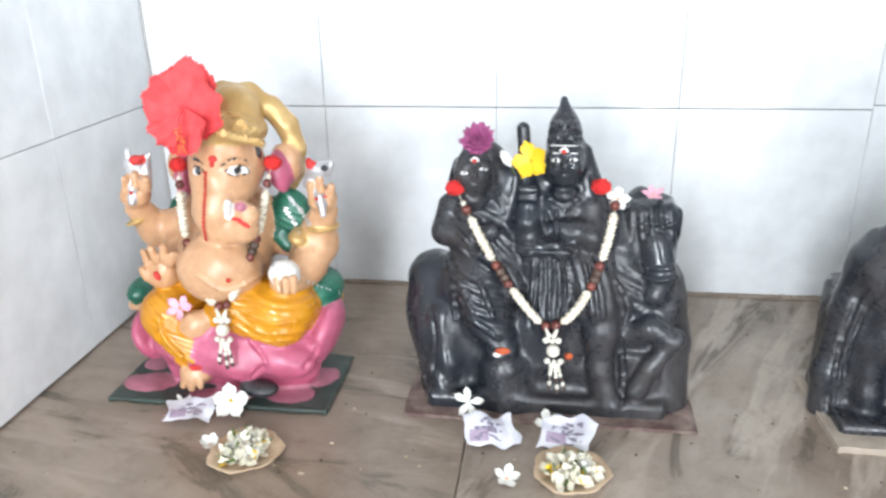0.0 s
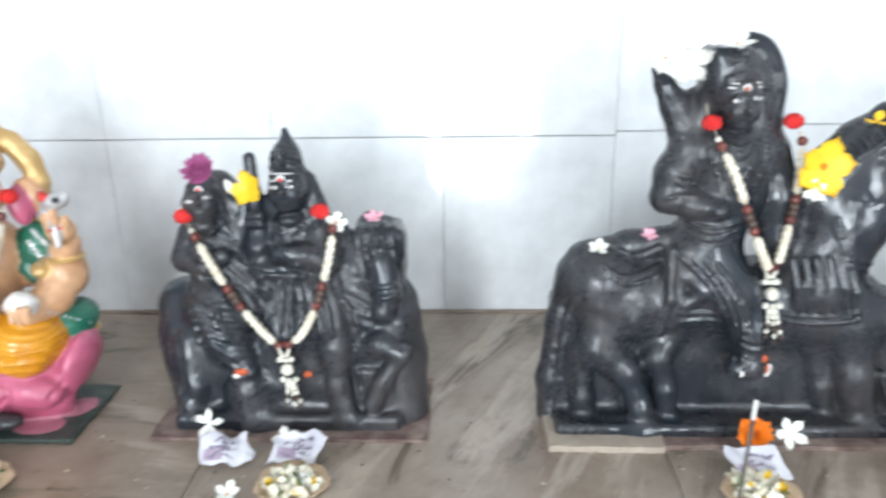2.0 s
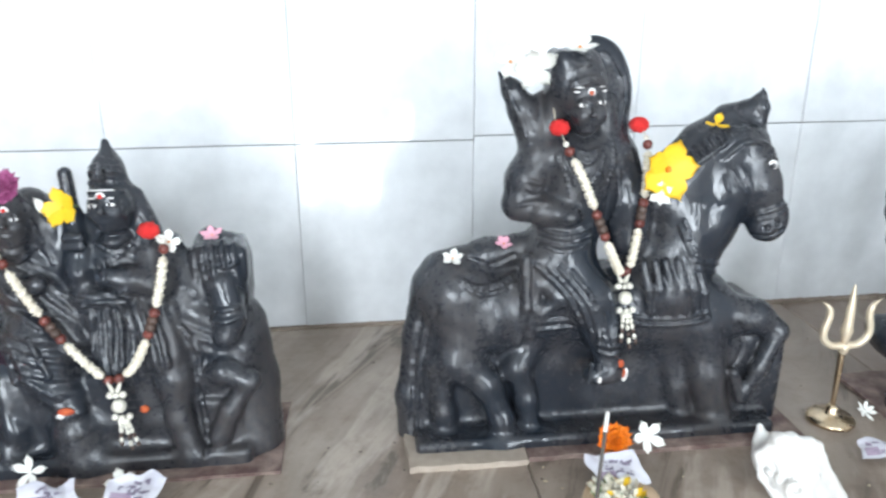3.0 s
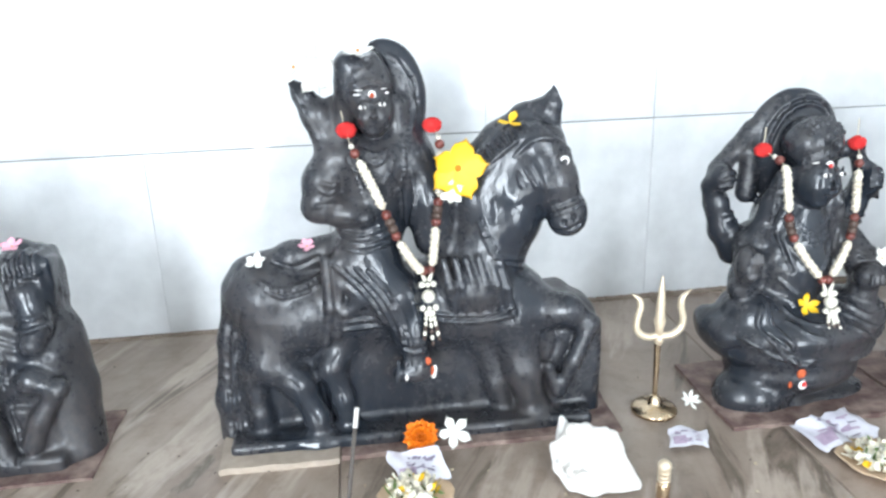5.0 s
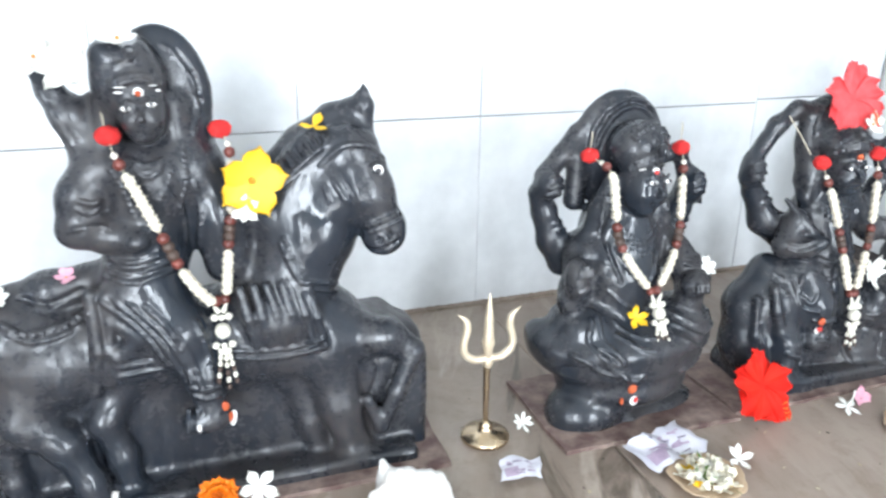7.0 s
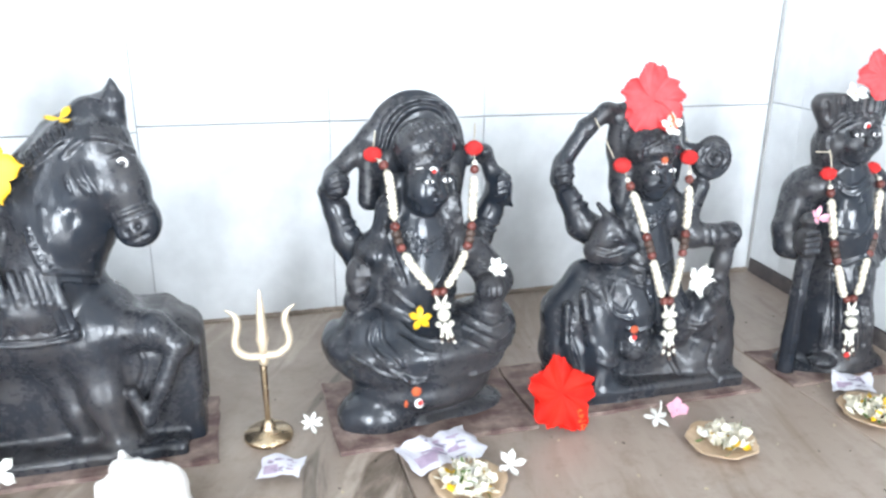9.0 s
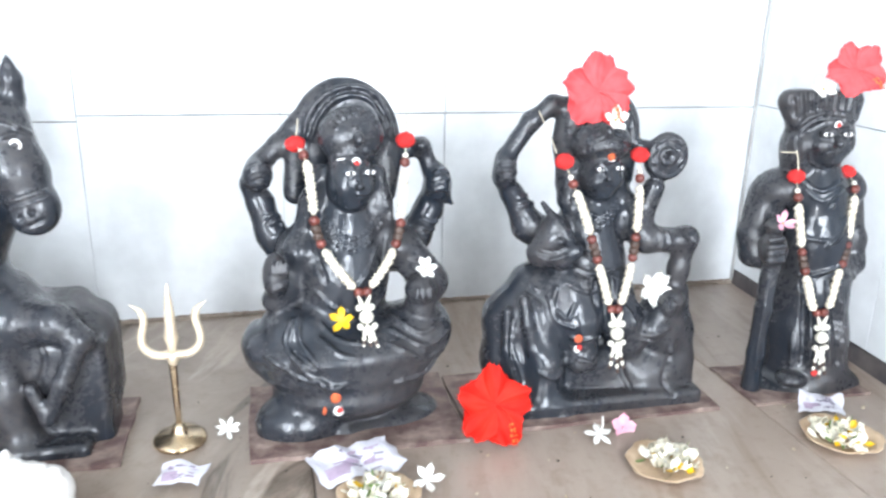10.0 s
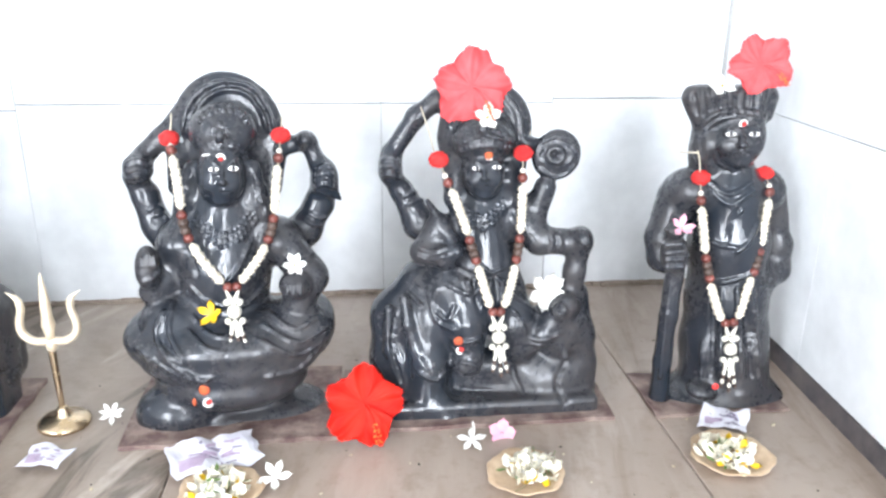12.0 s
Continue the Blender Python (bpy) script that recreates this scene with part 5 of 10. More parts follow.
    s.limb((0.078, -0.036, 0.251), 0.0047, (0.086, -0.044, 0.218), 0.0060, k=0.004)
    s.limb((0.086, -0.044, 0.218), 0.0061, (0.092, -0.042, 0.184), 0.0047, k=0.004)
    s.limb((0.094, -0.036, 0.251), 0.0047, (0.102, -0.044, 0.218), 0.0061, k=0.004)
    s.limb((0.102, -0.044, 0.218), 0.0061, (0.108, -0.042, 0.184), 0.0047, k=0.004)
    s.limb((0.109, -0.036, 0.248), 0.0047, (0.117, -0.044, 0.216), 0.0061, k=0.004)
    s.limb((0.117, -0.044, 0.216), 0.0061, (0.124, -0.042, 0.181), 0.0048, k=0.004)
    s.limb((0.122, -0.036, 0.243), 0.0048, (0.130, -0.044, 0.210), 0.0061, k=0.004)
    s.limb((0.130, -0.044, 0.210), 0.0061, (0.137, -0.042, 0.175), 0.0048, k=0.004)
    s.trace([(0.031, -0.070, 0.195), (0.064, -0.070, 0.190), (0.104, -0.070, 0.190), (0.131, -0.070, 0.195)], (0.15, 0.89, -0.43), 0.0029)
    s.trace([(0.034, -0.070, 0.186), (0.064, -0.070, 0.181), (0.104, -0.070, 0.181), (0.135, -0.070, 0.185)], (0.15, 0.89, -0.44), 0.0029)
    s.limb((-0.099, -0.028, 0.259), 0.0072, (-0.098, -0.034, 0.197), 0.0072, k=0.004)
    s.limb((-0.098, -0.034, 0.197), 0.0073, (-0.108, -0.028, 0.146), 0.0066, k=0.004)
    s.limb((-0.085, -0.028, 0.257), 0.0052, (-0.085, -0.034, 0.195), 0.0052, k=0.004)
    s.limb((-0.085, -0.034, 0.195), 0.0053, (-0.092, -0.028, 0.156), 0.0053, k=0.004)
    s.trace([(-0.080, -0.070, 0.203), (-0.052, -0.070, 0.205), (-0.017, -0.070, 0.204)], (-0.03, 0.91, -0.42), 0.0028)
    s.trace([(-0.081, -0.070, 0.193), (-0.053, -0.070, 0.195), (-0.018, -0.070, 0.194)], (-0.03, 0.90, -0.43), 0.0028)
    s.trace([(-0.082, -0.070, 0.183), (-0.054, -0.070, 0.185), (-0.018, -0.070, 0.184)], (-0.03, 0.90, -0.44), 0.0028)
    s.limb((-0.076, -0.030, 0.225), 0.0093, (-0.055, -0.036, 0.208), 0.0106, k=0.006)
    s.limb((-0.055, -0.036, 0.208), 0.0106, (-0.080, -0.034, 0.188), 0.0080, k=0.006)
    s.trace([(-0.181, -0.070, 0.256), (-0.156, -0.070, 0.242), (-0.125, -0.070, 0.247), (-0.097, -0.070, 0.263)], (-0.11, 0.92, -0.38), 0.0027)
    s.trace([(-0.176, -0.070, 0.247), (-0.154, -0.070, 0.233), (-0.124, -0.070, 0.237), (-0.098, -0.070, 0.251)], (-0.11, 0.91, -0.39), 0.0023)
    s.studs([(-0.171, -0.070, 0.249), (-0.153, -0.070, 0.238), (-0.124, -0.070, 0.242), (-0.099, -0.070, 0.256)], (-0.11, 0.92, -0.38), 11, 0.0022)
    s.trace([(-0.158, -0.070, 0.280), (-0.132, -0.070, 0.270), (-0.101, -0.070, 0.282)], (-0.12, 0.93, -0.36), 0.0031, cut=True)
    s.limb((-0.030, 0.012, 0.366), 0.0438, (-0.038, 0.012, 0.296), 0.0398, k=0.016)
    s.limb((-0.038, 0.012, 0.296), 0.0407, (-0.049, 0.008, 0.248), 0.0448, k=0.016)
    s.limb((-0.052, 0.012, 0.380), 0.0302, (0.000, 0.014, 0.377), 0.0328, k=0.012)
    s.limb((-0.049, -0.004, 0.249), 0.0420, (-0.015, -0.026, 0.203), 0.0312, k=0.012)
    s.limb((-0.015, -0.026, 0.203), 0.0312, (0.002, -0.038, 0.158), 0.0217, k=0.012)
    s.limb((0.002, -0.038, 0.158), 0.0219, (0.010, -0.046, 0.116), 0.0164, k=0.012)
    s.limb((-0.080, 0.012, 0.382), 0.0248, (-0.097, 0.006, 0.354), 0.0235, k=0.01)
    s.limb((-0.097, 0.006, 0.354), 0.0235, (-0.104, 0.004, 0.323), 0.0209, k=0.01)
    s.limb((-0.104, 0.000, 0.322), 0.0184, (-0.076, -0.012, 0.317), 0.0170, k=0.01)
    s.limb((-0.076, -0.012, 0.317), 0.0170, (-0.050, -0.026, 0.315), 0.0117, k=0.01)
    s.ball((-0.047, -0.030, 0.314), (0.0142, 0.0140, 0.0106), k=0.005)
    s.limb((0.022, 0.014, 0.376), 0.0268, (0.037, 0.008, 0.321), 0.0281, k=0.014)
    s.limb((0.037, 0.008, 0.321), 0.0286, (0.041, 0.004, 0.271), 0.0258, k=0.014)
    s.trace([(-0.087, -0.070, 0.270), (-0.053, -0.070, 0.230), (-0.028, -0.070, 0.185)], (-0.03, 0.92, -0.40), 0.0025)
    s.trace([(-0.074, -0.070, 0.267), (-0.040, -0.070, 0.223), (-0.018, -0.070, 0.175)], (-0.01, 0.91, -0.40), 0.0025)
    s.trace([(-0.061, -0.070, 0.263), (-0.027, -0.070, 0.216), (-0.008, -0.070, 0.165)], (0.00, 0.91, -0.41), 0.0025)
    s.trace([(-0.047, -0.070, 0.259), (-0.013, -0.070, 0.209), (0.001, -0.070, 0.155)], (0.02, 0.91, -0.42), 0.0025)
    s.trace([(-0.081, -0.070, 0.293), (-0.052, -0.070, 0.283), (-0.015, -0.070, 0.293)], (-0.03, 0.94, -0.34), 0.0022)
    s.trace([(-0.080, -0.070, 0.304), (-0.052, -0.070, 0.293), (-0.014, -0.070, 0.304)], (-0.03, 0.94, -0.33), 0.0021)
    s.trace([(-0.079, -0.070, 0.314), (-0.051, -0.070, 0.304), (-0.013, -0.070, 0.314)], (-0.03, 0.95, -0.32), 0.0021)
    s.trace([(-0.025, -0.070, 0.227), (-0.012, -0.070, 0.190), (-0.009, -0.070, 0.154)], (0.02, 0.90, -0.44), 0.0021)
    s.trace([(0.001, -0.070, 0.235), (0.010, -0.070, 0.195), (0.011, -0.070, 0.159)], (0.04, 0.90, -0.43), 0.0021)
    s.trace([(-0.046, -0.070, 0.407), (-0.029, -0.070, 0.400), (-0.012, -0.070, 0.406)], (-0.00, 0.98, -0.22), 0.0018)
    s.trace([(-0.044, -0.070, 0.401), (-0.030, -0.070, 0.394), (-0.014, -0.070, 0.401)], (-0.00, 0.97, -0.22), 0.0018)
    s.trace([(-0.042, -0.070, 0.396), (-0.030, -0.070, 0.388), (-0.017, -0.070, 0.395)], (-0.00, 0.97, -0.23), 0.0018)
    s.studs([(-0.062, -0.070, 0.399), (-0.056, -0.070, 0.384), (-0.051, -0.070, 0.367), (-0.046, -0.070, 0.349)], (-0.03, 0.97, -0.25), 9, 0.0023)
    s.studs([(-0.054, -0.070, 0.397), (-0.048, -0.070, 0.380), (-0.043, -0.070, 0.364)], (-0.02, 0.97, -0.24), 8, 0.0023)
    s.studs([(0.003, -0.070, 0.419), (0.006, -0.070, 0.398), (0.004, -0.070, 0.377), (-0.005, -0.070, 0.355)], (0.04, 0.97, -0.24), 11, 0.0025)
    s.studs([(-0.007, -0.070, 0.396), (-0.012, -0.070, 0.378), (-0.021, -0.070, 0.365)], (0.02, 0.97, -0.24), 8, 0.0020)
    s.trace([(-0.015, -0.070, 0.378), (-0.002, -0.070, 0.352), (-0.001, -0.070, 0.320)], (0.03, 0.96, -0.27), 0.0020)
    s.trace([(0.011, -0.070, 0.383), (0.015, -0.070, 0.351), (0.009, -0.070, 0.312)], (0.05, 0.96, -0.27), 0.0020)
    s.trace([(-0.107, -0.070, 0.341), (-0.089, -0.070, 0.344), (-0.072, -0.070, 0.343)], (-0.07, 0.96, -0.28), 0.0021)
    s.trace([(-0.093, -0.070, 0.370), (-0.081, -0.070, 0.366), (-0.074, -0.070, 0.370)], (-0.06, 0.97, -0.25), 0.0021)
    s.trace([(-0.095, -0.070, 0.362), (-0.085, -0.070, 0.356), (-0.075, -0.070, 0.362)], (-0.07, 0.96, -0.26), 0.0019)
    s.ball((0.003, -0.048, 0.106), (0.0276, 0.0180, 0.0156), k=0.006)
    s.limb((-0.016, -0.058, 0.125), 0.0037, (-0.019, -0.060, 0.099), 0.0034, k=0.002)
    s.limb((-0.006, -0.058, 0.124), 0.0037, (-0.008, -0.060, 0.099), 0.0034, k=0.002)
    s.limb((0.005, -0.058, 0.123), 0.0037, (0.002, -0.060, 0.100), 0.0034, k=0.002)
    s.limb((0.015, -0.058, 0.122), 0.0037, (0.012, -0.060, 0.100), 0.0034, k=0.002)
    s.trace([(-0.011, -0.080, 0.155), (0.005, -0.080, 0.148), (0.022, -0.080, 0.152)], (0.04, 0.88, -0.48), 0.0021)
    s.trace([(-0.012, -0.080, 0.165), (0.004, -0.080, 0.159), (0.021, -0.080, 0.163)], (0.04, 0.88, -0.47), 0.0021)
    s.limb((-0.083, 0.022, 0.405), 0.0235, (-0.098, 0.022, 0.436), 0.0183, k=0.01)
    s.limb((-0.098, 0.022, 0.436), 0.0180, (-0.113, 0.022, 0.461), 0.0116, k=0.01)
    s.limb((-0.113, 0.022, 0.461), 0.0115, (-0.129, 0.022, 0.481), 0.0019, k=0.01)
    s.limb((-0.078, 0.024, 0.429), 0.0130, (-0.076, 0.024, 0.451), 0.0065, k=0.008)
    s.trace([(-0.119, -0.050, 0.485), (-0.105, -0.050, 0.448), (-0.089, -0.050, 0.408)], (-0.09, 0.98, -0.15), 0.0023)
    s.ball((-0.010, 0.032, 0.448), (0.0515, 0.0220, 0.0748), k=0.008)
    s.limb((0.016, 0.030, 0.407), 0.0228, (0.018, 0.026, 0.366), 0.0228, k=0.014)
    s.block((-0.043, 0.012, 0.482), (0.0291, 0.0320, 0.0287), 0.016, k=0.01)
    s.ball((-0.037, 0.006, 0.468), (0.0342, 0.0360, 0.0391), k=0.01)
    s.limb((-0.063, 0.008, 0.453), 0.0102, (-0.064, 0.012, 0.401), 0.0140, k=0.01)
    s.limb((0.001, 0.008, 0.444), 0.0116, (0.003, 0.012, 0.391), 0.0168, k=0.012)
    s.ball((-0.053, 0.010, 0.513), (0.0100, 0.0500, 0.0058), k=0.002, cut=True)
    s.ball((-0.036, 0.010, 0.510), (0.0094, 0.0500, 0.0058), k=0.002, cut=True)
    s.trace([(-0.014, -0.060, 0.518), (0.010, -0.060, 0.498), (0.021, -0.060, 0.459), (0.015, -0.060, 0.424)], (0.06, 0.99, -0.14), 0.0022)
    s.trace([(0.001, -0.060, 0.512), (0.019, -0.060, 0.483), (0.026, -0.060, 0.444)], (0.06, 0.99, -0.11), 0.0022, cut=True)
    s.trace([(-0.053, -0.060, 0.472), (-0.029, -0.060, 0.478), (-0.005, -0.060, 0.472)], (-0.00, 0.99, -0.12), 0.0020)
    s.trace([(-0.053, -0.060, 0.477), (-0.028, -0.060, 0.483), (-0.004, -0.060, 0.478)], (-0.00, 0.99, -0.11), 0.0015)
    s.studs([(-0.047, -0.060, 0.491), (-0.030, -0.060, 0.497), (-0.012, -0.060, 0.492)], (-0.00, 1.00, -0.10), 8, 0.0020)
    s.trace([(-0.038, -0.060, 0.503), (-0.033, -0.060, 0.508), (-0.027, -0.060, 0.503), (-0.034, -0.060, 0.497), (-0.038, -0.060, 0.503)], (0.00, 1.00, -0.09), 0.0015)
    s.ball((-0.028, -0.004, 0.439), (0.0235, 0.0340, 0.0307), k=0.006)
    s.ball((-0.030, -0.018, 0.418), (0.0093, 0.0140, 0.0052), k=0.006)
    s.ball((-0.038, -0.025, 0.435), (0.0082, 0.0110, 0.0081), k=0.008)
    s.ball((-0.041, -0.037, 0.449), (0.0061, 0.0060, 0.0038), k=0.004, cut=True)
    s.ball((-0.041, -0.031, 0.448), (0.0048, 0.0060, 0.0027), k=0.003)
    s.limb((-0.030, -0.035, 0.452), 0.0011, (-0.040, -0.033, 0.455), 0.0012, k=0.003)
    s.limb((-0.040, -0.033, 0.455), 0.0012, (-0.047, -0.026, 0.451), 0.0008, k=0.003)
    s.dab((-0.041, -0.058, 0.452), (0.0048, 0.0030, 0.0024), (-0.02, 0.99, -0.15), mat=WHITE)
    s.dab((-0.040, -0.062, 0.453), (0.0019, 0.0030, 0.0024), (-0.02, 0.99, -0.15), mat=BLACK)
    s.trace([(-0.046, -0.058, 0.452), (-0.040, -0.058, 0.455), (-0.035, -0.058, 0.452)], (-0.02, 0.99, -0.15), 0.0008)
    s.ball((-0.019, -0.025, 0.434), (0.0083, 0.0110, 0.0081), k=0.008)
    s.ball((-0.017, -0.037, 0.452), (0.0061, 0.0060, 0.0038), k=0.004, cut=True)
    s.ball((-0.017, -0.031, 0.451), (0.0048, 0.0060, 0.0027), k=0.003)
    s.limb((-0.025, -0.035, 0.452), 0.0011, (-0.017, -0.033, 0.458), 0.0012, k=0.003)
    s.limb((-0.017, -0.033, 0.458), 0.0012, (-0.011, -0.026, 0.454), 0.0008, k=0.003)
    s.dab((-0.018, -0.058, 0.455), (0.0048, 0.0030, 0.0024), (0.01, 0.99, -0.15), mat=WHITE)
    s.dab((-0.018, -0.062, 0.456), (0.0019, 0.0030, 0.0024), (0.01, 0.99, -0.15), mat=BLACK)
    s.trace([(-0.023, -0.058, 0.455), (-0.017, -0.058, 0.458), (-0.012, -0.058, 0.455)], (0.01, 0.99, -0.14), 0.0008)
    s.limb((-0.028, -0.034, 0.450), 0.0018, (-0.029, -0.045, 0.439), 0.0032, k=0.004)
    s.ball((-0.029, -0.039, 0.437), (0.0050, 0.0070, 0.0018), k=0.003)
    s.limb((-0.035, -0.029, 0.429), 0.0009, (-0.029, -0.036, 0.430), 0.0016, k=0.002)
    s.limb((-0.029, -0.036, 0.430), 0.0016, (-0.023, -0.029, 0.428), 0.0009, k=0.002)
    s.limb((-0.033, -0.029, 0.426), 0.0011, (-0.025, -0.029, 0.425), 0.0011, k=0.002)
    s.trace([(-0.034, -0.058, 0.432), (-0.024, -0.058, 0.432)], (0.00, 0.98, -0.17), 0.0008, cut=True)
    s.dab((-0.029, -0.058, 0.466), (0.0053, 0.0030, 0.0053), (-0.00, 0.99, -0.13), mat=WHITE)
    s.dab((-0.029, -0.062, 0.466), (0.0031, 0.0030, 0.0031), (-0.00, 0.99, -0.13), mat=SAFFRON)
    s.dab((-0.046, -0.060, 0.467), (0.0047, 0.0030, 0.0013), (-0.02, 0.99, -0.13), mat=WHITE)
    s.dab((-0.013, -0.060, 0.468), (0.0047, 0.0030, 0.0013), (0.02, 0.99, -0.13), mat=WHITE)
    s.dab((-0.044, -0.060, 0.472), (0.0059, 0.0030, 0.0009), (-0.02, 0.99, -0.13), mat=WHITE)
    s.dab((-0.017, -0.060, 0.473), (0.0059, 0.0030, 0.0009), (0.01, 0.99, -0.13), mat=WHITE)
    s.dab((0.029, -0.070, 0.114), (0.0041, 0.0030, 0.0101), (0.06, 0.86, -0.50), mat=WHITE, turn=-8)
    s.dab((0.021, -0.070, 0.130), (0.0054, 0.0030, 0.0060), (0.05, 0.87, -0.49), mat=SAFFRON)
    s.dab((0.026, -0.075, 0.119), (0.0027, 0.0030, 0.0067), (0.06, 0.86, -0.50), mat=SAFFRON, turn=-8)
    s.dab((-0.007, -0.080, 0.114), (0.0027, 0.0030, 0.0046), (0.02, 0.86, -0.51), mat=WHITE)
    return tagged(s.skin("horse_rider_statue", (0.7, 0.9, 0), PAINTS, 0.00010), "large glossy black statue of a horse rider with tall headdress", "statue", "row of statues")


def carve_seated_goddess_statue():
    s = Carving((-0.17, -0.11, 0), (0.19, 0.12, 0.46), 0.0019)
    s.ball((-0.062, -0.030, 0.016), (0.0574, 0.0450, 0.0349), k=0.012)
    s.ball((0.046, -0.005, -0.010), (0.0862, 0.0600, 0.0317), k=0.014)
    s.ball((-0.015, 0.000, -0.018), (0.1155, 0.0660, 0.0270), k=0.012)
    s.limb((-0.096, -0.040, 0.003), 0.0190, (-0.006, -0.050, -0.005), 0.0161, k=0.012)
    s.limb((-0.006, -0.050, -0.005), 0.0161, (0.093, -0.030, -0.019), 0.0146, k=0.012)
    s.ball((0.001, -0.002, 0.109), (0.1315, 0.0850, 0.0350), k=0.012)
    s.ball((0.001, -0.007, 0.085), (0.1171, 0.0780, 0.0428), k=0.012)
    s.ball((0.001, -0.012, 0.052), (0.0969, 0.0700, 0.0384), k=0.012)
    s.ball((-0.110, 0.008, 0.104), (0.0207, 0.0500, 0.0289), k=0.01)
    s.ball((0.113, 0.013, 0.110), (0.0212, 0.0500, 0.0375), k=0.01)
    s.trace([(-0.096, -0.080, 0.130), (-0.061, -0.080, 0.096), (-0.022, -0.080, 0.081)], (-0.23, 0.86, -0.45), 0.0025)
    s.trace([(0.052, -0.080, 0.080), (0.094, -0.080, 0.091), (0.124, -0.080, 0.125)], (-0.08, 0.88, -0.46), 0.0026)
    s.trace([(-0.065, -0.080, 0.130), (-0.040, -0.080, 0.099)], (-0.21, 0.87, -0.45), 0.0026, cut=True)
    s.limb((0.001, 0.030, 0.250), 0.0538, (-0.003, 0.020, 0.192), 0.0567, k=0.016)
    s.limb((-0.003, 0.020, 0.192), 0.0572, (-0.005, 0.015, 0.138), 0.0543, k=0.016)
    s.ball((-0.063, -0.004, 0.133), (0.0450, 0.0500, 0.0329), k=0.012)
    s.ball((0.087, -0.004, 0.123), (0.0475, 0.0500, 0.0321), k=0.012)
    s.limb((-0.052, -0.012, 0.120), 0.0333, (-0.042, -0.028, 0.075), 0.0246, k=0.012)
    s.limb((-0.042, -0.028, 0.075), 0.0246, (-0.036, -0.040, 0.045), 0.0181, k=0.012)
    s.limb((0.084, -0.012, 0.119), 0.0324, (0.035, -0.026, 0.115), 0.0265, k=0.012)
    s.limb((0.035, -0.026, 0.115), 0.0260, (-0.000, -0.030, 0.111), 0.0203, k=0.012)
    s.ball((-0.038, -0.046, 0.028), (0.0246, 0.0220, 0.0149), k=0.008)
    s.limb((-0.044, -0.062, 0.045), 0.0050, (-0.048, -0.066, 0.030), 0.0042, k=0.003)
    s.limb((-0.034, -0.062, 0.044), 0.0050, (-0.036, -0.066, 0.029), 0.0043, k=0.003)
    s.limb((-0.024, -0.062, 0.044), 0.0050, (-0.024, -0.066, 0.029), 0.0043, k=0.003)
    s.trace([(-0.056, -0.090, 0.181), (-0.069, -0.090, 0.150), (-0.057, -0.090, 0.112), (-0.033, -0.090, 0.090)], (-0.23, 0.87, -0.44), 0.0026)
    s.trace([(-0.045, -0.090, 0.192), (-0.053, -0.090, 0.149), (-0.038, -0.090, 0.108)], (-0.23, 0.88, -0.41), 0.0024)
    s.trace([(0.059, -0.090, 0.175), (0.090, -0.090, 0.149), (0.126, -0.090, 0.167)], (-0.08, 0.90, -0.42), 0.0025)
    s.trace([(0.053, -0.090, 0.156), (0.093, -0.090, 0.131), (0.129, -0.090, 0.149)], (-0.08, 0.90, -0.43), 0.0026)
    s.trace([(0.047, -0.090, 0.137), (0.089, -0.090, 0.114), (0.123, -0.090, 0.130)], (-0.08, 0.89, -0.45), 0.0025)
    s.limb((-0.009, -0.040, 0.116), 0.0043, (-0.016, -0.036, 0.070), 0.0035, k=0.004)
    s.limb((0.003, -0.040, 0.115), 0.0043, (-0.002, -0.036, 0.070), 0.0036, k=0.004)
    s.limb((0.015, -0.040, 0.115), 0.0043, (0.012, -0.036, 0.069), 0.0036, k=0.004)
    s.limb((0.029, -0.040, 0.114), 0.0043, (0.029, -0.036, 0.068), 0.0036, k=0.004)
    s.trace([(-0.025, -0.090, 0.170), (-0.008, -0.090, 0.146), (0.017, -0.090, 0.139)], (-0.19, 0.89, -0.41), 0.0023)
    s.trace([(-0.032, -0.090, 0.152), (-0.015, -0.090, 0.129), (0.006, -0.090, 0.121)], (-0.19, 0.88, -0.43), 0.0023)
    s.trace([(-0.039, -0.090, 0.090), (-0.025, -0.090, 0.083), (-0.009, -0.090, 0.089)], (-0.20, 0.86, -0.47), 0.0022)
    s.trace([(0.079, -0.090, 0.180), (0.105, -0.090, 0.170), (0.126, -0.090, 0.181)], (-0.07, 0.91, -0.40), 0.0022)
    s.ball((0.008, 0.060, 0.353), (0.0709, 0.0240, 0.0820), k=0.006)
    s.limb((-0.056, 0.053, 0.349), 0.0129, (-0.057, 0.053, 0.290), 0.0143, k=0.012)
    s.limb((0.070, 0.058, 0.347), 0.0117, (0.057, 0.053, 0.288), 0.0160, k=0.012)
    s.trace([(-0.026, -0.020, 0.372), (-0.018, -0.020, 0.392), (-0.000, -0.020, 0.413), (0.025, -0.020, 0.422), (0.049, -0.020, 0.415), (0.064, -0.020, 0.392), (0.069, -0.020, 0.372)], (-0.15, 0.98, -0.12), 0.0035)
    s.trace([(-0.034, -0.020, 0.372), (-0.027, -0.020, 0.397), (-0.007, -0.020, 0.421), (0.026, -0.020, 0.431), (0.056, -0.020, 0.422), (0.073, -0.020, 0.392), (0.077, -0.020, 0.371)], (-0.15, 0.98, -0.11), 0.0028)
    s.trace([(-0.030, -0.020, 0.372), (-0.022, -0.020, 0.395), (-0.003, -0.020, 0.417), (0.025, -0.020, 0.427), (0.052, -0.020, 0.418), (0.069, -0.020, 0.392), (0.073, -0.020, 0.372)], (-0.15, 0.98, -0.12), 0.0024, cut=True)
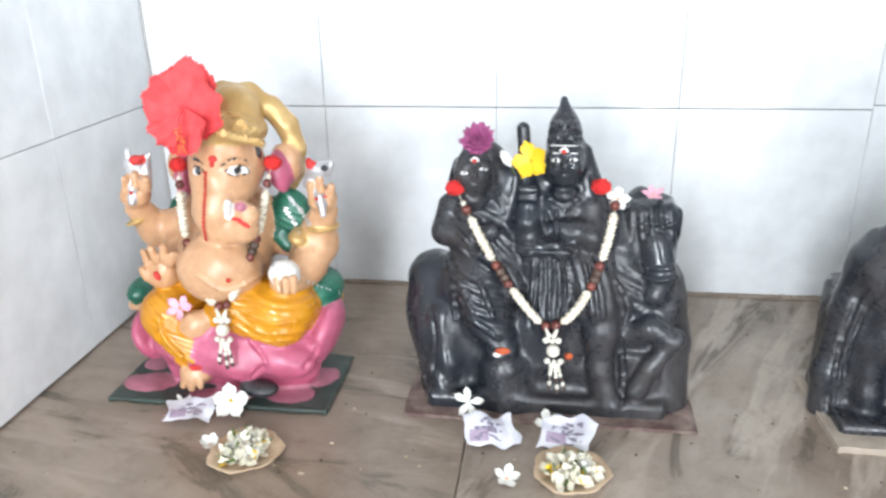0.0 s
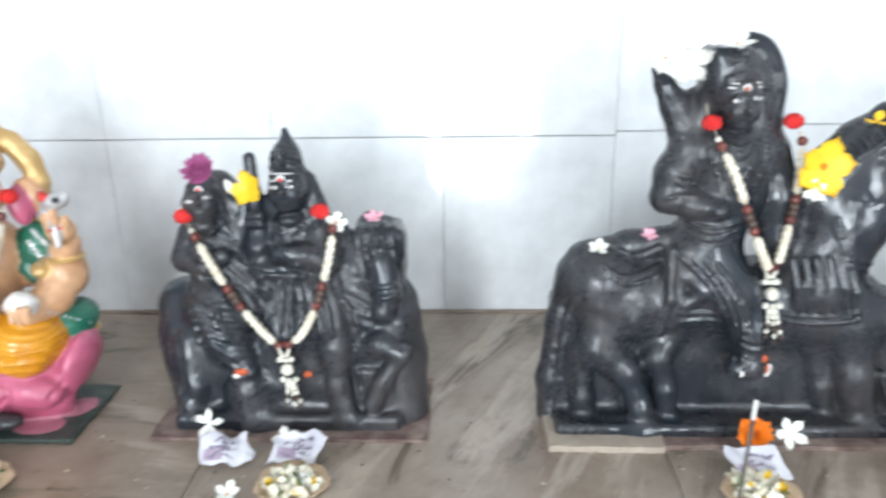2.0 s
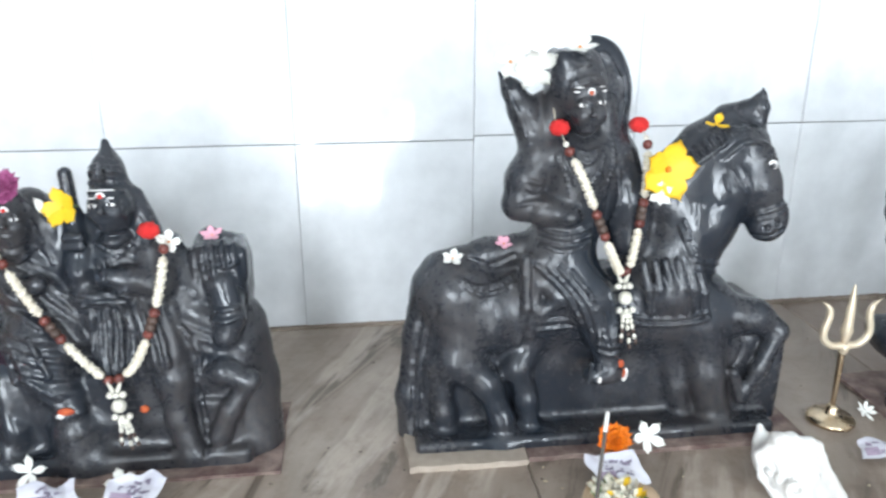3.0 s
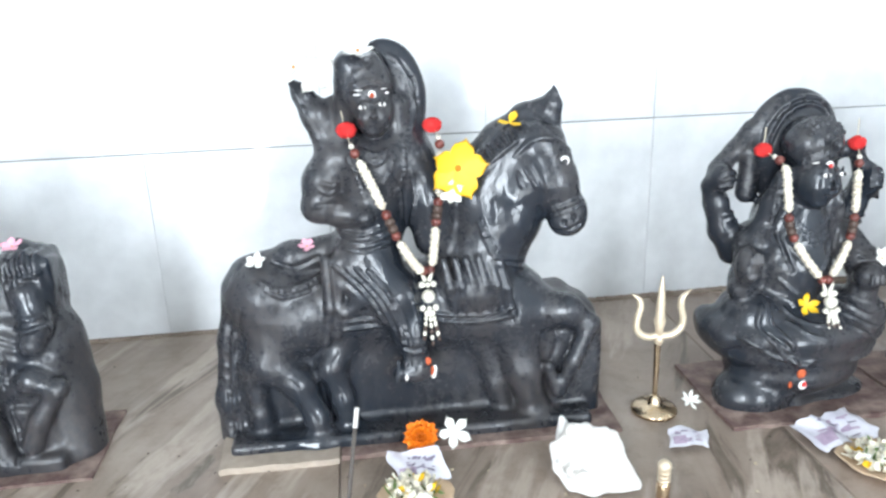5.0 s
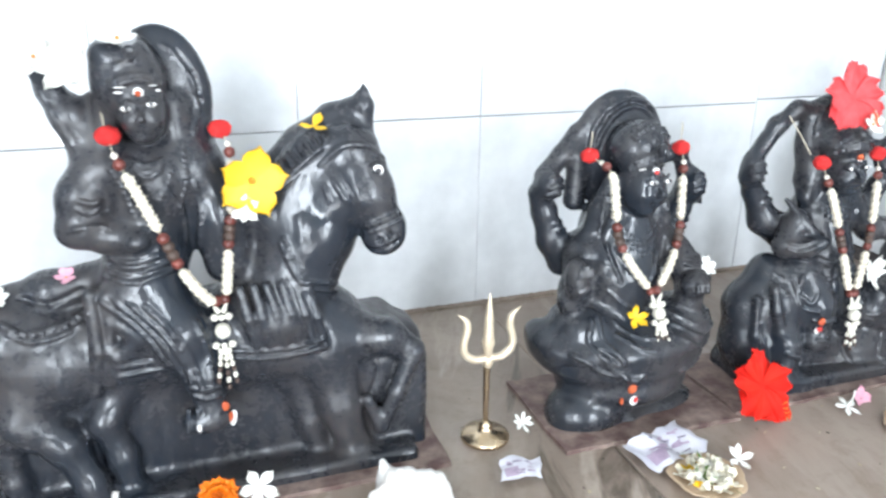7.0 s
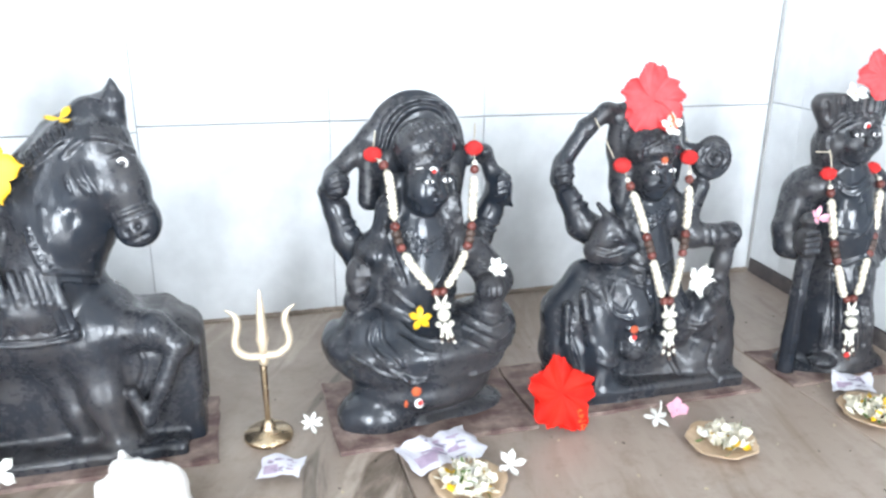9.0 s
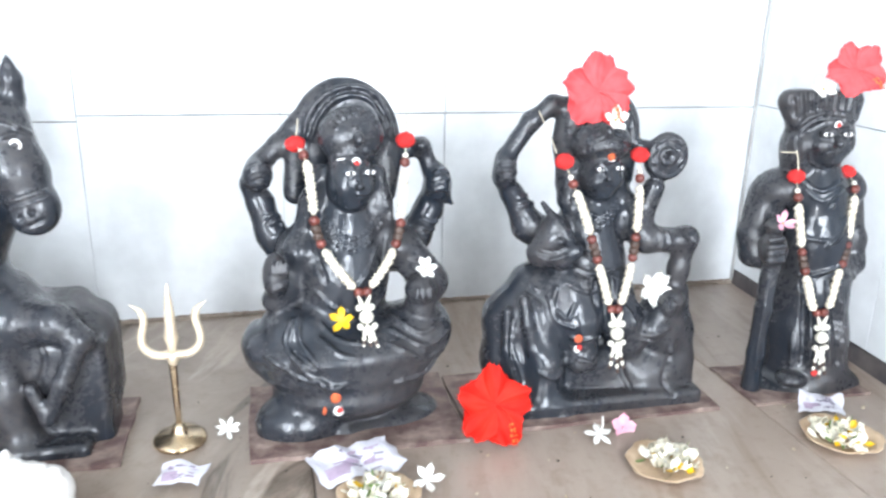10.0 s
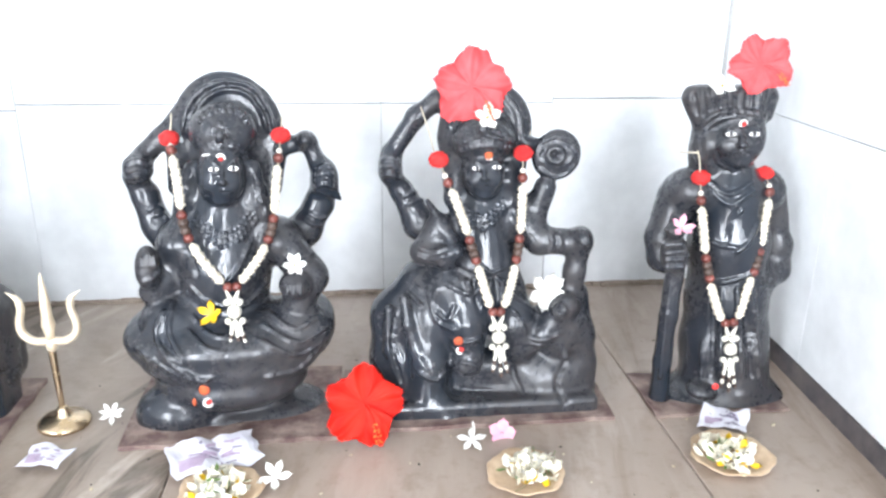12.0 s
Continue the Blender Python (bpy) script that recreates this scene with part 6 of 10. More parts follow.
    s.ball((0.010, 0.012, 0.367), (0.0412, 0.0340, 0.0354), k=0.014)
    s.studs([(-0.003, -0.060, 0.395), (-0.002, -0.060, 0.392)], (-0.19, 0.97, -0.16), 2, 0.0035)
    s.studs([(0.002, -0.060, 0.401), (0.003, -0.060, 0.397)], (-0.18, 0.97, -0.15), 2, 0.0035)
    s.studs([(0.008, -0.060, 0.406), (0.009, -0.060, 0.401)], (-0.18, 0.97, -0.15), 2, 0.0035)
    s.studs([(0.016, -0.060, 0.409), (0.016, -0.060, 0.403)], (-0.17, 0.97, -0.15), 2, 0.0035)
    s.studs([(0.024, -0.060, 0.410), (0.024, -0.060, 0.404)], (-0.16, 0.98, -0.15), 2, 0.0035)
    s.studs([(0.033, -0.060, 0.409), (0.032, -0.060, 0.403)], (-0.15, 0.98, -0.15), 2, 0.0035)
    s.studs([(0.040, -0.060, 0.406), (0.039, -0.060, 0.401)], (-0.15, 0.98, -0.15), 2, 0.0035)
    s.studs([(0.046, -0.060, 0.401), (0.044, -0.060, 0.397)], (-0.14, 0.98, -0.15), 2, 0.0035)
    s.studs([(0.050, -0.060, 0.395), (0.048, -0.060, 0.391)], (-0.13, 0.98, -0.16), 2, 0.0035)
    s.trace([(-0.014, -0.060, 0.344), (-0.003, -0.060, 0.358), (0.019, -0.060, 0.364), (0.041, -0.060, 0.358), (0.050, -0.060, 0.345)], (-0.17, 0.97, -0.19), 0.0025)
    s.studs([(-0.011, -0.060, 0.349), (0.000, -0.060, 0.362), (0.019, -0.060, 0.369), (0.039, -0.060, 0.362), (0.048, -0.060, 0.350)], (-0.17, 0.97, -0.18), 11, 0.0021)
    s.ball((0.014, -0.036, 0.372), (0.0059, 0.0080, 0.0087), k=0.004)
    s.studs([(0.011, -0.060, 0.385), (0.019, -0.060, 0.390), (0.027, -0.060, 0.385), (0.027, -0.060, 0.372), (0.017, -0.060, 0.366), (0.009, -0.060, 0.372), (0.011, -0.060, 0.385)], (-0.16, 0.97, -0.18), 8, 0.0021)
    s.limb((-0.027, 0.008, 0.322), 0.0131, (-0.037, 0.012, 0.286), 0.0166, k=0.01)
    s.limb((-0.037, 0.012, 0.286), 0.0169, (-0.045, 0.014, 0.248), 0.0183, k=0.01)
    s.limb((0.040, 0.008, 0.321), 0.0133, (0.043, 0.012, 0.284), 0.0167, k=0.01)
    s.limb((0.043, 0.012, 0.284), 0.0170, (0.047, 0.014, 0.246), 0.0184, k=0.01)
    s.trace([(-0.017, -0.060, 0.334), (-0.026, -0.060, 0.305), (-0.033, -0.060, 0.274)], (-0.21, 0.94, -0.25), 0.0018)
    s.trace([(0.053, -0.060, 0.333), (0.056, -0.060, 0.303), (0.060, -0.060, 0.276)], (-0.12, 0.96, -0.26), 0.0018)
    s.trace([(-0.022, -0.060, 0.330), (-0.029, -0.060, 0.305), (-0.035, -0.060, 0.274)], (-0.21, 0.94, -0.25), 0.0018)
    s.trace([(0.057, -0.060, 0.329), (0.059, -0.060, 0.303), (0.062, -0.060, 0.276)], (-0.12, 0.96, -0.26), 0.0018)
    s.trace([(-0.027, -0.060, 0.327), (-0.032, -0.060, 0.305), (-0.037, -0.060, 0.274)], (-0.22, 0.94, -0.25), 0.0018)
    s.trace([(0.061, -0.060, 0.325), (0.063, -0.060, 0.303), (0.064, -0.060, 0.276)], (-0.12, 0.96, -0.26), 0.0018)
    s.limb((0.004, 0.010, 0.293), 0.0239, (0.002, 0.014, 0.266), 0.0281, k=0.012)
    s.ball((0.007, -0.006, 0.318), (0.0288, 0.0340, 0.0381), k=0.006)
    s.ball((0.007, -0.020, 0.291), (0.0115, 0.0140, 0.0065), k=0.006)
    s.ball((-0.001, -0.027, 0.313), (0.0102, 0.0110, 0.0101), k=0.008)
    s.ball((0.004, -0.039, 0.333), (0.0075, 0.0060, 0.0048), k=0.004, cut=True)
    s.ball((0.003, -0.033, 0.331), (0.0058, 0.0060, 0.0033), k=0.003)
    s.limb((0.010, -0.037, 0.335), 0.0014, (0.004, -0.035, 0.340), 0.0015, k=0.003)
    s.limb((0.004, -0.035, 0.340), 0.0015, (-0.005, -0.028, 0.335), 0.0010, k=0.003)
    s.dab((0.008, -0.060, 0.337), (0.0059, 0.0030, 0.0030), (-0.18, 0.96, -0.22), mat=WHITE)
    s.dab((0.009, -0.064, 0.338), (0.0023, 0.0030, 0.0029), (-0.18, 0.96, -0.22), mat=BLACK)
    s.trace([(0.002, -0.060, 0.337), (0.008, -0.060, 0.341), (0.014, -0.060, 0.337)], (-0.18, 0.96, -0.21), 0.0010)
    s.ball((0.022, -0.027, 0.312), (0.0102, 0.0110, 0.0101), k=0.008)
    s.ball((0.027, -0.039, 0.333), (0.0075, 0.0060, 0.0048), k=0.004, cut=True)
    s.ball((0.026, -0.033, 0.332), (0.0059, 0.0060, 0.0033), k=0.003)
    s.limb((0.017, -0.037, 0.335), 0.0014, (0.027, -0.035, 0.341), 0.0015, k=0.003)
    s.limb((0.027, -0.035, 0.341), 0.0015, (0.033, -0.028, 0.335), 0.0010, k=0.003)
    s.dab((0.030, -0.060, 0.338), (0.0060, 0.0030, 0.0030), (-0.15, 0.96, -0.22), mat=WHITE)
    s.dab((0.031, -0.064, 0.339), (0.0023, 0.0030, 0.0029), (-0.15, 0.96, -0.22), mat=BLACK)
    s.trace([(0.024, -0.060, 0.337), (0.030, -0.060, 0.342), (0.036, -0.060, 0.337)], (-0.15, 0.96, -0.21), 0.0010)
    s.limb((0.013, -0.036, 0.332), 0.0022, (0.014, -0.047, 0.319), 0.0039, k=0.004)
    s.ball((0.013, -0.041, 0.316), (0.0061, 0.0070, 0.0022), k=0.003)
    s.limb((0.003, -0.031, 0.305), 0.0011, (0.012, -0.038, 0.307), 0.0020, k=0.002)
    s.limb((0.012, -0.038, 0.307), 0.0020, (0.017, -0.031, 0.304), 0.0011, k=0.002)
    s.limb((0.005, -0.031, 0.301), 0.0014, (0.015, -0.031, 0.301), 0.0014, k=0.002)
    s.trace([(0.009, -0.060, 0.310), (0.022, -0.060, 0.310)], (-0.16, 0.96, -0.25), 0.0010, cut=True)
    s.dab((0.017, -0.060, 0.350), (0.0058, 0.0030, 0.0058), (-0.17, 0.96, -0.20), mat=WHITE)
    s.dab((0.018, -0.064, 0.350), (0.0033, 0.0030, 0.0033), (-0.17, 0.96, -0.20), mat=RED)
    s.dab((0.001, -0.060, 0.354), (0.0057, 0.0030, 0.0011), (-0.18, 0.96, -0.20), mat=WHITE, turn=8)
    s.ball((-0.056, 0.020, 0.228), (0.0274, 0.0400, 0.0267), k=0.012)
    s.ball((0.065, 0.020, 0.229), (0.0292, 0.0400, 0.0271), k=0.012)
    s.limb((-0.070, 0.048, 0.207), 0.0223, (-0.089, 0.050, 0.238), 0.0186, k=0.01)
    s.limb((-0.089, 0.050, 0.238), 0.0184, (-0.100, 0.052, 0.276), 0.0177, k=0.01)
    s.limb((-0.101, 0.052, 0.280), 0.0160, (-0.111, 0.050, 0.305), 0.0145, k=0.008)
    s.ball((-0.102, 0.040, 0.317), (0.0184, 0.0200, 0.0204), k=0.008)
    s.limb((-0.102, 0.053, 0.326), 0.0143, (-0.075, 0.060, 0.351), 0.0122, k=0.008)
    s.limb((-0.075, 0.060, 0.351), 0.0122, (-0.051, 0.066, 0.379), 0.0122, k=0.008)
    s.trace([(-0.097, -0.022, 0.337), (-0.084, -0.022, 0.341), (-0.073, -0.022, 0.336)], (-0.26, 0.94, -0.20), 0.0021)
    s.trace([(-0.098, -0.022, 0.327), (-0.085, -0.022, 0.331), (-0.074, -0.022, 0.327)], (-0.26, 0.94, -0.21), 0.0021)
    s.trace([(-0.099, -0.022, 0.318), (-0.086, -0.022, 0.322), (-0.075, -0.022, 0.317)], (-0.26, 0.94, -0.22), 0.0022)
    s.trace([(-0.079, -0.022, 0.280), (-0.068, -0.022, 0.284), (-0.060, -0.022, 0.280)], (-0.24, 0.93, -0.26), 0.0022)
    s.trace([(-0.076, -0.022, 0.272), (-0.065, -0.022, 0.276), (-0.057, -0.022, 0.270)], (-0.24, 0.93, -0.27), 0.0022)
    s.limb((0.069, 0.048, 0.204), 0.0242, (0.099, 0.058, 0.227), 0.0212, k=0.012)
    s.limb((0.099, 0.058, 0.227), 0.0213, (0.119, 0.062, 0.261), 0.0183, k=0.012)
    s.limb((0.119, 0.062, 0.261), 0.0182, (0.126, 0.058, 0.290), 0.0167, k=0.01)
    s.ball((0.128, 0.050, 0.299), (0.0185, 0.0220, 0.0259), k=0.008)
    s.limb((0.130, 0.048, 0.290), 0.0141, (0.147, 0.048, 0.271), 0.0030, k=0.006)
    s.limb((0.084, 0.063, 0.340), 0.0118, (0.108, 0.060, 0.347), 0.0110, k=0.006)
    s.ball((0.105, 0.054, 0.350), (0.0117, 0.0160, 0.0105), k=0.006)
    s.limb((0.110, 0.058, 0.342), 0.0103, (0.119, 0.056, 0.317), 0.0117, k=0.008)
    s.trace([(0.122, -0.022, 0.327), (0.133, -0.022, 0.332), (0.142, -0.022, 0.327)], (-0.04, 0.98, -0.22), 0.0022)
    s.trace([(0.121, -0.022, 0.320), (0.132, -0.022, 0.325), (0.142, -0.022, 0.319)], (-0.04, 0.97, -0.23), 0.0022)
    s.trace([(0.121, -0.022, 0.313), (0.132, -0.022, 0.317), (0.141, -0.022, 0.311)], (-0.04, 0.97, -0.23), 0.0022)
    s.trace([(0.121, -0.022, 0.306), (0.132, -0.022, 0.309), (0.141, -0.022, 0.304)], (-0.04, 0.97, -0.24), 0.0022)
    s.trace([(0.109, -0.022, 0.273), (0.121, -0.022, 0.266), (0.132, -0.022, 0.267)], (-0.05, 0.96, -0.28), 0.0023)
    s.trace([(0.105, -0.022, 0.265), (0.116, -0.022, 0.257), (0.127, -0.022, 0.258)], (-0.05, 0.95, -0.29), 0.0023)
    s.limb((-0.061, 0.012, 0.216), 0.0230, (-0.076, 0.000, 0.182), 0.0187, k=0.01)
    s.limb((-0.076, 0.000, 0.182), 0.0186, (-0.088, -0.012, 0.172), 0.0165, k=0.01)
    s.ball((-0.087, -0.024, 0.207), (0.0152, 0.0180, 0.0285), k=0.008)
    s.limb((-0.090, -0.040, 0.216), 0.0027, (-0.090, -0.038, 0.227), 0.0024, k=0.002)
    s.limb((-0.085, -0.040, 0.216), 0.0027, (-0.084, -0.038, 0.230), 0.0024, k=0.002)
    s.limb((-0.079, -0.040, 0.216), 0.0027, (-0.079, -0.038, 0.230), 0.0024, k=0.002)
    s.limb((-0.074, -0.040, 0.216), 0.0027, (-0.074, -0.038, 0.227), 0.0024, k=0.002)
    s.trace([(-0.082, -0.070, 0.206), (-0.070, -0.070, 0.211), (-0.061, -0.070, 0.221)], (-0.25, 0.91, -0.34), 0.0021)
    s.limb((0.080, 0.006, 0.218), 0.0246, (0.106, -0.006, 0.183), 0.0232, k=0.01)
    s.limb((0.106, -0.006, 0.183), 0.0233, (0.092, -0.022, 0.160), 0.0204, k=0.01)
    s.ball((0.090, -0.034, 0.183), (0.0198, 0.0200, 0.0189), k=0.006)
    s.limb((0.082, -0.052, 0.189), 0.0032, (0.081, -0.054, 0.178), 0.0028, k=0.002)
    s.limb((0.090, -0.052, 0.189), 0.0032, (0.089, -0.054, 0.178), 0.0028, k=0.002)
    s.limb((0.098, -0.052, 0.189), 0.0032, (0.098, -0.054, 0.178), 0.0028, k=0.002)
    s.trace([(0.085, -0.070, 0.226), (0.103, -0.070, 0.220), (0.120, -0.070, 0.227)], (-0.07, 0.94, -0.34), 0.0022)
    s.trace([(0.083, -0.070, 0.233), (0.101, -0.070, 0.229), (0.117, -0.070, 0.236)], (-0.07, 0.94, -0.33), 0.0022)
    s.studs([(-0.011, -0.080, 0.295), (-0.000, -0.080, 0.275), (0.015, -0.080, 0.265), (0.035, -0.080, 0.274), (0.052, -0.080, 0.298)], (-0.17, 0.94, -0.30), 15, 0.0025)
    s.studs([(-0.014, -0.080, 0.290), (-0.002, -0.080, 0.268), (0.015, -0.080, 0.257), (0.036, -0.080, 0.267), (0.055, -0.080, 0.292)], (-0.17, 0.94, -0.31), 15, 0.0025)
    s.studs([(-0.018, -0.080, 0.285), (-0.004, -0.080, 0.262), (0.014, -0.080, 0.249), (0.038, -0.080, 0.261), (0.059, -0.080, 0.286)], (-0.17, 0.93, -0.31), 15, 0.0025)
    s.trace([(-0.016, -0.080, 0.263), (-0.002, -0.080, 0.228), (0.012, -0.080, 0.207)], (-0.18, 0.92, -0.33), 0.0023)
    s.trace([(0.049, -0.080, 0.262), (0.032, -0.080, 0.227), (0.017, -0.080, 0.207)], (-0.15, 0.93, -0.34), 0.0023)
    s.trace([(-0.030, -0.080, 0.208), (-0.013, -0.080, 0.186), (0.009, -0.080, 0.175)], (-0.19, 0.91, -0.37), 0.0020)
    s.trace([(0.060, -0.080, 0.205), (0.039, -0.080, 0.181), (0.022, -0.080, 0.172)], (-0.14, 0.91, -0.38), 0.0020)
    s.trace([(-0.024, -0.080, 0.270), (-0.022, -0.080, 0.243), (-0.017, -0.080, 0.215)], (-0.21, 0.93, -0.32), 0.0024, cut=True)
    s.trace([(0.059, -0.080, 0.268), (0.053, -0.080, 0.241), (0.044, -0.080, 0.213)], (-0.13, 0.94, -0.32), 0.0025, cut=True)
    s.dab((-0.020, -0.090, 0.072), (0.0068, 0.0030, 0.0075), (-0.19, 0.86, -0.47), mat=SAFFRON)
    s.dab((-0.017, -0.090, 0.054), (0.0069, 0.0030, 0.0069), (-0.19, 0.85, -0.49), mat=WHITE)
    s.dab((-0.015, -0.095, 0.058), (0.0041, 0.0030, 0.0041), (-0.19, 0.85, -0.49), mat=RED)
    s.dab((-0.033, -0.090, 0.056), (0.0027, 0.0030, 0.0055), (-0.20, 0.85, -0.49), mat=SAFFRON)
    return tagged(s.skin("seated_goddess_statue", (1.255, 0.9, 0), PAINTS, 0.0001), "glossy black four-armed seated statue on a lotus base", "statue", "row of statues")


def carve_goddess_on_lion_statue():
    s = Carving((-0.18, -0.1, 0), (0.19, 0.11, 0.46), 0.0019)
    s.block((0.0, 0.0, 0.010), (0.138, 0.064, 0.015), 0.008, k=0.012)
    s.block((0.006, 0.020, 0.028), (0.140, 0.052, 0.050), 0.025, k=0.012)
    s.limb((-0.093, 0.018, 0.165), 0.0302, (-0.124, 0.013, 0.119), 0.0347, k=0.015)
    s.limb((-0.124, 0.013, 0.119), 0.0349, (-0.123, 0.006, 0.063), 0.0379, k=0.015)
    s.limb((-0.123, 0.006, 0.063), 0.0384, (-0.103, -0.006, -0.001), 0.0307, k=0.015)
    s.ball((-0.075, 0.010, 0.118), (0.0609, 0.0500, 0.0627), k=0.014)
    s.limb((-0.119, -0.028, 0.160), 0.0065, (-0.115, -0.036, 0.128), 0.0065, k=0.006)
    s.limb((-0.115, -0.036, 0.128), 0.0065, (-0.106, -0.040, 0.094), 0.0065, k=0.006)
    s.limb((-0.106, -0.040, 0.094), 0.0066, (-0.084, -0.046, 0.063), 0.0073, k=0.006)
    s.limb((-0.138, -0.020, 0.142), 0.0066, (-0.138, -0.026, 0.088), 0.0066, k=0.006)
    s.limb((-0.138, -0.026, 0.088), 0.0066, (-0.117, -0.036, 0.034), 0.0066, k=0.006)
    s.limb((-0.096, -0.010, 0.128), 0.0267, (-0.086, -0.028, 0.070), 0.0253, k=0.012)
    s.limb((-0.086, -0.028, 0.070), 0.0253, (-0.090, -0.036, 0.033), 0.0209, k=0.012)
    s.limb((-0.090, -0.036, 0.033), 0.0209, (-0.065, -0.046, -0.001), 0.0180, k=0.012)
    s.ball((-0.065, -0.052, -0.003), (0.0209, 0.0180, 0.0123), k=0.006)
    s.trace([(-0.134, -0.090, 0.165), (-0.137, -0.090, 0.120), (-0.126, -0.090, 0.073)], (0.04, 0.89, -0.45), 0.0029, cut=True)
    s.trace([(-0.106, -0.090, 0.088), (-0.085, -0.090, 0.077), (-0.071, -0.090, 0.090)], (0.10, 0.87, -0.48), 0.0023)
    s.studs([(-0.118, -0.080, 0.211), (-0.115, -0.080, 0.207)], (0.07, 0.93, -0.36), 2, 0.0030)
    s.studs([(-0.112, -0.080, 0.204), (-0.109, -0.080, 0.201)], (0.08, 0.93, -0.37), 2, 0.0030)
    s.studs([(-0.106, -0.080, 0.198), (-0.103, -0.080, 0.194)], (0.08, 0.92, -0.38), 2, 0.0030)
    s.studs([(-0.118, -0.080, 0.191), (-0.115, -0.080, 0.188)], (0.07, 0.92, -0.38), 2, 0.0030)
    s.studs([(-0.112, -0.080, 0.185), (-0.109, -0.080, 0.181)], (0.08, 0.92, -0.39), 2, 0.0030)
    s.studs([(-0.106, -0.080, 0.178), (-0.103, -0.080, 0.174)], (0.08, 0.92, -0.39), 2, 0.0031)
    s.limb((0.110, -0.004, 0.150), 0.0197, (0.116, -0.006, 0.092), 0.0243, k=0.014)
    s.limb((0.116, -0.006, 0.092), 0.0247, (0.115, -0.008, 0.006), 0.0278, k=0.014)
    s.ball((0.088, -0.012, 0.105), (0.0366, 0.0340, 0.0487), k=0.012)
    s.ball((0.074, -0.006, 0.034), (0.0611, 0.0440, 0.0403), k=0.014)
    s.limb((0.092, -0.030, 0.145), 0.0178, (0.063, -0.034, 0.108), 0.0148, k=0.008)
    s.limb((0.063, -0.034, 0.108), 0.0149, (0.045, -0.032, 0.091), 0.0112, k=0.008)
    s.trace([(0.007, -0.090, 0.159), (0.022, -0.090, 0.136), (0.048, -0.090, 0.126), (0.072, -0.090, 0.135)], (0.24, 0.87, -0.43), 0.0030)
    s.trace([(0.010, -0.090, 0.149), (0.026, -0.090, 0.127), (0.050, -0.090, 0.116)], (0.22, 0.88, -0.43), 0.0023)
    s.ball((0.080, -0.046, 0.141), (0.0088, 0.0080, 0.0098), k=0.004)
    s.dab((0.067, -0.090, 0.161), (0.0028, 0.0030, 0.0035), (0.26, 0.88, -0.40), mat=BLACK)
    s.trace([(0.058, -0.090, 0.166), (0.066, -0.090, 0.174), (0.077, -0.090, 0.164)], (0.26, 0.88, -0.39), 0.0019)
    s.limb((0.088, -0.040, 0.097), 0.0045, (0.093, -0.042, 0.077), 0.0060, k=0.004)
    s.limb((0.037, -0.024, 0.054), 0.0107, (0.085, -0.030, 0.012), 0.0122, k=0.01)
    s.limb((0.085, -0.030, 0.012), 0.0124, (0.110, -0.028, 0.005), 0.0116, k=0.01)
    s.trace([(0.016, -0.090, 0.117), (0.013, -0.090, 0.082), (0.027, -0.090, 0.049)], (0.20, 0.86, -0.47), 0.0032, cut=True)
    s.trace([(0.079, -0.090, 0.095), (0.070, -0.090, 0.063), (0.083, -0.090, 0.036)], (0.25, 0.84, -0.48), 0.0027, cut=True)
    s.block((-0.010, -0.010, 0.040), (0.0401, 0.0160, 0.0270), 0.006, k=0.006)
    s.trace([(-0.062, -0.090, 0.132), (-0.060, -0.090, 0.062)], (0.12, 0.86, -0.49), 0.0026, cut=True)
    s.trace([(-0.060, -0.090, 0.062), (0.012, -0.090, 0.056)], (0.20, 0.85, -0.49), 0.0023, cut=True)
    s.limb((-0.017, 0.018, 0.253), 0.0414, (-0.011, 0.012, 0.196), 0.0428, k=0.014)
    s.limb((-0.011, 0.012, 0.196), 0.0434, (-0.007, 0.006, 0.142), 0.0434, k=0.014)
    s.limb((-0.054, -0.004, 0.164), 0.0401, (-0.040, -0.026, 0.125), 0.0297, k=0.012)
    s.limb((-0.040, -0.026, 0.125), 0.0295, (-0.033, -0.036, 0.088), 0.0192, k=0.012)
    s.ball((-0.038, -0.038, 0.073), (0.0208, 0.0200, 0.0183), k=0.006)
    s.limb((0.007, -0.002, 0.153), 0.0391, (0.025, -0.014, 0.117), 0.0300, k=0.012)
    s.limb((0.025, -0.014, 0.117), 0.0301, (0.033, -0.020, 0.086), 0.0226, k=0.012)
    s.limb((-0.039, -0.038, 0.185), 0.0043, (-0.028, -0.042, 0.115), 0.0043, k=0.004)
    s.limb((-0.025, -0.038, 0.184), 0.0043, (-0.016, -0.042, 0.115), 0.0043, k=0.004)
    s.limb((-0.010, -0.038, 0.184), 0.0043, (-0.004, -0.042, 0.114), 0.0043, k=0.004)
    s.limb((0.005, -0.038, 0.183), 0.0043, (0.009, -0.042, 0.114), 0.0043, k=0.004)
    s.trace([(-0.085, -0.090, 0.203), (-0.088, -0.090, 0.178), (-0.071, -0.090, 0.158), (-0.062, -0.090, 0.177)], (0.12, 0.90, -0.41), 0.0026)
    s.trace([(-0.093, -0.090, 0.193), (-0.085, -0.090, 0.159), (-0.062, -0.090, 0.143)], (0.10, 0.91, -0.41), 0.0025)
    s.trace([(-0.076, -0.090, 0.206), (-0.046, -0.090, 0.191), (-0.019, -0.090, 0.201)], (0.15, 0.91, -0.38), 0.0023)
    s.trace([(-0.065, -0.090, 0.132), (-0.048, -0.090, 0.127), (-0.030, -0.090, 0.132)], (0.14, 0.89, -0.44), 0.0024)
    s.trace([(-0.054, -0.090, 0.101), (-0.036, -0.090, 0.094), (-0.029, -0.090, 0.084)], (0.15, 0.87, -0.47), 0.0023)
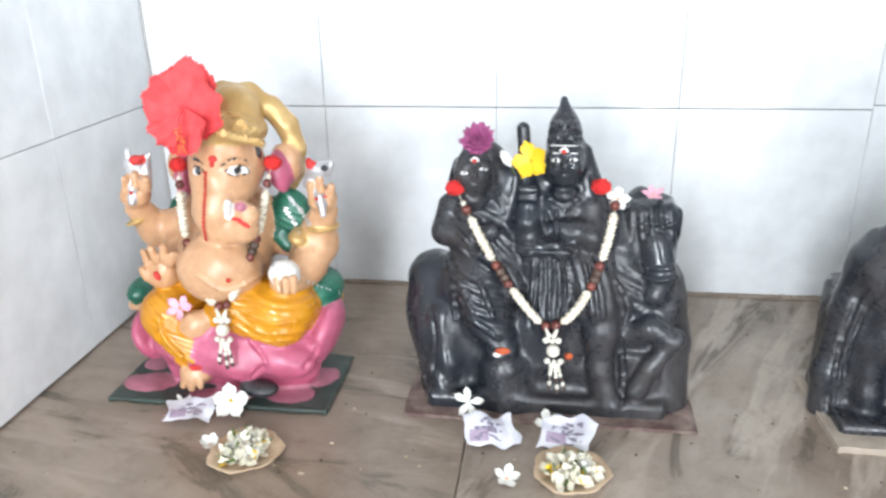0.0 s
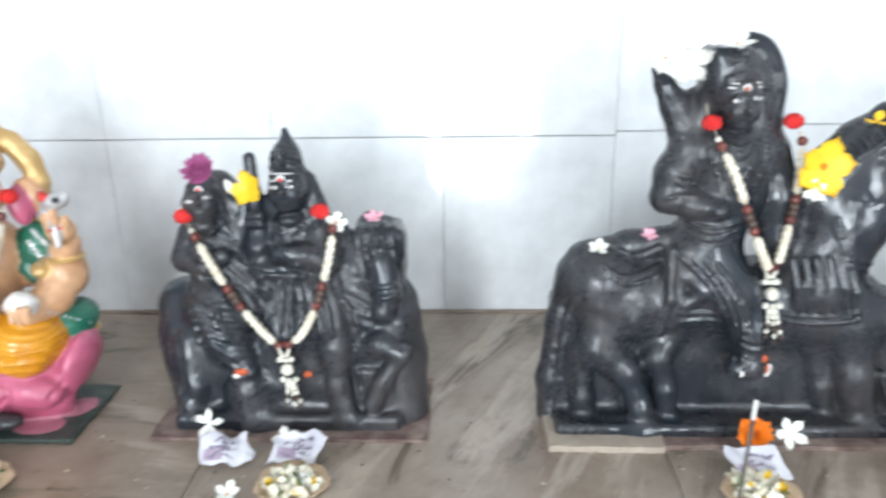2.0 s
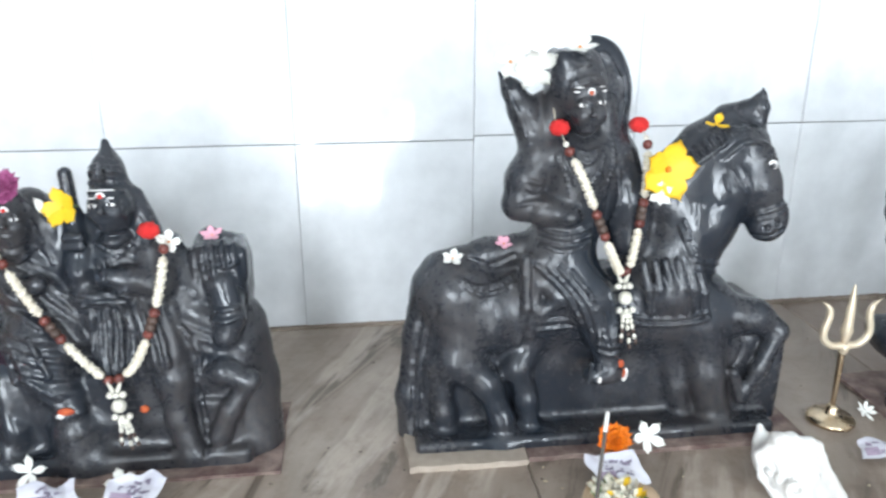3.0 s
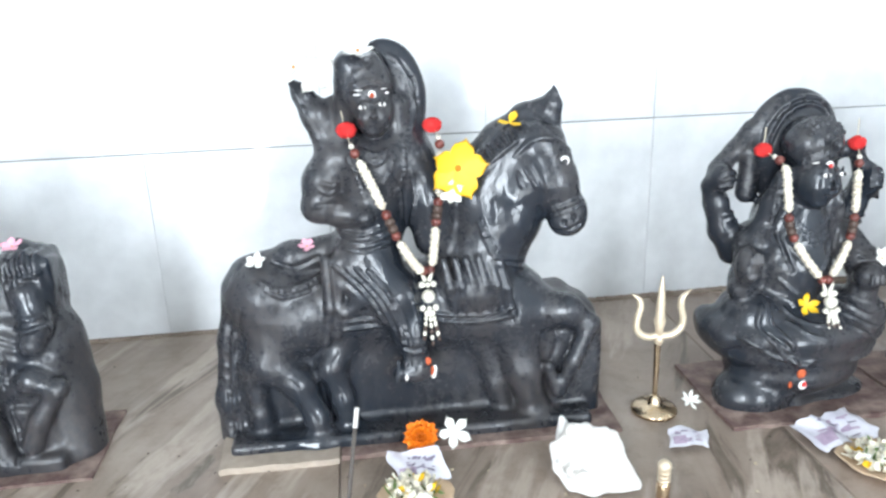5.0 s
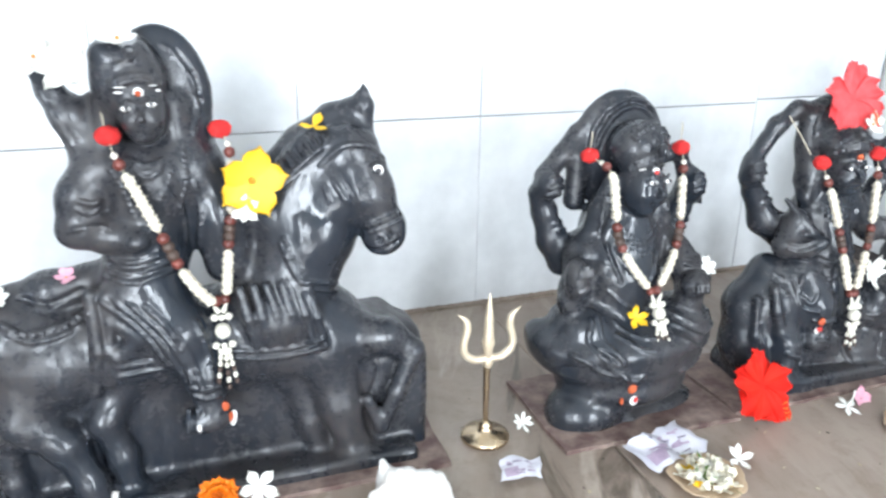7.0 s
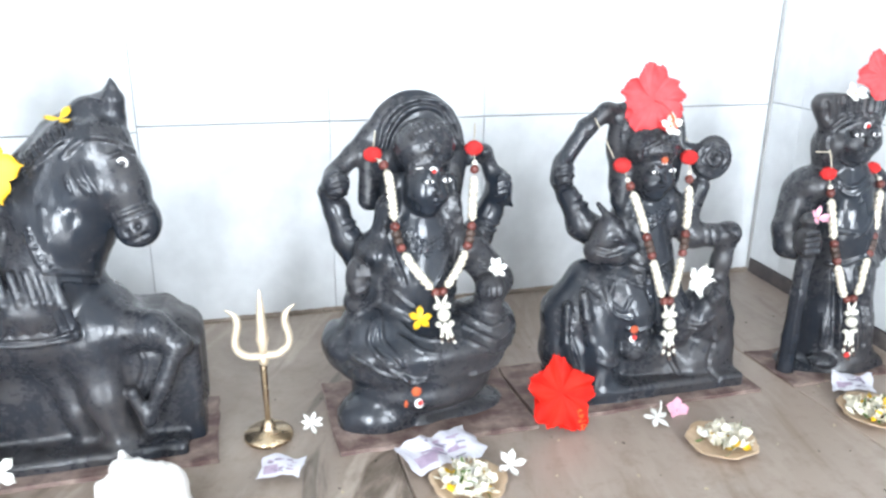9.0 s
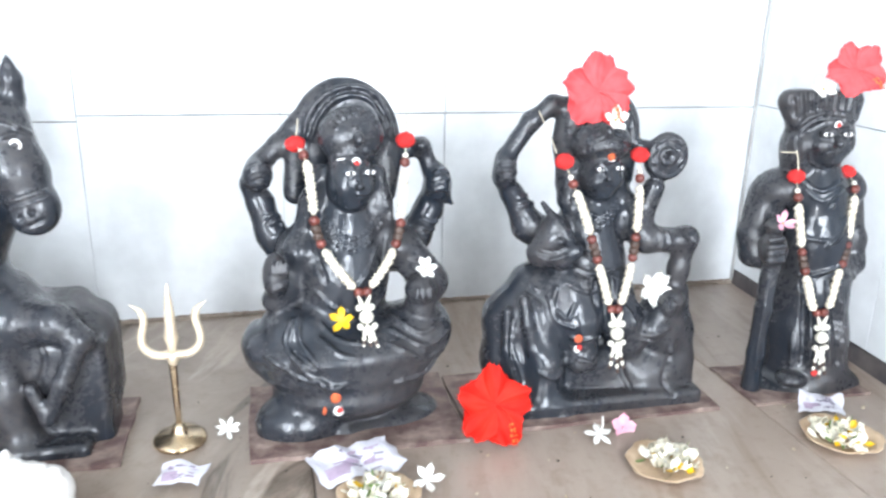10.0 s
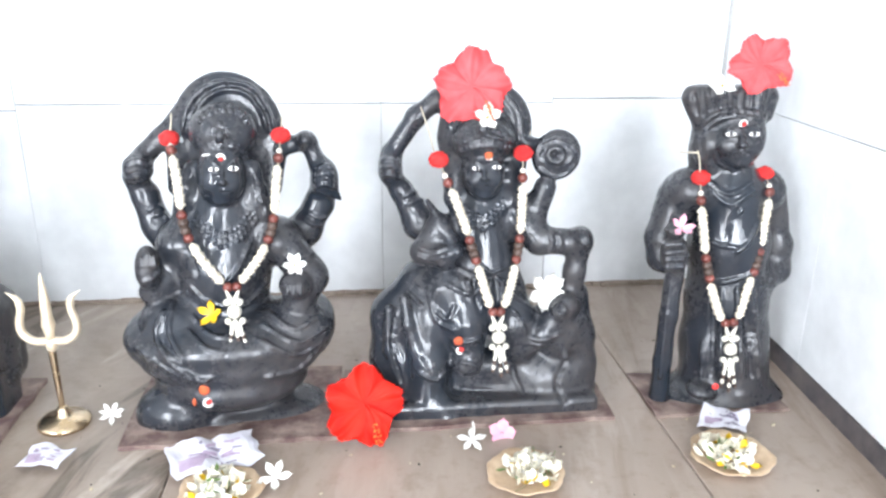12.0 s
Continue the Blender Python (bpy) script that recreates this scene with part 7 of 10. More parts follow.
    s.trace([(0.005, -0.080, 0.189), (0.027, -0.080, 0.169), (0.045, -0.080, 0.153)], (0.22, 0.89, -0.39), 0.0022)
    s.trace([(-0.002, -0.080, 0.174), (0.017, -0.080, 0.155), (0.029, -0.080, 0.131)], (0.21, 0.89, -0.40), 0.0023)
    s.ball((-0.012, 0.026, 0.368), (0.0602, 0.0280, 0.0605), k=0.008)
    s.limb((-0.055, 0.020, 0.354), 0.0142, (-0.049, 0.022, 0.302), 0.0171, k=0.012)
    s.limb((0.029, 0.020, 0.353), 0.0144, (0.029, 0.020, 0.309), 0.0130, k=0.012)
    s.trace([(-0.068, -0.060, 0.366), (-0.066, -0.060, 0.398), (-0.050, -0.060, 0.424)], (0.13, 0.98, -0.15), 0.0024)
    s.trace([(0.018, -0.060, 0.368), (0.012, -0.060, 0.401), (-0.005, -0.060, 0.424)], (0.21, 0.97, -0.15), 0.0024)
    s.trace([(-0.060, -0.060, 0.359), (-0.057, -0.060, 0.392), (-0.043, -0.060, 0.415)], (0.14, 0.98, -0.16), 0.0024, cut=True)
    s.trace([(0.009, -0.060, 0.360), (0.003, -0.060, 0.393), (-0.012, -0.060, 0.417)], (0.21, 0.97, -0.16), 0.0024, cut=True)
    s.ball((-0.018, 0.000, 0.361), (0.0392, 0.0380, 0.0288), k=0.008)
    s.studs([(-0.064, -0.080, 0.361), (-0.032, -0.080, 0.373), (0.001, -0.080, 0.365)], (0.17, 0.97, -0.19), 13, 0.0026)
    s.studs([(-0.060, -0.080, 0.369), (-0.033, -0.080, 0.381), (-0.003, -0.080, 0.372)], (0.17, 0.97, -0.18), 11, 0.0026)
    s.studs([(-0.056, -0.080, 0.377), (-0.033, -0.080, 0.390), (-0.007, -0.080, 0.380)], (0.17, 0.97, -0.17), 9, 0.0026)
    s.trace([(-0.065, -0.080, 0.357), (-0.032, -0.080, 0.367), (0.003, -0.080, 0.361)], (0.17, 0.97, -0.19), 0.0018)
    s.trace([(-0.064, -0.080, 0.369), (-0.033, -0.080, 0.379), (0.001, -0.080, 0.371)], (0.17, 0.97, -0.18), 0.0017)
    s.ball((-0.025, -0.036, 0.379), (0.0067, 0.0080, 0.0083), k=0.004)
    s.limb((-0.045, 0.008, 0.320), 0.0114, (-0.050, 0.014, 0.282), 0.0157, k=0.01)
    s.limb((0.015, 0.008, 0.319), 0.0101, (0.021, 0.014, 0.284), 0.0115, k=0.01)
    s.limb((-0.015, 0.008, 0.294), 0.0217, (-0.015, 0.012, 0.270), 0.0260, k=0.012)
    s.ball((-0.018, -0.008, 0.320), (0.0268, 0.0340, 0.0348), k=0.006)
    s.ball((-0.019, -0.022, 0.296), (0.0106, 0.0140, 0.0059), k=0.006)
    s.ball((-0.032, -0.029, 0.315), (0.0094, 0.0110, 0.0092), k=0.008)
    s.ball((-0.032, -0.041, 0.332), (0.0069, 0.0060, 0.0043), k=0.004, cut=True)
    s.ball((-0.031, -0.035, 0.331), (0.0054, 0.0060, 0.0030), k=0.003)
    s.limb((-0.026, -0.039, 0.336), 0.0013, (-0.032, -0.037, 0.339), 0.0014, k=0.003)
    s.limb((-0.032, -0.037, 0.339), 0.0014, (-0.038, -0.030, 0.335), 0.0009, k=0.003)
    s.dab((-0.036, -0.062, 0.337), (0.0055, 0.0030, 0.0027), (0.16, 0.96, -0.22), mat=WHITE)
    s.dab((-0.036, -0.066, 0.338), (0.0021, 0.0030, 0.0027), (0.16, 0.96, -0.22), mat=BLACK)
    s.trace([(-0.042, -0.062, 0.337), (-0.036, -0.062, 0.341), (-0.030, -0.062, 0.337)], (0.16, 0.96, -0.22), 0.0009)
    s.ball((-0.010, -0.029, 0.315), (0.0095, 0.0110, 0.0092), k=0.008)
    s.ball((-0.008, -0.041, 0.333), (0.0070, 0.0060, 0.0044), k=0.004, cut=True)
    s.ball((-0.007, -0.035, 0.331), (0.0055, 0.0060, 0.0030), k=0.003)
    s.limb((-0.020, -0.039, 0.336), 0.0013, (-0.008, -0.037, 0.340), 0.0014, k=0.003)
    s.limb((-0.008, -0.037, 0.340), 0.0014, (0.001, -0.030, 0.335), 0.0009, k=0.003)
    s.dab((-0.012, -0.062, 0.338), (0.0055, 0.0030, 0.0027), (0.19, 0.96, -0.22), mat=WHITE)
    s.dab((-0.013, -0.066, 0.339), (0.0021, 0.0030, 0.0027), (0.19, 0.96, -0.22), mat=BLACK)
    s.trace([(-0.018, -0.062, 0.337), (-0.012, -0.062, 0.341), (-0.006, -0.062, 0.337)], (0.19, 0.96, -0.22), 0.0009)
    s.limb((-0.023, -0.038, 0.333), 0.0021, (-0.024, -0.049, 0.321), 0.0036, k=0.004)
    s.ball((-0.023, -0.043, 0.319), (0.0057, 0.0070, 0.0020), k=0.003)
    s.limb((-0.028, -0.033, 0.308), 0.0010, (-0.022, -0.040, 0.310), 0.0018, k=0.002)
    s.limb((-0.022, -0.040, 0.310), 0.0018, (-0.014, -0.033, 0.308), 0.0010, k=0.002)
    s.limb((-0.026, -0.033, 0.305), 0.0013, (-0.016, -0.033, 0.305), 0.0013, k=0.002)
    s.trace([(-0.032, -0.062, 0.314), (-0.020, -0.062, 0.314)], (0.18, 0.95, -0.25), 0.0010, cut=True)
    s.dab((-0.023, -0.066, 0.353), (0.0052, 0.0030, 0.0052), (0.18, 0.96, -0.20), mat=SAFFRON)
    s.dab((-0.021, -0.060, 0.347), (0.0046, 0.0030, 0.0017), (0.18, 0.96, -0.21), mat=WHITE)
    s.limb((-0.061, 0.038, 0.221), 0.0273, (-0.094, 0.043, 0.240), 0.0212, k=0.01)
    s.limb((-0.094, 0.043, 0.240), 0.0211, (-0.116, 0.046, 0.282), 0.0151, k=0.01)
    s.limb((-0.119, 0.046, 0.286), 0.0141, (-0.131, 0.043, 0.306), 0.0141, k=0.008)
    s.ball((-0.132, 0.038, 0.320), (0.0153, 0.0200, 0.0240), k=0.008)
    s.limb((-0.129, 0.040, 0.337), 0.0123, (-0.099, 0.040, 0.381), 0.0123, k=0.008)
    s.limb((-0.099, 0.040, 0.381), 0.0122, (-0.072, 0.034, 0.403), 0.0122, k=0.008)
    s.limb((-0.072, 0.034, 0.403), 0.0121, (-0.051, 0.030, 0.400), 0.0128, k=0.008)
    s.trace([(-0.146, -0.032, 0.341), (-0.136, -0.032, 0.345), (-0.125, -0.032, 0.340)], (0.05, 0.98, -0.21), 0.0022)
    s.trace([(-0.147, -0.032, 0.331), (-0.136, -0.032, 0.335), (-0.125, -0.032, 0.330)], (0.05, 0.97, -0.22), 0.0022)
    s.trace([(-0.147, -0.032, 0.321), (-0.136, -0.032, 0.325), (-0.125, -0.032, 0.319)], (0.05, 0.97, -0.23), 0.0022)
    s.trace([(-0.118, -0.032, 0.297), (-0.107, -0.032, 0.302), (-0.098, -0.032, 0.299)], (0.08, 0.96, -0.25), 0.0022)
    s.trace([(-0.114, -0.032, 0.287), (-0.102, -0.032, 0.292), (-0.092, -0.032, 0.288)], (0.08, 0.96, -0.26), 0.0022)
    s.limb((-0.086, 0.012, 0.278), 0.0036, (-0.072, -0.004, 0.257), 0.0065, k=0.006)
    s.limb((-0.072, -0.004, 0.257), 0.0065, (-0.056, -0.020, 0.233), 0.0079, k=0.006)
    s.limb((-0.071, 0.004, 0.243), 0.0203, (-0.092, -0.004, 0.215), 0.0160, k=0.008)
    s.limb((-0.092, -0.004, 0.215), 0.0160, (-0.068, -0.022, 0.214), 0.0138, k=0.008)
    s.limb((-0.068, -0.022, 0.214), 0.0136, (-0.053, -0.032, 0.225), 0.0100, k=0.008)
    s.trace([(-0.106, -0.070, 0.234), (-0.090, -0.070, 0.228), (-0.072, -0.070, 0.233)], (0.10, 0.94, -0.34), 0.0022)
    s.trace([(-0.104, -0.070, 0.243), (-0.087, -0.070, 0.238), (-0.071, -0.070, 0.243)], (0.10, 0.94, -0.33), 0.0022)
    s.limb((0.019, 0.008, 0.278), 0.0233, (0.049, 0.004, 0.256), 0.0175, k=0.01)
    s.limb((0.049, 0.004, 0.256), 0.0176, (0.063, -0.004, 0.299), 0.0139, k=0.01)
    s.limb((0.034, 0.012, 0.353), 0.0100, (0.051, 0.000, 0.351), 0.0100, k=0.006)
    s.ball((0.074, -0.006, 0.340), (0.0312, 0.0150, 0.0321), k=0.004)
    s.trace([(0.054, -0.070, 0.379), (0.074, -0.070, 0.371), (0.082, -0.070, 0.354), (0.075, -0.070, 0.335), (0.058, -0.070, 0.328), (0.038, -0.070, 0.337), (0.030, -0.070, 0.354), (0.037, -0.070, 0.371), (0.054, -0.070, 0.379)], (0.26, 0.94, -0.23), 0.0022)
    s.trace([(0.055, -0.070, 0.363), (0.062, -0.070, 0.360), (0.065, -0.070, 0.354), (0.062, -0.070, 0.347), (0.056, -0.070, 0.345), (0.050, -0.070, 0.347), (0.046, -0.070, 0.354), (0.049, -0.070, 0.361), (0.055, -0.070, 0.363)], (0.26, 0.94, -0.21), 0.0021)
    s.ball((0.068, -0.022, 0.344), (0.0042, 0.0080, 0.0043), k=0.002, cut=True)
    s.trace([(0.041, -0.070, 0.362), (0.034, -0.070, 0.354), (0.040, -0.070, 0.343)], (0.24, 0.95, -0.20), 0.0018)
    s.trace([(0.070, -0.070, 0.362), (0.076, -0.070, 0.352), (0.070, -0.070, 0.342)], (0.28, 0.94, -0.20), 0.0019)
    s.limb((0.029, 0.000, 0.254), 0.0204, (0.058, -0.008, 0.229), 0.0182, k=0.01)
    s.limb((0.058, -0.008, 0.229), 0.0183, (0.098, -0.016, 0.228), 0.0169, k=0.01)
    s.ball((0.109, -0.022, 0.234), (0.0152, 0.0200, 0.0165), k=0.006)
    s.limb((0.111, -0.018, 0.227), 0.0146, (0.105, -0.016, 0.187), 0.0132, k=0.01)
    s.limb((0.105, -0.016, 0.187), 0.0133, (0.102, -0.014, 0.146), 0.0148, k=0.01)
    s.trace([(0.081, -0.070, 0.262), (0.088, -0.070, 0.252), (0.096, -0.070, 0.242)], (0.29, 0.91, -0.30), 0.0022)
    s.trace([(0.087, -0.070, 0.264), (0.093, -0.070, 0.252), (0.099, -0.070, 0.242)], (0.29, 0.91, -0.30), 0.0022)
    s.trace([(0.094, -0.070, 0.262), (0.099, -0.070, 0.252), (0.103, -0.070, 0.242)], (0.30, 0.91, -0.30), 0.0022)
    s.trace([(0.063, -0.070, 0.260), (0.068, -0.070, 0.247), (0.066, -0.070, 0.234)], (0.27, 0.91, -0.31), 0.0022)
    s.trace([(0.053, -0.070, 0.260), (0.058, -0.070, 0.247), (0.056, -0.070, 0.234)], (0.26, 0.92, -0.31), 0.0022)
    s.studs([(-0.059, -0.080, 0.302), (-0.045, -0.080, 0.289), (-0.032, -0.080, 0.283), (-0.016, -0.080, 0.290), (-0.006, -0.080, 0.305)], (0.17, 0.94, -0.28), 11, 0.0027)
    s.studs([(-0.061, -0.080, 0.296), (-0.045, -0.080, 0.282), (-0.031, -0.080, 0.276), (-0.016, -0.080, 0.283), (-0.004, -0.080, 0.299)], (0.17, 0.94, -0.29), 11, 0.0027)
    s.studs([(-0.062, -0.080, 0.291), (-0.045, -0.080, 0.275), (-0.031, -0.080, 0.268), (-0.015, -0.080, 0.276), (-0.003, -0.080, 0.294)], (0.17, 0.94, -0.30), 11, 0.0027)
    s.trace([(-0.056, -0.080, 0.252), (-0.031, -0.080, 0.223), (-0.003, -0.080, 0.200)], (0.16, 0.92, -0.34), 0.0020)
    s.trace([(-0.067, -0.080, 0.224), (-0.031, -0.080, 0.210), (0.007, -0.080, 0.223)], (0.16, 0.92, -0.36), 0.0022)
    s.dab((-0.057, -0.090, 0.129), (0.0062, 0.0030, 0.0062), (0.13, 0.89, -0.44), mat=SAFFRON)
    s.dab((-0.054, -0.090, 0.116), (0.0062, 0.0030, 0.0062), (0.13, 0.88, -0.45), mat=WHITE)
    s.dab((-0.054, -0.095, 0.120), (0.0041, 0.0030, 0.0041), (0.13, 0.88, -0.45), mat=RED)
    return tagged(s.skin("goddess_on_lion_statue", (1.6, 0.89, 0), PAINTS, 0.0001), "glossy black four-armed statue seated on an animal with a disc", "statue", "row of statues")


def carve_standing_saint_statue():
    s = Carving((-0.13, -0.08, 0), (0.13, 0.09, 0.46), 0.0019)
    s.ball((0.013, 0.000, -0.005), (0.0953, 0.0560, 0.0216), k=0.012)
    s.ball((0.072, -0.006, -0.002), (0.0356, 0.0440, 0.0216), k=0.008)
    s.limb((0.002, 0.012, 0.280), 0.0462, (0.009, 0.010, 0.217), 0.0492, k=0.016)
    s.limb((0.009, 0.010, 0.217), 0.0502, (0.017, 0.010, 0.143), 0.0517, k=0.016)
    s.limb((0.017, 0.010, 0.143), 0.0530, (0.021, 0.008, 0.075), 0.0561, k=0.016)
    s.limb((0.021, 0.008, 0.075), 0.0572, (0.028, 0.005, 0.005), 0.0636, k=0.016)
    s.ball((-0.051, 0.015, 0.291), (0.0326, 0.0360, 0.0290), k=0.012)
    s.ball((0.050, 0.015, 0.290), (0.0255, 0.0360, 0.0278), k=0.012)
    s.limb((-0.063, 0.022, 0.278), 0.0284, (-0.082, 0.016, 0.225), 0.0217, k=0.01)
    s.limb((-0.082, 0.016, 0.225), 0.0219, (-0.081, 0.012, 0.201), 0.0196, k=0.01)
    s.limb((-0.082, 0.008, 0.200), 0.0189, (-0.072, -0.006, 0.195), 0.0166, k=0.01)
    s.limb((0.065, 0.022, 0.276), 0.0213, (0.084, 0.016, 0.213), 0.0167, k=0.01)
    s.limb((0.084, 0.016, 0.213), 0.0170, (0.084, 0.012, 0.178), 0.0185, k=0.01)
    s.limb((0.083, 0.010, 0.176), 0.0186, (0.052, -0.002, 0.165), 0.0186, k=0.01)
    s.limb((0.052, -0.002, 0.165), 0.0184, (0.021, -0.012, 0.176), 0.0123, k=0.01)
    s.trace([(0.009, -0.058, 0.198), (0.027, -0.058, 0.182), (0.044, -0.058, 0.181)], (0.49, 0.80, -0.34), 0.0027)
    s.ball((-0.083, -0.030, 0.218), (0.0181, 0.0200, 0.0239), k=0.006)
    s.limb((-0.103, -0.047, 0.236), 0.0042, (-0.085, -0.049, 0.238), 0.0042, k=0.002)
    s.limb((-0.102, -0.047, 0.226), 0.0043, (-0.083, -0.049, 0.228), 0.0043, k=0.002)
    s.limb((-0.100, -0.047, 0.217), 0.0043, (-0.082, -0.049, 0.218), 0.0043, k=0.002)
    s.limb((-0.099, -0.047, 0.207), 0.0043, (-0.081, -0.049, 0.208), 0.0043, k=0.002)
    s.ball((-0.085, -0.030, 0.250), (0.0122, 0.0140, 0.0118), k=0.006)
    s.limb((-0.078, -0.026, 0.193), 0.0125, (-0.080, -0.026, 0.129), 0.0117, k=0.004)
    s.limb((-0.080, -0.026, 0.129), 0.0120, (-0.080, -0.024, 0.061), 0.0120, k=0.004)
    s.limb((-0.080, -0.024, 0.061), 0.0123, (-0.077, -0.020, 0.005), 0.0138, k=0.004)
    s.trace([(-0.102, -0.070, 0.195), (-0.102, -0.070, 0.118), (-0.101, -0.070, 0.045)], (0.38, 0.83, -0.41), 0.0019)
    s.limb((-0.004, 0.006, 0.330), 0.0262, (0.000, 0.010, 0.295), 0.0321, k=0.014)
    s.limb((-0.044, 0.004, 0.371), 0.0171, (-0.038, 0.008, 0.334), 0.0186, k=0.01)
    s.limb((-0.038, 0.008, 0.334), 0.0189, (-0.025, 0.010, 0.311), 0.0174, k=0.01)
    s.ball((-0.009, -0.006, 0.363), (0.0356, 0.0340, 0.0396), k=0.006)
    s.ball((-0.008, -0.020, 0.335), (0.0142, 0.0140, 0.0067), k=0.006)
    s.ball((-0.030, -0.027, 0.357), (0.0125, 0.0110, 0.0105), k=0.008)
    s.ball((-0.034, -0.039, 0.373), (0.0092, 0.0060, 0.0049), k=0.004, cut=True)
    s.ball((-0.031, -0.033, 0.372), (0.0072, 0.0060, 0.0034), k=0.003)
    s.limb((-0.024, -0.037, 0.379), 0.0017, (-0.033, -0.035, 0.381), 0.0019, k=0.003)
    s.limb((-0.033, -0.035, 0.381), 0.0019, (-0.039, -0.028, 0.376), 0.0012, k=0.003)
    s.dab((-0.045, -0.060, 0.377), (0.0073, 0.0030, 0.0031), (0.46, 0.87, -0.16), mat=WHITE)
    s.dab((-0.047, -0.064, 0.378), (0.0028, 0.0030, 0.0030), (0.46, 0.87, -0.16), mat=BLACK)
    s.trace([(-0.053, -0.060, 0.377), (-0.046, -0.060, 0.381), (-0.036, -0.060, 0.377)], (0.46, 0.87, -0.16), 0.0013)
    s.ball((0.001, -0.027, 0.357), (0.0126, 0.0110, 0.0105), k=0.008)
    s.ball((-0.003, -0.039, 0.373), (0.0093, 0.0060, 0.0050), k=0.004, cut=True)
    s.ball((-0.000, -0.033, 0.372), (0.0073, 0.0060, 0.0035), k=0.003)
    s.limb((-0.016, -0.037, 0.379), 0.0017, (-0.003, -0.035, 0.381), 0.0019, k=0.003)
    s.limb((-0.003, -0.035, 0.381), 0.0019, (0.012, -0.028, 0.376), 0.0012, k=0.003)
    s.dab((-0.015, -0.060, 0.377), (0.0074, 0.0030, 0.0031), (0.48, 0.86, -0.16), mat=WHITE)
    s.dab((-0.018, -0.064, 0.378), (0.0028, 0.0030, 0.0031), (0.48, 0.86, -0.16), mat=BLACK)
    s.trace([(-0.024, -0.060, 0.376), (-0.016, -0.060, 0.381), (-0.007, -0.060, 0.376)], (0.48, 0.86, -0.16), 0.0013)
    s.limb((-0.019, -0.036, 0.376), 0.0027, (-0.021, -0.047, 0.362), 0.0048, k=0.004)
    s.ball((-0.018, -0.041, 0.359), (0.0076, 0.0070, 0.0023), k=0.003)
    s.limb((-0.022, -0.031, 0.348), 0.0014, (-0.016, -0.038, 0.351), 0.0024, k=0.002)
    s.limb((-0.016, -0.038, 0.351), 0.0024, (-0.003, -0.031, 0.348), 0.0014, k=0.002)
    s.limb((-0.018, -0.031, 0.345), 0.0017, (-0.005, -0.031, 0.344), 0.0017, k=0.002)
    s.trace([(-0.036, -0.060, 0.353), (-0.019, -0.060, 0.353)], (0.48, 0.86, -0.18), 0.0013, cut=True)
    s.dab((-0.031, -0.060, 0.389), (0.0060, 0.0030, 0.0060), (0.47, 0.87, -0.15), mat=WHITE)
    s.dab((-0.033, -0.064, 0.390), (0.0035, 0.0030, 0.0035), (0.47, 0.87, -0.15), mat=RED)
    s.ball((-0.050, 0.004, 0.353), (0.0100, 0.0260, 0.0251), k=0.01)
    s.limb((-0.055, 0.000, 0.387), 0.0141, (-0.065, 0.002, 0.412), 0.0177, k=0.008)
    s.limb((-0.042, -0.006, 0.394), 0.0168, (-0.049, -0.004, 0.416), 0.0203, k=0.008)
    s.limb((-0.022, -0.010, 0.397), 0.0182, (-0.026, -0.008, 0.418), 0.0217, k=0.008)
    s.limb((0.000, -0.010, 0.397), 0.0182, (0.000, -0.008, 0.418), 0.0217, k=0.008)
    s.limb((0.022, -0.002, 0.393), 0.0142, (0.023, 0.000, 0.412), 0.0178, k=0.008)
    s.block((-0.025, 0.000, 0.437), (0.0697, 0.0800, 0.0086), 0.004, k=0.005, cut=True)
    s.ball((-0.030, 0.000, 0.428), (0.0084, 0.0600, 0.0058), k=0.003, cut=True)
    s.trace([(-0.099, -0.080, 0.402), (-0.108, -0.080, 0.431)], (0.42, 0.90, -0.11), 0.0027, cut=True)
    s.trace([(-0.089, -0.080, 0.402), (-0.097, -0.080, 0.431)], (0.43, 0.90, -0.11), 0.0027, cut=True)
    s.trace([(-0.080, -0.080, 0.402), (-0.086, -0.080, 0.431)], (0.44, 0.89, -0.11), 0.0027, cut=True)
    s.trace([(-0.070, -0.080, 0.402), (-0.075, -0.080, 0.431)], (0.45, 0.89, -0.11), 0.0027, cut=True)
    s.trace([(-0.060, -0.080, 0.402), (-0.064, -0.080, 0.431)], (0.46, 0.88, -0.11), 0.0027, cut=True)
    s.trace([(-0.050, -0.080, 0.401), (-0.053, -0.080, 0.431)], (0.47, 0.88, -0.11), 0.0027, cut=True)
    s.trace([(-0.040, -0.080, 0.401), (-0.042, -0.080, 0.431)], (0.48, 0.87, -0.11), 0.0027, cut=True)
    s.trace([(-0.030, -0.080, 0.401), (-0.031, -0.080, 0.431)], (0.49, 0.87, -0.11), 0.0027, cut=True)
    s.trace([(-0.020, -0.080, 0.401), (-0.019, -0.080, 0.431)], (0.49, 0.86, -0.11), 0.0027, cut=True)
    s.trace([(-0.096, -0.080, 0.389), (-0.080, -0.080, 0.403), (-0.055, -0.080, 0.408), (-0.028, -0.080, 0.405), (-0.014, -0.080, 0.400)], (0.46, 0.88, -0.13), 0.0031)
    s.trace([(-0.093, -0.080, 0.382), (-0.077, -0.080, 0.396), (-0.053, -0.080, 0.402), (-0.027, -0.080, 0.399), (-0.015, -0.080, 0.395)], (0.46, 0.87, -0.14), 0.0022)
    s.trace([(-0.075, -0.080, 0.365), (-0.067, -0.080, 0.348), (-0.045, -0.080, 0.338)], (0.45, 0.87, -0.20), 0.0018)
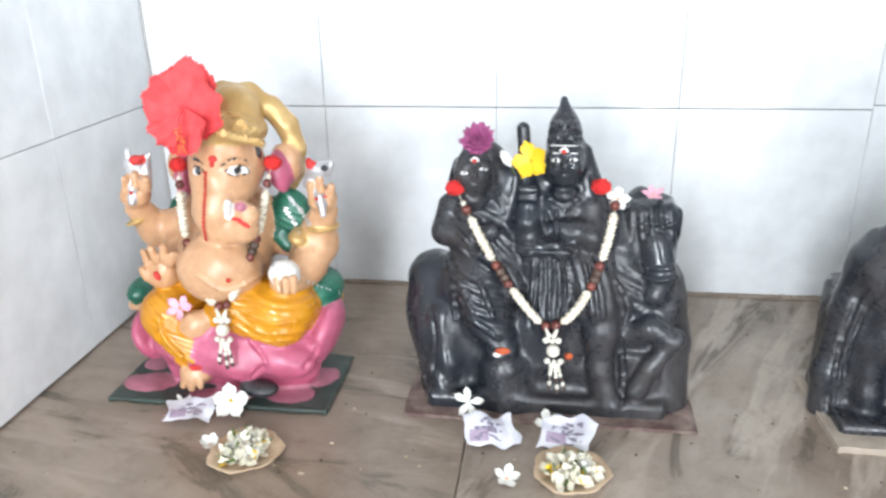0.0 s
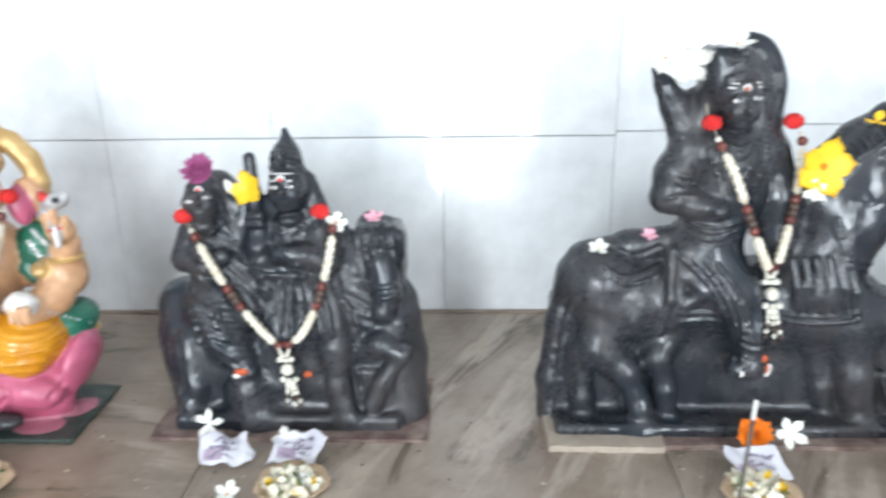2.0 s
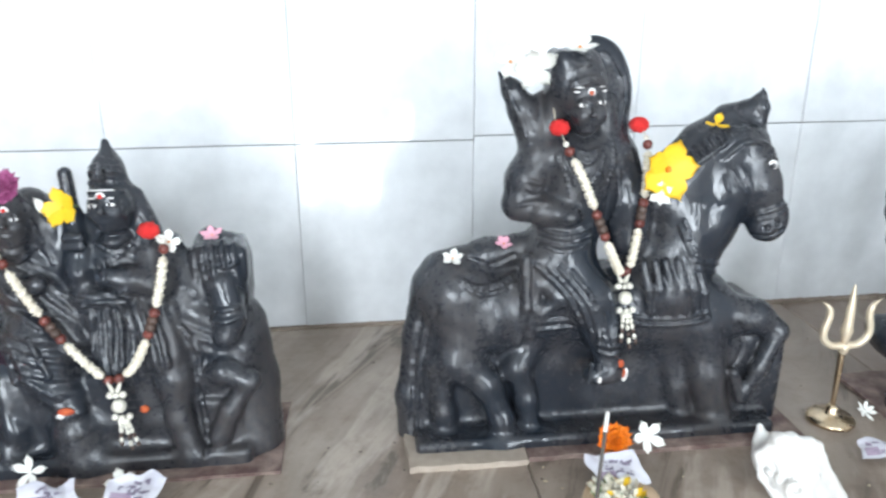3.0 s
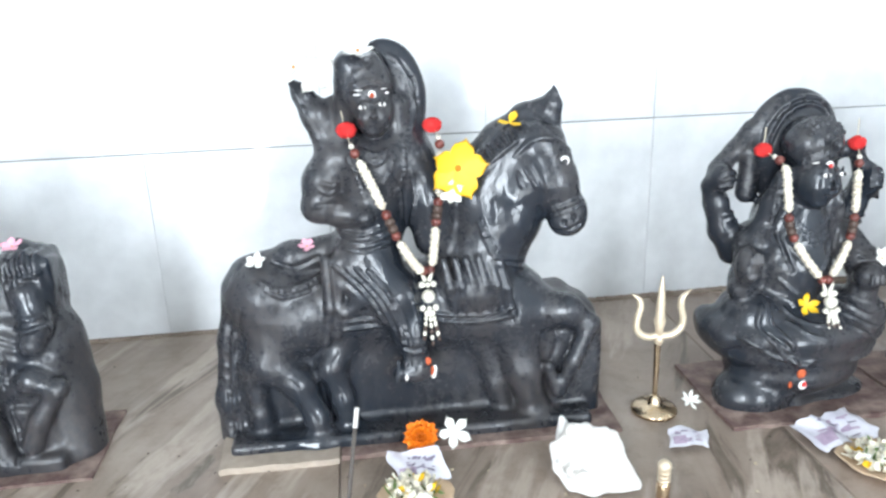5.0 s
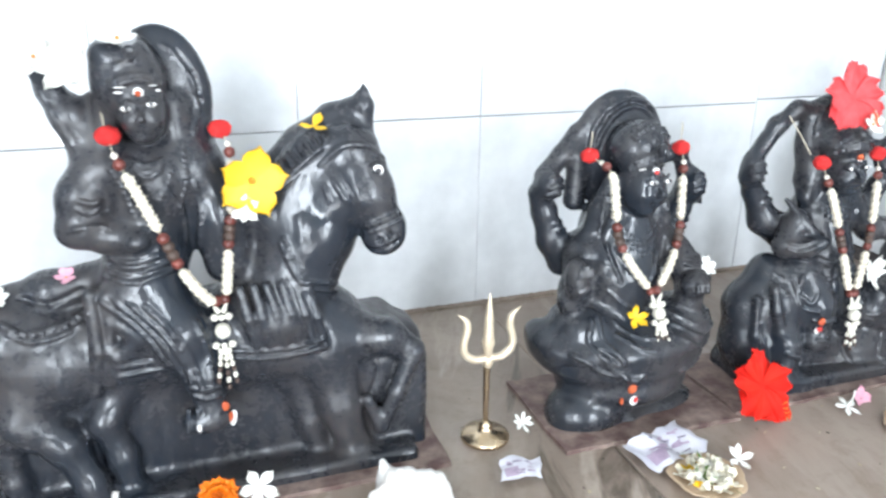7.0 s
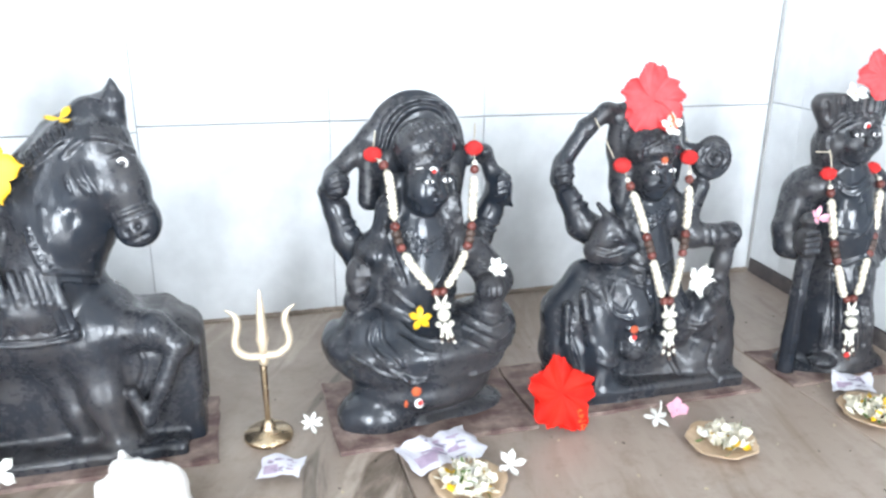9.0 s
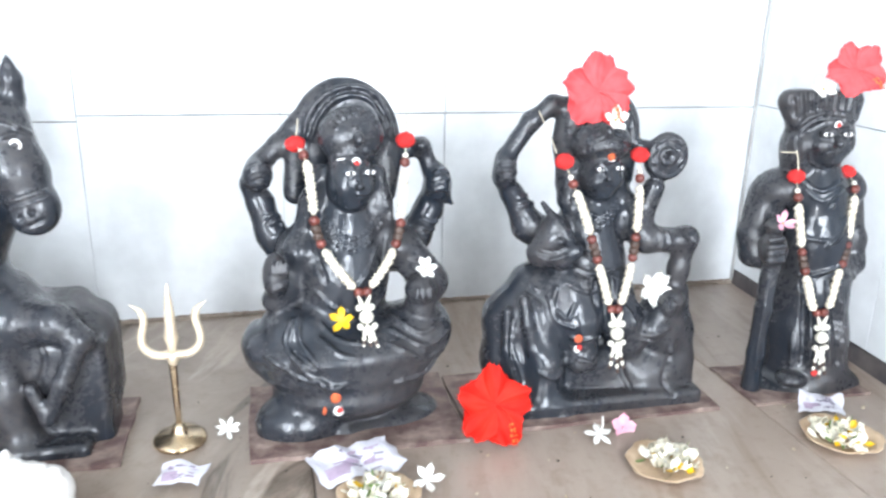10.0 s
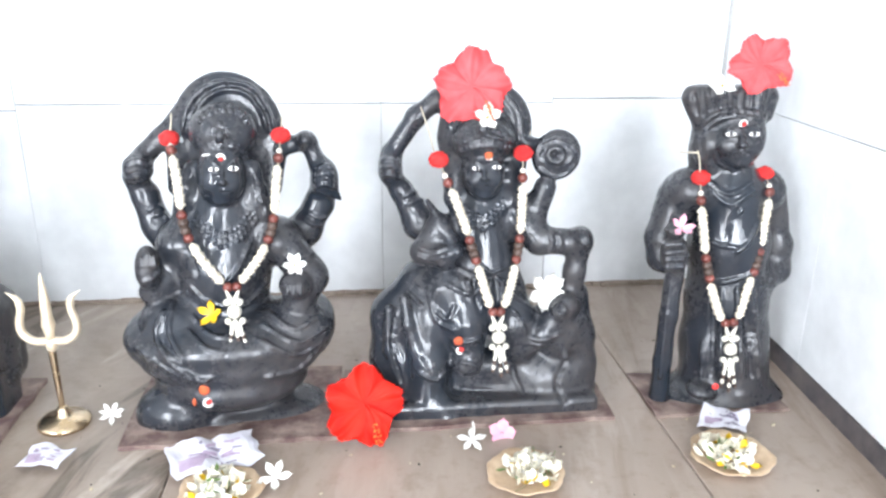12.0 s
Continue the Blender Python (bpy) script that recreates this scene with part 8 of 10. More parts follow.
    s.trace([(-0.096, -0.070, 0.381), (-0.095, -0.070, 0.365), (-0.086, -0.070, 0.344)], (0.42, 0.89, -0.18), 0.0019)
    s.trace([(-0.093, -0.070, 0.381), (-0.092, -0.070, 0.365), (-0.083, -0.070, 0.344)], (0.42, 0.89, -0.18), 0.0019)
    s.trace([(-0.089, -0.070, 0.381), (-0.088, -0.070, 0.365), (-0.080, -0.070, 0.344)], (0.43, 0.89, -0.18), 0.0019)
    s.trace([(-0.080, -0.080, 0.328), (-0.048, -0.080, 0.309), (-0.018, -0.080, 0.324)], (0.46, 0.86, -0.23), 0.0022)
    s.trace([(-0.076, -0.080, 0.318), (-0.045, -0.080, 0.297), (-0.015, -0.080, 0.315)], (0.46, 0.85, -0.25), 0.0022)
    s.studs([(-0.040, -0.080, 0.291), (-0.035, -0.080, 0.297), (-0.028, -0.080, 0.290), (-0.033, -0.080, 0.283)], (0.47, 0.84, -0.25), 7, 0.0023)
    s.trace([(-0.091, -0.080, 0.215), (-0.046, -0.080, 0.197), (0.003, -0.080, 0.209)], (0.45, 0.83, -0.34), 0.0030)
    s.trace([(-0.086, -0.090, 0.199), (-0.082, -0.090, 0.134), (-0.077, -0.090, 0.069)], (0.41, 0.82, -0.40), 0.0030)
    s.trace([(-0.067, -0.090, 0.198), (-0.061, -0.090, 0.134), (-0.055, -0.090, 0.068)], (0.43, 0.81, -0.40), 0.0030)
    s.trace([(-0.047, -0.090, 0.197), (-0.038, -0.090, 0.133), (-0.029, -0.090, 0.067)], (0.45, 0.80, -0.40), 0.0031)
    s.trace([(-0.027, -0.090, 0.197), (-0.014, -0.090, 0.132), (-0.001, -0.090, 0.066)], (0.47, 0.79, -0.39), 0.0031)
    s.trace([(-0.007, -0.090, 0.196), (0.008, -0.090, 0.131), (0.024, -0.090, 0.064)], (0.48, 0.78, -0.39), 0.0031)
    s.trace([(-0.057, -0.090, 0.198), (-0.048, -0.090, 0.133), (-0.041, -0.090, 0.068)], (0.44, 0.81, -0.40), 0.0035, cut=True)
    s.trace([(-0.016, -0.090, 0.196), (-0.002, -0.090, 0.131), (0.013, -0.090, 0.065)], (0.47, 0.79, -0.39), 0.0035, cut=True)
    s.trace([(-0.141, -0.080, 0.265), (-0.127, -0.080, 0.269), (-0.112, -0.080, 0.263)], (0.39, 0.88, -0.28), 0.0022)
    s.trace([(-0.138, -0.080, 0.288), (-0.126, -0.080, 0.293), (-0.111, -0.080, 0.287)], (0.39, 0.88, -0.26), 0.0022)
    s.trace([(-0.135, -0.080, 0.305), (-0.121, -0.080, 0.312), (-0.106, -0.080, 0.306)], (0.40, 0.89, -0.24), 0.0021)
    s.trace([(0.010, -0.080, 0.269), (0.020, -0.080, 0.266), (0.030, -0.080, 0.268)], (0.51, 0.82, -0.27), 0.0022)
    s.trace([(-0.086, -0.080, 0.275), (-0.059, -0.080, 0.249), (-0.024, -0.080, 0.241)], (0.44, 0.85, -0.29), 0.0022)
    s.trace([(-0.004, -0.080, 0.276), (-0.014, -0.080, 0.248), (-0.030, -0.080, 0.234)], (0.48, 0.83, -0.29), 0.0022)
    s.ball((-0.025, -0.036, 0.022), (0.0201, 0.0200, 0.0111), k=0.005)
    s.ball((0.027, -0.038, 0.020), (0.0202, 0.0200, 0.0112), k=0.005)
    s.dab((-0.035, -0.090, 0.057), (0.0051, 0.0030, 0.0044), (0.43, 0.78, -0.46), mat=RED)
    return tagged(s.skin("standing_saint_statue", (1.91, 0.875, 0), PAINTS, 0.0001), "glossy black standing robed statue with turban and staff", "statue", "row of statues")


carve_elephant_headed_statue()
carve_couple_on_horse_statue()
carve_horse_rider_statue()
carve_seated_goddess_statue()
carve_goddess_on_lion_statue()
carve_standing_saint_statue()

# ---- small forms ----
def facing(at, normal, spin=0.0):
    """A pose at a place whose z axis points along normal."""
    turn = Vector(normal).to_track_quat("Z", "Y").to_matrix().to_4x4()
    return Matrix.Translation(at) @ turn @ pose(0, 0, 0, 0, 0, spin)


def lathe(bm, profile, seg=28, at=Matrix.Identity(4), mat=0, wave=None):
    """Turns a profile of (radius, height) round the z axis."""
    rings = []
    for r, z in profile:
        ring = []
        for i in range(seg):
            a = 2 * math.pi * i / seg
            k = r * (1 + (wave(a, z) if wave else 0))
            ring.append(bm.verts.new(at @ Vector((k * math.cos(a), k * math.sin(a), z))))
        rings.append(ring)
    for lo, hi in zip(rings, rings[1:]):
        for i in range(seg):
            f = bm.faces.new((lo[i], lo[(i + 1) % seg], hi[(i + 1) % seg], hi[i]))
            f.material_index = mat
    for ring, flip in ((rings[0], True), (rings[-1], False)):
        if ring[0].co != ring[1].co:
            f = bm.faces.new(ring[::-1] if flip else ring)
            f.material_index = mat
    return bm


def lathed(profile, seg=28, at=Matrix.Identity(4), wave=None):
    return lathe(bmesh.new(), profile, seg, at, 0, wave)


def curve_points(points, count):
    """Evenly spaced points on a smooth line through the given ones."""
    p = [Vector(q) for q in points]
    p = [2 * p[0] - p[1]] + p + [2 * p[-1] - p[-2]]
    fine = []
    for a, b, c, d in zip(p, p[1:], p[2:], p[3:]):
        for i in range(16):
            t = i / 16
            fine.append(0.5 * (2 * b + (c - a) * t + (2 * a - 5 * b + 4 * c - d) * t * t + (3 * b - a - 3 * c + d) * t ** 3))
    fine.append(p[-2])
    run = [0.0]
    for a, b in zip(fine, fine[1:]):
        run.append(run[-1] + (b - a).length)
    out, j = [], 0
    for i in range(count):
        want = run[-1] * i / (count - 1)
        while j < len(run) - 2 and run[j + 1] < want:
            j += 1
        t = (want - run[j]) / max(run[j + 1] - run[j], 1e-9)
        out.append(fine[j].lerp(fine[j + 1], min(max(t, 0), 1)))
    return out


def tube(bm, line, radius, seg=8, wave=None):
    """A tube along a line of points; radius may be a function of the way along, 0 to 1."""
    rings, n = [], len(line)
    for i, p in enumerate(line):
        way = (line[min(i + 1, n - 1)] - line[max(i - 1, 0)]).normalized()
        side = way.cross(Vector((0, -1, 0.3))).normalized()
        up = side.cross(way)
        r = radius(i / (n - 1)) if callable(radius) else radius
        rings.append([bm.verts.new(p + (side * math.cos(a) + up * math.sin(a)) * r * (1 + (wave(a, i) if wave else 0))) for a in (2 * math.pi * k / seg for k in range(seg))])
    for lo, hi in zip(rings, rings[1:]):
        for k in range(seg):
            bm.faces.new((lo[k], hi[k], hi[(k + 1) % seg], lo[(k + 1) % seg]))
    bm.faces.new(rings[0])
    bm.faces.new(rings[-1][::-1])
    return bm


def lump(at, size, seed=0, rough=0.12, sub=2, freq=1.6):
    """An uneven rounded lump."""
    bm = bmesh.new()
    bmesh.ops.create_icosphere(bm, subdivisions=sub, radius=1.0)
    for v in bm.verts:
        k = 1 + rough * noise.noise(v.co * freq + Vector((seed * 3.1, seed * 1.7, 0)))
        v.co = Vector((v.co.x * size[0] * k, v.co.y * size[1] * k, v.co.z * size[2] * k)) + Vector(at)
    return bm


def petal_mesh(name, mat, length, width, cup=0.2, frill=0.0, tip=0.6, notch=0.0, nu=9, nv=8, waves=3.0, seed=0.0, droop=0.14):
    """One petal lying along +x from the origin, curling up in z; tip: how far out it is widest."""
    bm = bmesh.new()
    rows = []
    for i in range(nu + 1):
        u = i / nu
        w = width * 0.5 * (0.10 + 0.90 * (math.sin(math.pi / 2 * u / tip) ** 1.1 if u < tip else math.sqrt(max(1 - ((u - tip) / (1.001 - tip)) ** 2, 0.0)))) * (1.0 if u < 1 else 0.6)
        row = []
        for j in range(nv + 1):
            v = 2 * j / nv - 1
            edge = u * u * (0.25 + abs(v))
            x = length * u * (1 - droop * v * v * u) + notch * length * u ** 7 * (abs(math.sin(v * waves * 4.0 + seed)) + 0.6 * math.sin(v * 34 + seed * 3)) * 0.6
            z = cup * length * (u ** 2) + 0.35 * cup * abs(v) ** 2 * w + frill * edge * math.sin(v * waves * 2 + u * 5 + seed) * length
            row.append(bm.verts.new((x, v * w, z)))
        rows.append(row)
    for a, b in zip(rows, rows[1:]):
        for j in range(nv):
            bm.faces.new((a[j], b[j], b[j + 1], a[j + 1]))
    me = bpy.data.meshes.new(name)
    bm.normal_update()
    bm.to_mesh(me)
    bm.free()
    me.materials.append(mat)
    me.polygons.foreach_set("use_smooth", [True] * len(me.polygons))
    return me


def ruffled_petal(name, mat, length, width, cup, frill, seed):
    """A broad blunt hibiscus petal along +x with a toothed, ruffled outer edge and a creased middle."""
    bm = bmesh.new()
    nu, nv = 14, 44
    rows = []
    for i in range(nu + 1):
        u = i / nu
        w = width * 0.5 * (0.09 + 0.91 * math.sin(math.pi / 2 * min(u / 0.80, 1.0)) ** 1.05) * (1.0 - 0.16 * max(u - 0.80, 0.0) / 0.20)
        row = []
        for j in range(nv + 1):
            v = 2 * j / nv - 1
            tooth = (0.075 * (1 if j % 2 else 0) * (0.6 + 0.4 * math.sin(j * 1.7 + seed)) + 0.03 * math.sin(v * 5.3 + seed) + 0.02 * math.sin(v * 11 + seed * 2)) * u ** 6
            x = length * (u * (1 - 0.33 * abs(v) ** 2.3 * u) + tooth)
            z = length * (cup * u * u + frill * u ** 3 * math.sin(v * 6.5 + seed * 2.3) + 0.012 * u * math.sin(v * 14 + seed) - 0.02 * u * math.exp(-v * v * 40) + 0.05 * u * v)
            row.append(bm.verts.new((x, v * w, z)))
        rows.append(row)
    for p, q in zip(rows, rows[1:]):
        for j in range(nv):
            bm.faces.new((p[j], q[j], q[j + 1], p[j + 1]))
    me = bpy.data.meshes.new(name)
    bm.normal_update()
    bm.to_mesh(me)
    bm.free()
    me.materials.append(mat)
    me.polygons.foreach_set("use_smooth", [True] * len(me.polygons))
    return me


def petals(parent, me, count, lift=0.0, start=0.0, jitter=6.0, scale=1.0, rise=0.0):
    """A ring of alike petals."""
    for i in range(count):
        ob = new("petal", me)
        ob.parent = parent
        ob.matrix_basis = pose(0, 0, rise, 0, 0, start + 360 * i / count + wobble(jitter)) @ pose(0, 0, 0, 0, -lift + wobble(jitter * 0.6), 0) @ Matrix.Scale(scale * (1 + wobble(0.06)), 4)


M["petal_red"] = worn("red_petal", (0.70, 0.022, 0.010), (0.58, 0.012, 0.008), 0.62, 60.0, 20.0)
M["petal_rose"] = worn("rose_red_petal", (0.80, 0.095, 0.10), (0.70, 0.055, 0.06), 0.5, 60.0, 20.0)
for hue in ("petal_red", "petal_rose"):
    M[hue].node_tree.nodes["Principled BSDF"].inputs["Specular IOR Level"].default_value = 0.12
M["petal_white"] = worn("white_petal", (0.80, 0.79, 0.74), (0.72, 0.70, 0.64), 0.55, 150.0, 50.0)
M["petal_cream"] = worn("cream_petal", (0.84, 0.80, 0.68), (0.78, 0.71, 0.54), 0.6, 150.0, 60.0)
M["petal_yellow"] = worn("yellow_petal", (0.82, 0.52, 0.012), (0.75, 0.42, 0.01), 0.5, 60.0, 25.0)
M["petal_pink"] = worn("pink_petal", (0.78, 0.42, 0.50), (0.70, 0.30, 0.42), 0.55, 90.0, 40.0)
M["petal_orange"] = worn("orange_petal", (0.85, 0.24, 0.005), (0.75, 0.17, 0.005), 0.55, 90.0, 40.0)
M["petal_purple"] = worn("purple_petal", (0.42, 0.10, 0.25), (0.30, 0.06, 0.17), 0.6, 90.0, 40.0)
M["stem_green"] = worn("green_stem", (0.14, 0.22, 0.06), (0.10, 0.15, 0.04), 0.6)
M["pollen"] = worn("orange_pollen", (0.72, 0.22, 0.03), (0.65, 0.30, 0.05), 0.8, 300.0, 90.0)
M["felt"] = worn("red_wool_pompom", (0.70, 0.025, 0.022), (0.55, 0.015, 0.015), 0.9, 500.0, 90.0, relief=1.0, depth=0.002)
M["tuberose"] = worn("threaded_white_buds", (0.74, 0.68, 0.56), (0.62, 0.54, 0.42), 0.65, 260.0, 60.0, relief=0.5, depth=0.0012)
M["seed"] = worn("dark_red_bead", (0.17, 0.040, 0.028), (0.09, 0.022, 0.018), 0.4, 200.0, 80.0, relief=0.6, depth=0.001)
M["seed_dark"] = worn("brown_carved_bead", (0.085, 0.050, 0.038), (0.05, 0.03, 0.022), 0.5, 260.0, 90.0, relief=0.8, depth=0.001)
M["pearl"] = worn("ivory_ball", (0.72, 0.69, 0.60), (0.60, 0.56, 0.47), 0.45, 300.0, 60.0)
M["thread"] = worn("cream_thread", (0.60, 0.54, 0.42), (0.5, 0.44, 0.34), 0.8)
M["brass"] = worn("polished_brass", (0.72, 0.57, 0.40), (0.60, 0.45, 0.28), 0.26, 90.0, 30.0, metal=1.0, relief=0.2, depth=0.0004, rough_span=0.08)
M["pale_brass"] = worn("pale_worn_brass", (0.74, 0.64, 0.48), (0.62, 0.50, 0.36), 0.38, 90.0, 30.0, metal=0.45, relief=0.2, depth=0.0004)
M["shell"] = worn("white_conch_shell", (0.82, 0.80, 0.77), (0.76, 0.72, 0.67), 0.5, 60.0, 20.0, relief=0.5, depth=0.0012)
M["shell_dark"] = worn("brown_shell_mouth", (0.16, 0.09, 0.07), (0.25, 0.15, 0.11), 0.6)
M["leaf_dish"] = worn("tan_pressed_leaf", (0.64, 0.48, 0.33), (0.52, 0.37, 0.24), 0.85, 80.0, 30.0, relief=0.5, depth=0.001)
M["paper"] = worn("white_printed_paper", (0.66, 0.65, 0.69), (0.50, 0.49, 0.55), 0.6, 90.0, 22.0)
M["print"] = worn("violet_grey_print", (0.24, 0.20, 0.27), (0.14, 0.12, 0.16), 0.6, 300.0, 160.0)
M["print_violet"] = worn("violet_print", (0.42, 0.33, 0.42), (0.30, 0.22, 0.31), 0.6, 200.0, 60.0)
M["crumb"] = worn("dry_crumb", (0.60, 0.52, 0.38), (0.45, 0.36, 0.24), 0.8)
M["grit"] = worn("dark_specks", (0.055, 0.045, 0.04), (0.10, 0.08, 0.06), 0.9)
M["stick"] = worn("incense_paste", (0.10, 0.085, 0.075), (0.07, 0.06, 0.055), 0.9, 300.0)
M["ash"] = worn("white_ash", (0.62, 0.60, 0.57), (0.5, 0.48, 0.46), 0.95, 300.0)


# ---- stone slabs under the statues ----
def base_slab(x0, x1, y0, y1, thick, mat, label):
    bm = bmesh.new()
    n = 14
    top, low = [], []
    outline = [(x0 + (x1 - x0) * i / n, y0) for i in range(n)] + [(x1, y0 + (y1 - y0) * i / 6) for i in range(6)] + \
              [(x1 - (x1 - x0) * i / n, y1) for i in range(n)] + [(x0, y1 - (y1 - y0) * i / 6) for i in range(6)]
    for x, y in outline:
        x, y = x + wobble(0.0016), y + wobble(0.0016)
        low.append(bm.verts.new((x, y, 0.0002)))
        top.append(bm.verts.new((x + wobble(0.001), y + wobble(0.001), thick + wobble(0.0006))))
    for i in range(len(top)):
        j = (i + 1) % len(top)
        bm.faces.new((low[i], low[j], top[j], top[i]))
    bm.faces.new(top)
    bm.faces.new(low[::-1])
    return tagged(mesh_object("base_slab", bm, M[mat]), label, "slab", "slabs under the statues")


base_slab(-0.094, 0.286, 0.832, 1.00, 0.005, "red_slab", "thin red-stained stone slab under the couple statue")
base_slab(0.447, 0.60, 0.814, 0.985, 0.009, "beige_slab", "beige stone slab under the horse rider statue")
base_slab(0.601, 0.982, 0.822, 0.985, 0.007, "red_slab", "dark red-stained slab under the horse rider statue")
base_slab(1.128, 1.395, 0.798, 0.985, 0.006, "red_slab", "red-stained stone slab under the seated goddess")
base_slab(1.400, 1.756, 0.808, 0.97, 0.006, "red_slab", "red-stained stone slab under the statue on an animal")

base_slab(1.812, 2.000, 0.808, 0.925, 0.004, "red_slab", "stained stone slab under the standing statue")


# ---- garlands ----
def bead(parent, at, r, mat, name="bead", squash=1.0):
    bm = bmesh.new()
    bmesh.ops.create_uvsphere(bm, u_segments=14, v_segments=9, radius=r, matrix=Matrix.Translation(at) @ Matrix.Diagonal((1, 1, squash, 1)))
    return part(name, bm, M[mat], parent)


def garland(label, left, right, knot, end, ties):
    """A garland of threaded white buds and dark beads: two strands from wool pompoms to a knot, and a hanging tassel."""
    g = thing("garland", knot, label, "garland", "garlands on the statues")
    o = Vector(knot)
    for strand in (left, right):
        line = [p - o for p in curve_points([*strand, knot], 120)]
        size = 0.0122
        bm = lump(line[0], (size, size * 0.85, size * 0.82), seed=strand[0][0] * 9, rough=0.16, sub=3, freq=4.0)
        part("pompom", bm, M["felt"], g, "fuzzy red wool pompom")
        part("thread", tube(bmesh.new(), line[::4], 0.0007, 5), M["thread"], g)
        bead(g, line[12], 0.0036, "pearl")
        bead(g, line[17], 0.0062, "seed")
        for a, b in ((22, 56), (79, 111)):
            knots = (b - a) * 2
            piece = curve_points([tuple(p) for p in line[a:b:4]] + [tuple(line[b])], knots)
            bm = tube(bmesh.new(), piece, lambda t: 0.0053 * min(1.0, 4 * math.sqrt(max(min(t, 1 - t), 0.004))), 12,
                      lambda a_, i: 0.17 * math.sin(i * 1.15) + 0.15 * math.sin(3 * a_ + i * 0.575) + 0.05 * math.sin(7 * a_ + i))
            part("bud_roll", bm, M["tuberose"], g, "roll of threaded cream-white buds")
        for at, mat, r in ((60, "seed", 0.0062), (65, "seed_dark", 0.0064), (70, "seed_dark", 0.0064), (75, "seed", 0.0062), (115, "seed", 0.006)):
            bead(g, line[at], r, mat)
    drop = Vector(end) - o
    across = Vector((1, 0, 0))
    for s in (-1, 1):
        cone = Vector((0, -0.004, 0)) + drop * 0.07 + across * s * 0.0045
        part("bud", lathed([(0.0004, -0.009), (0.0017, -0.006), (0.0032, 0.003), (0.0024, 0.006), (0.0004, 0.007)], 10, Matrix.Translation(cone) @ pose(0, 0, 0, 180, s * 22, 0)), M["pearl"], g)
    for t, off, r in ((0.17, 0.0075, 0.0044), (0.50, 0.0085, 0.0042)):
        for s in (-1, 0, 1):
            bead(g, drop * t + across * s * off + Vector((0, -0.005 - (0.002 if s == 0 else 0), 0.0)), r if s else r * 0.8, "pearl", "bud")
    bead(g, drop * 0.33 + Vector((0, -0.006, 0)), 0.0088, "pearl", "ball")
    for s, length in ((-1, 0.92), (0.1, 1.0), (1, 0.94)):
        for i in range(6):
            t = 0.58 + (length - 0.58) * i / 5
            p = drop * t + across * s * (0.003 + 0.0075 * (t - 0.5) * 2) + Vector((0, -0.005 + wobble(0.001), 0))
            if i in (3, 5):
                bead(g, p, 0.0025, "seed_dark", "tassel_bead", 1.3)
            else:
                bead(g, p, 0.0026 if i else 0.0031, "pearl", "tassel_bud", 1.5)
    for a, b in ties:
        part("tie", tube(bmesh.new(), [p - o for p in curve_points([a, Vector(a).lerp(Vector(b), 0.5) + Vector((0.001, 0, 0)), b], 8)], 0.0009, 6), M["thread"], g, "cream cotton tie")
    return g


garland("garland of cream buds and brown beads on the elephant-headed statue",
        [(-0.404, 0.913, 0.319), (-0.396, 0.895, 0.301), (-0.389, 0.876, 0.265), (-0.379, 0.858, 0.221), (-0.369, 0.847, 0.186), (-0.347, 0.837, 0.158)],
        [(-0.272, 0.914, 0.324), (-0.275, 0.898, 0.304), (-0.279, 0.883, 0.270), (-0.289, 0.868, 0.228), (-0.302, 0.852, 0.194), (-0.315, 0.837, 0.164)],
        (-0.326, 0.826, 0.151), (-0.327, 0.821, 0.069), [])
garland("garland of cream buds and beads on the couple statue",
        [(-0.027, 0.886, 0.304), (-0.014, 0.878, 0.283), (0.006, 0.871, 0.245), (0.027, 0.867, 0.209), (0.054, 0.864, 0.169), (0.083, 0.860, 0.136)],
        [(0.152, 0.888, 0.309), (0.168, 0.880, 0.297), (0.167, 0.871, 0.272), (0.158, 0.862, 0.231), (0.144, 0.854, 0.189), (0.122, 0.855, 0.149)],
        (0.098, 0.855, 0.131), (0.108, 0.853, 0.042), [])
garland("garland of cream buds and beads on the horse rider",
        [(0.638, 0.883, 0.420), (0.643, 0.868, 0.402), (0.660, 0.853, 0.367), (0.677, 0.848, 0.326), (0.695, 0.845, 0.283), (0.716, 0.860, 0.245)],
        [(0.745, 0.908, 0.417), (0.752, 0.893, 0.398), (0.751, 0.882, 0.354), (0.744, 0.872, 0.314), (0.739, 0.872, 0.271), (0.735, 0.876, 0.239)],
        (0.728, 0.880, 0.233), (0.728, 0.841, 0.150), [((0.635, 0.893, 0.426), (0.631, 0.900, 0.449))])
garland("garland of cream buds and beads on the seated goddess",
        [(1.199, 0.920, 0.358), (1.209, 0.883, 0.345), (1.214, 0.874, 0.310), (1.218, 0.866, 0.263), (1.233, 0.857, 0.230), (1.256, 0.851, 0.199)],
        [(1.333, 0.915, 0.362), (1.331, 0.903, 0.343), (1.326, 0.892, 0.303), (1.320, 0.880, 0.256), (1.306, 0.869, 0.224), (1.285, 0.857, 0.198)],
        (1.271, 0.852, 0.183), (1.277, 0.830, 0.117), [((1.199, 0.922, 0.363), (1.203, 0.925, 0.388)), ((1.333, 0.918, 0.367), (1.336, 0.922, 0.394))])
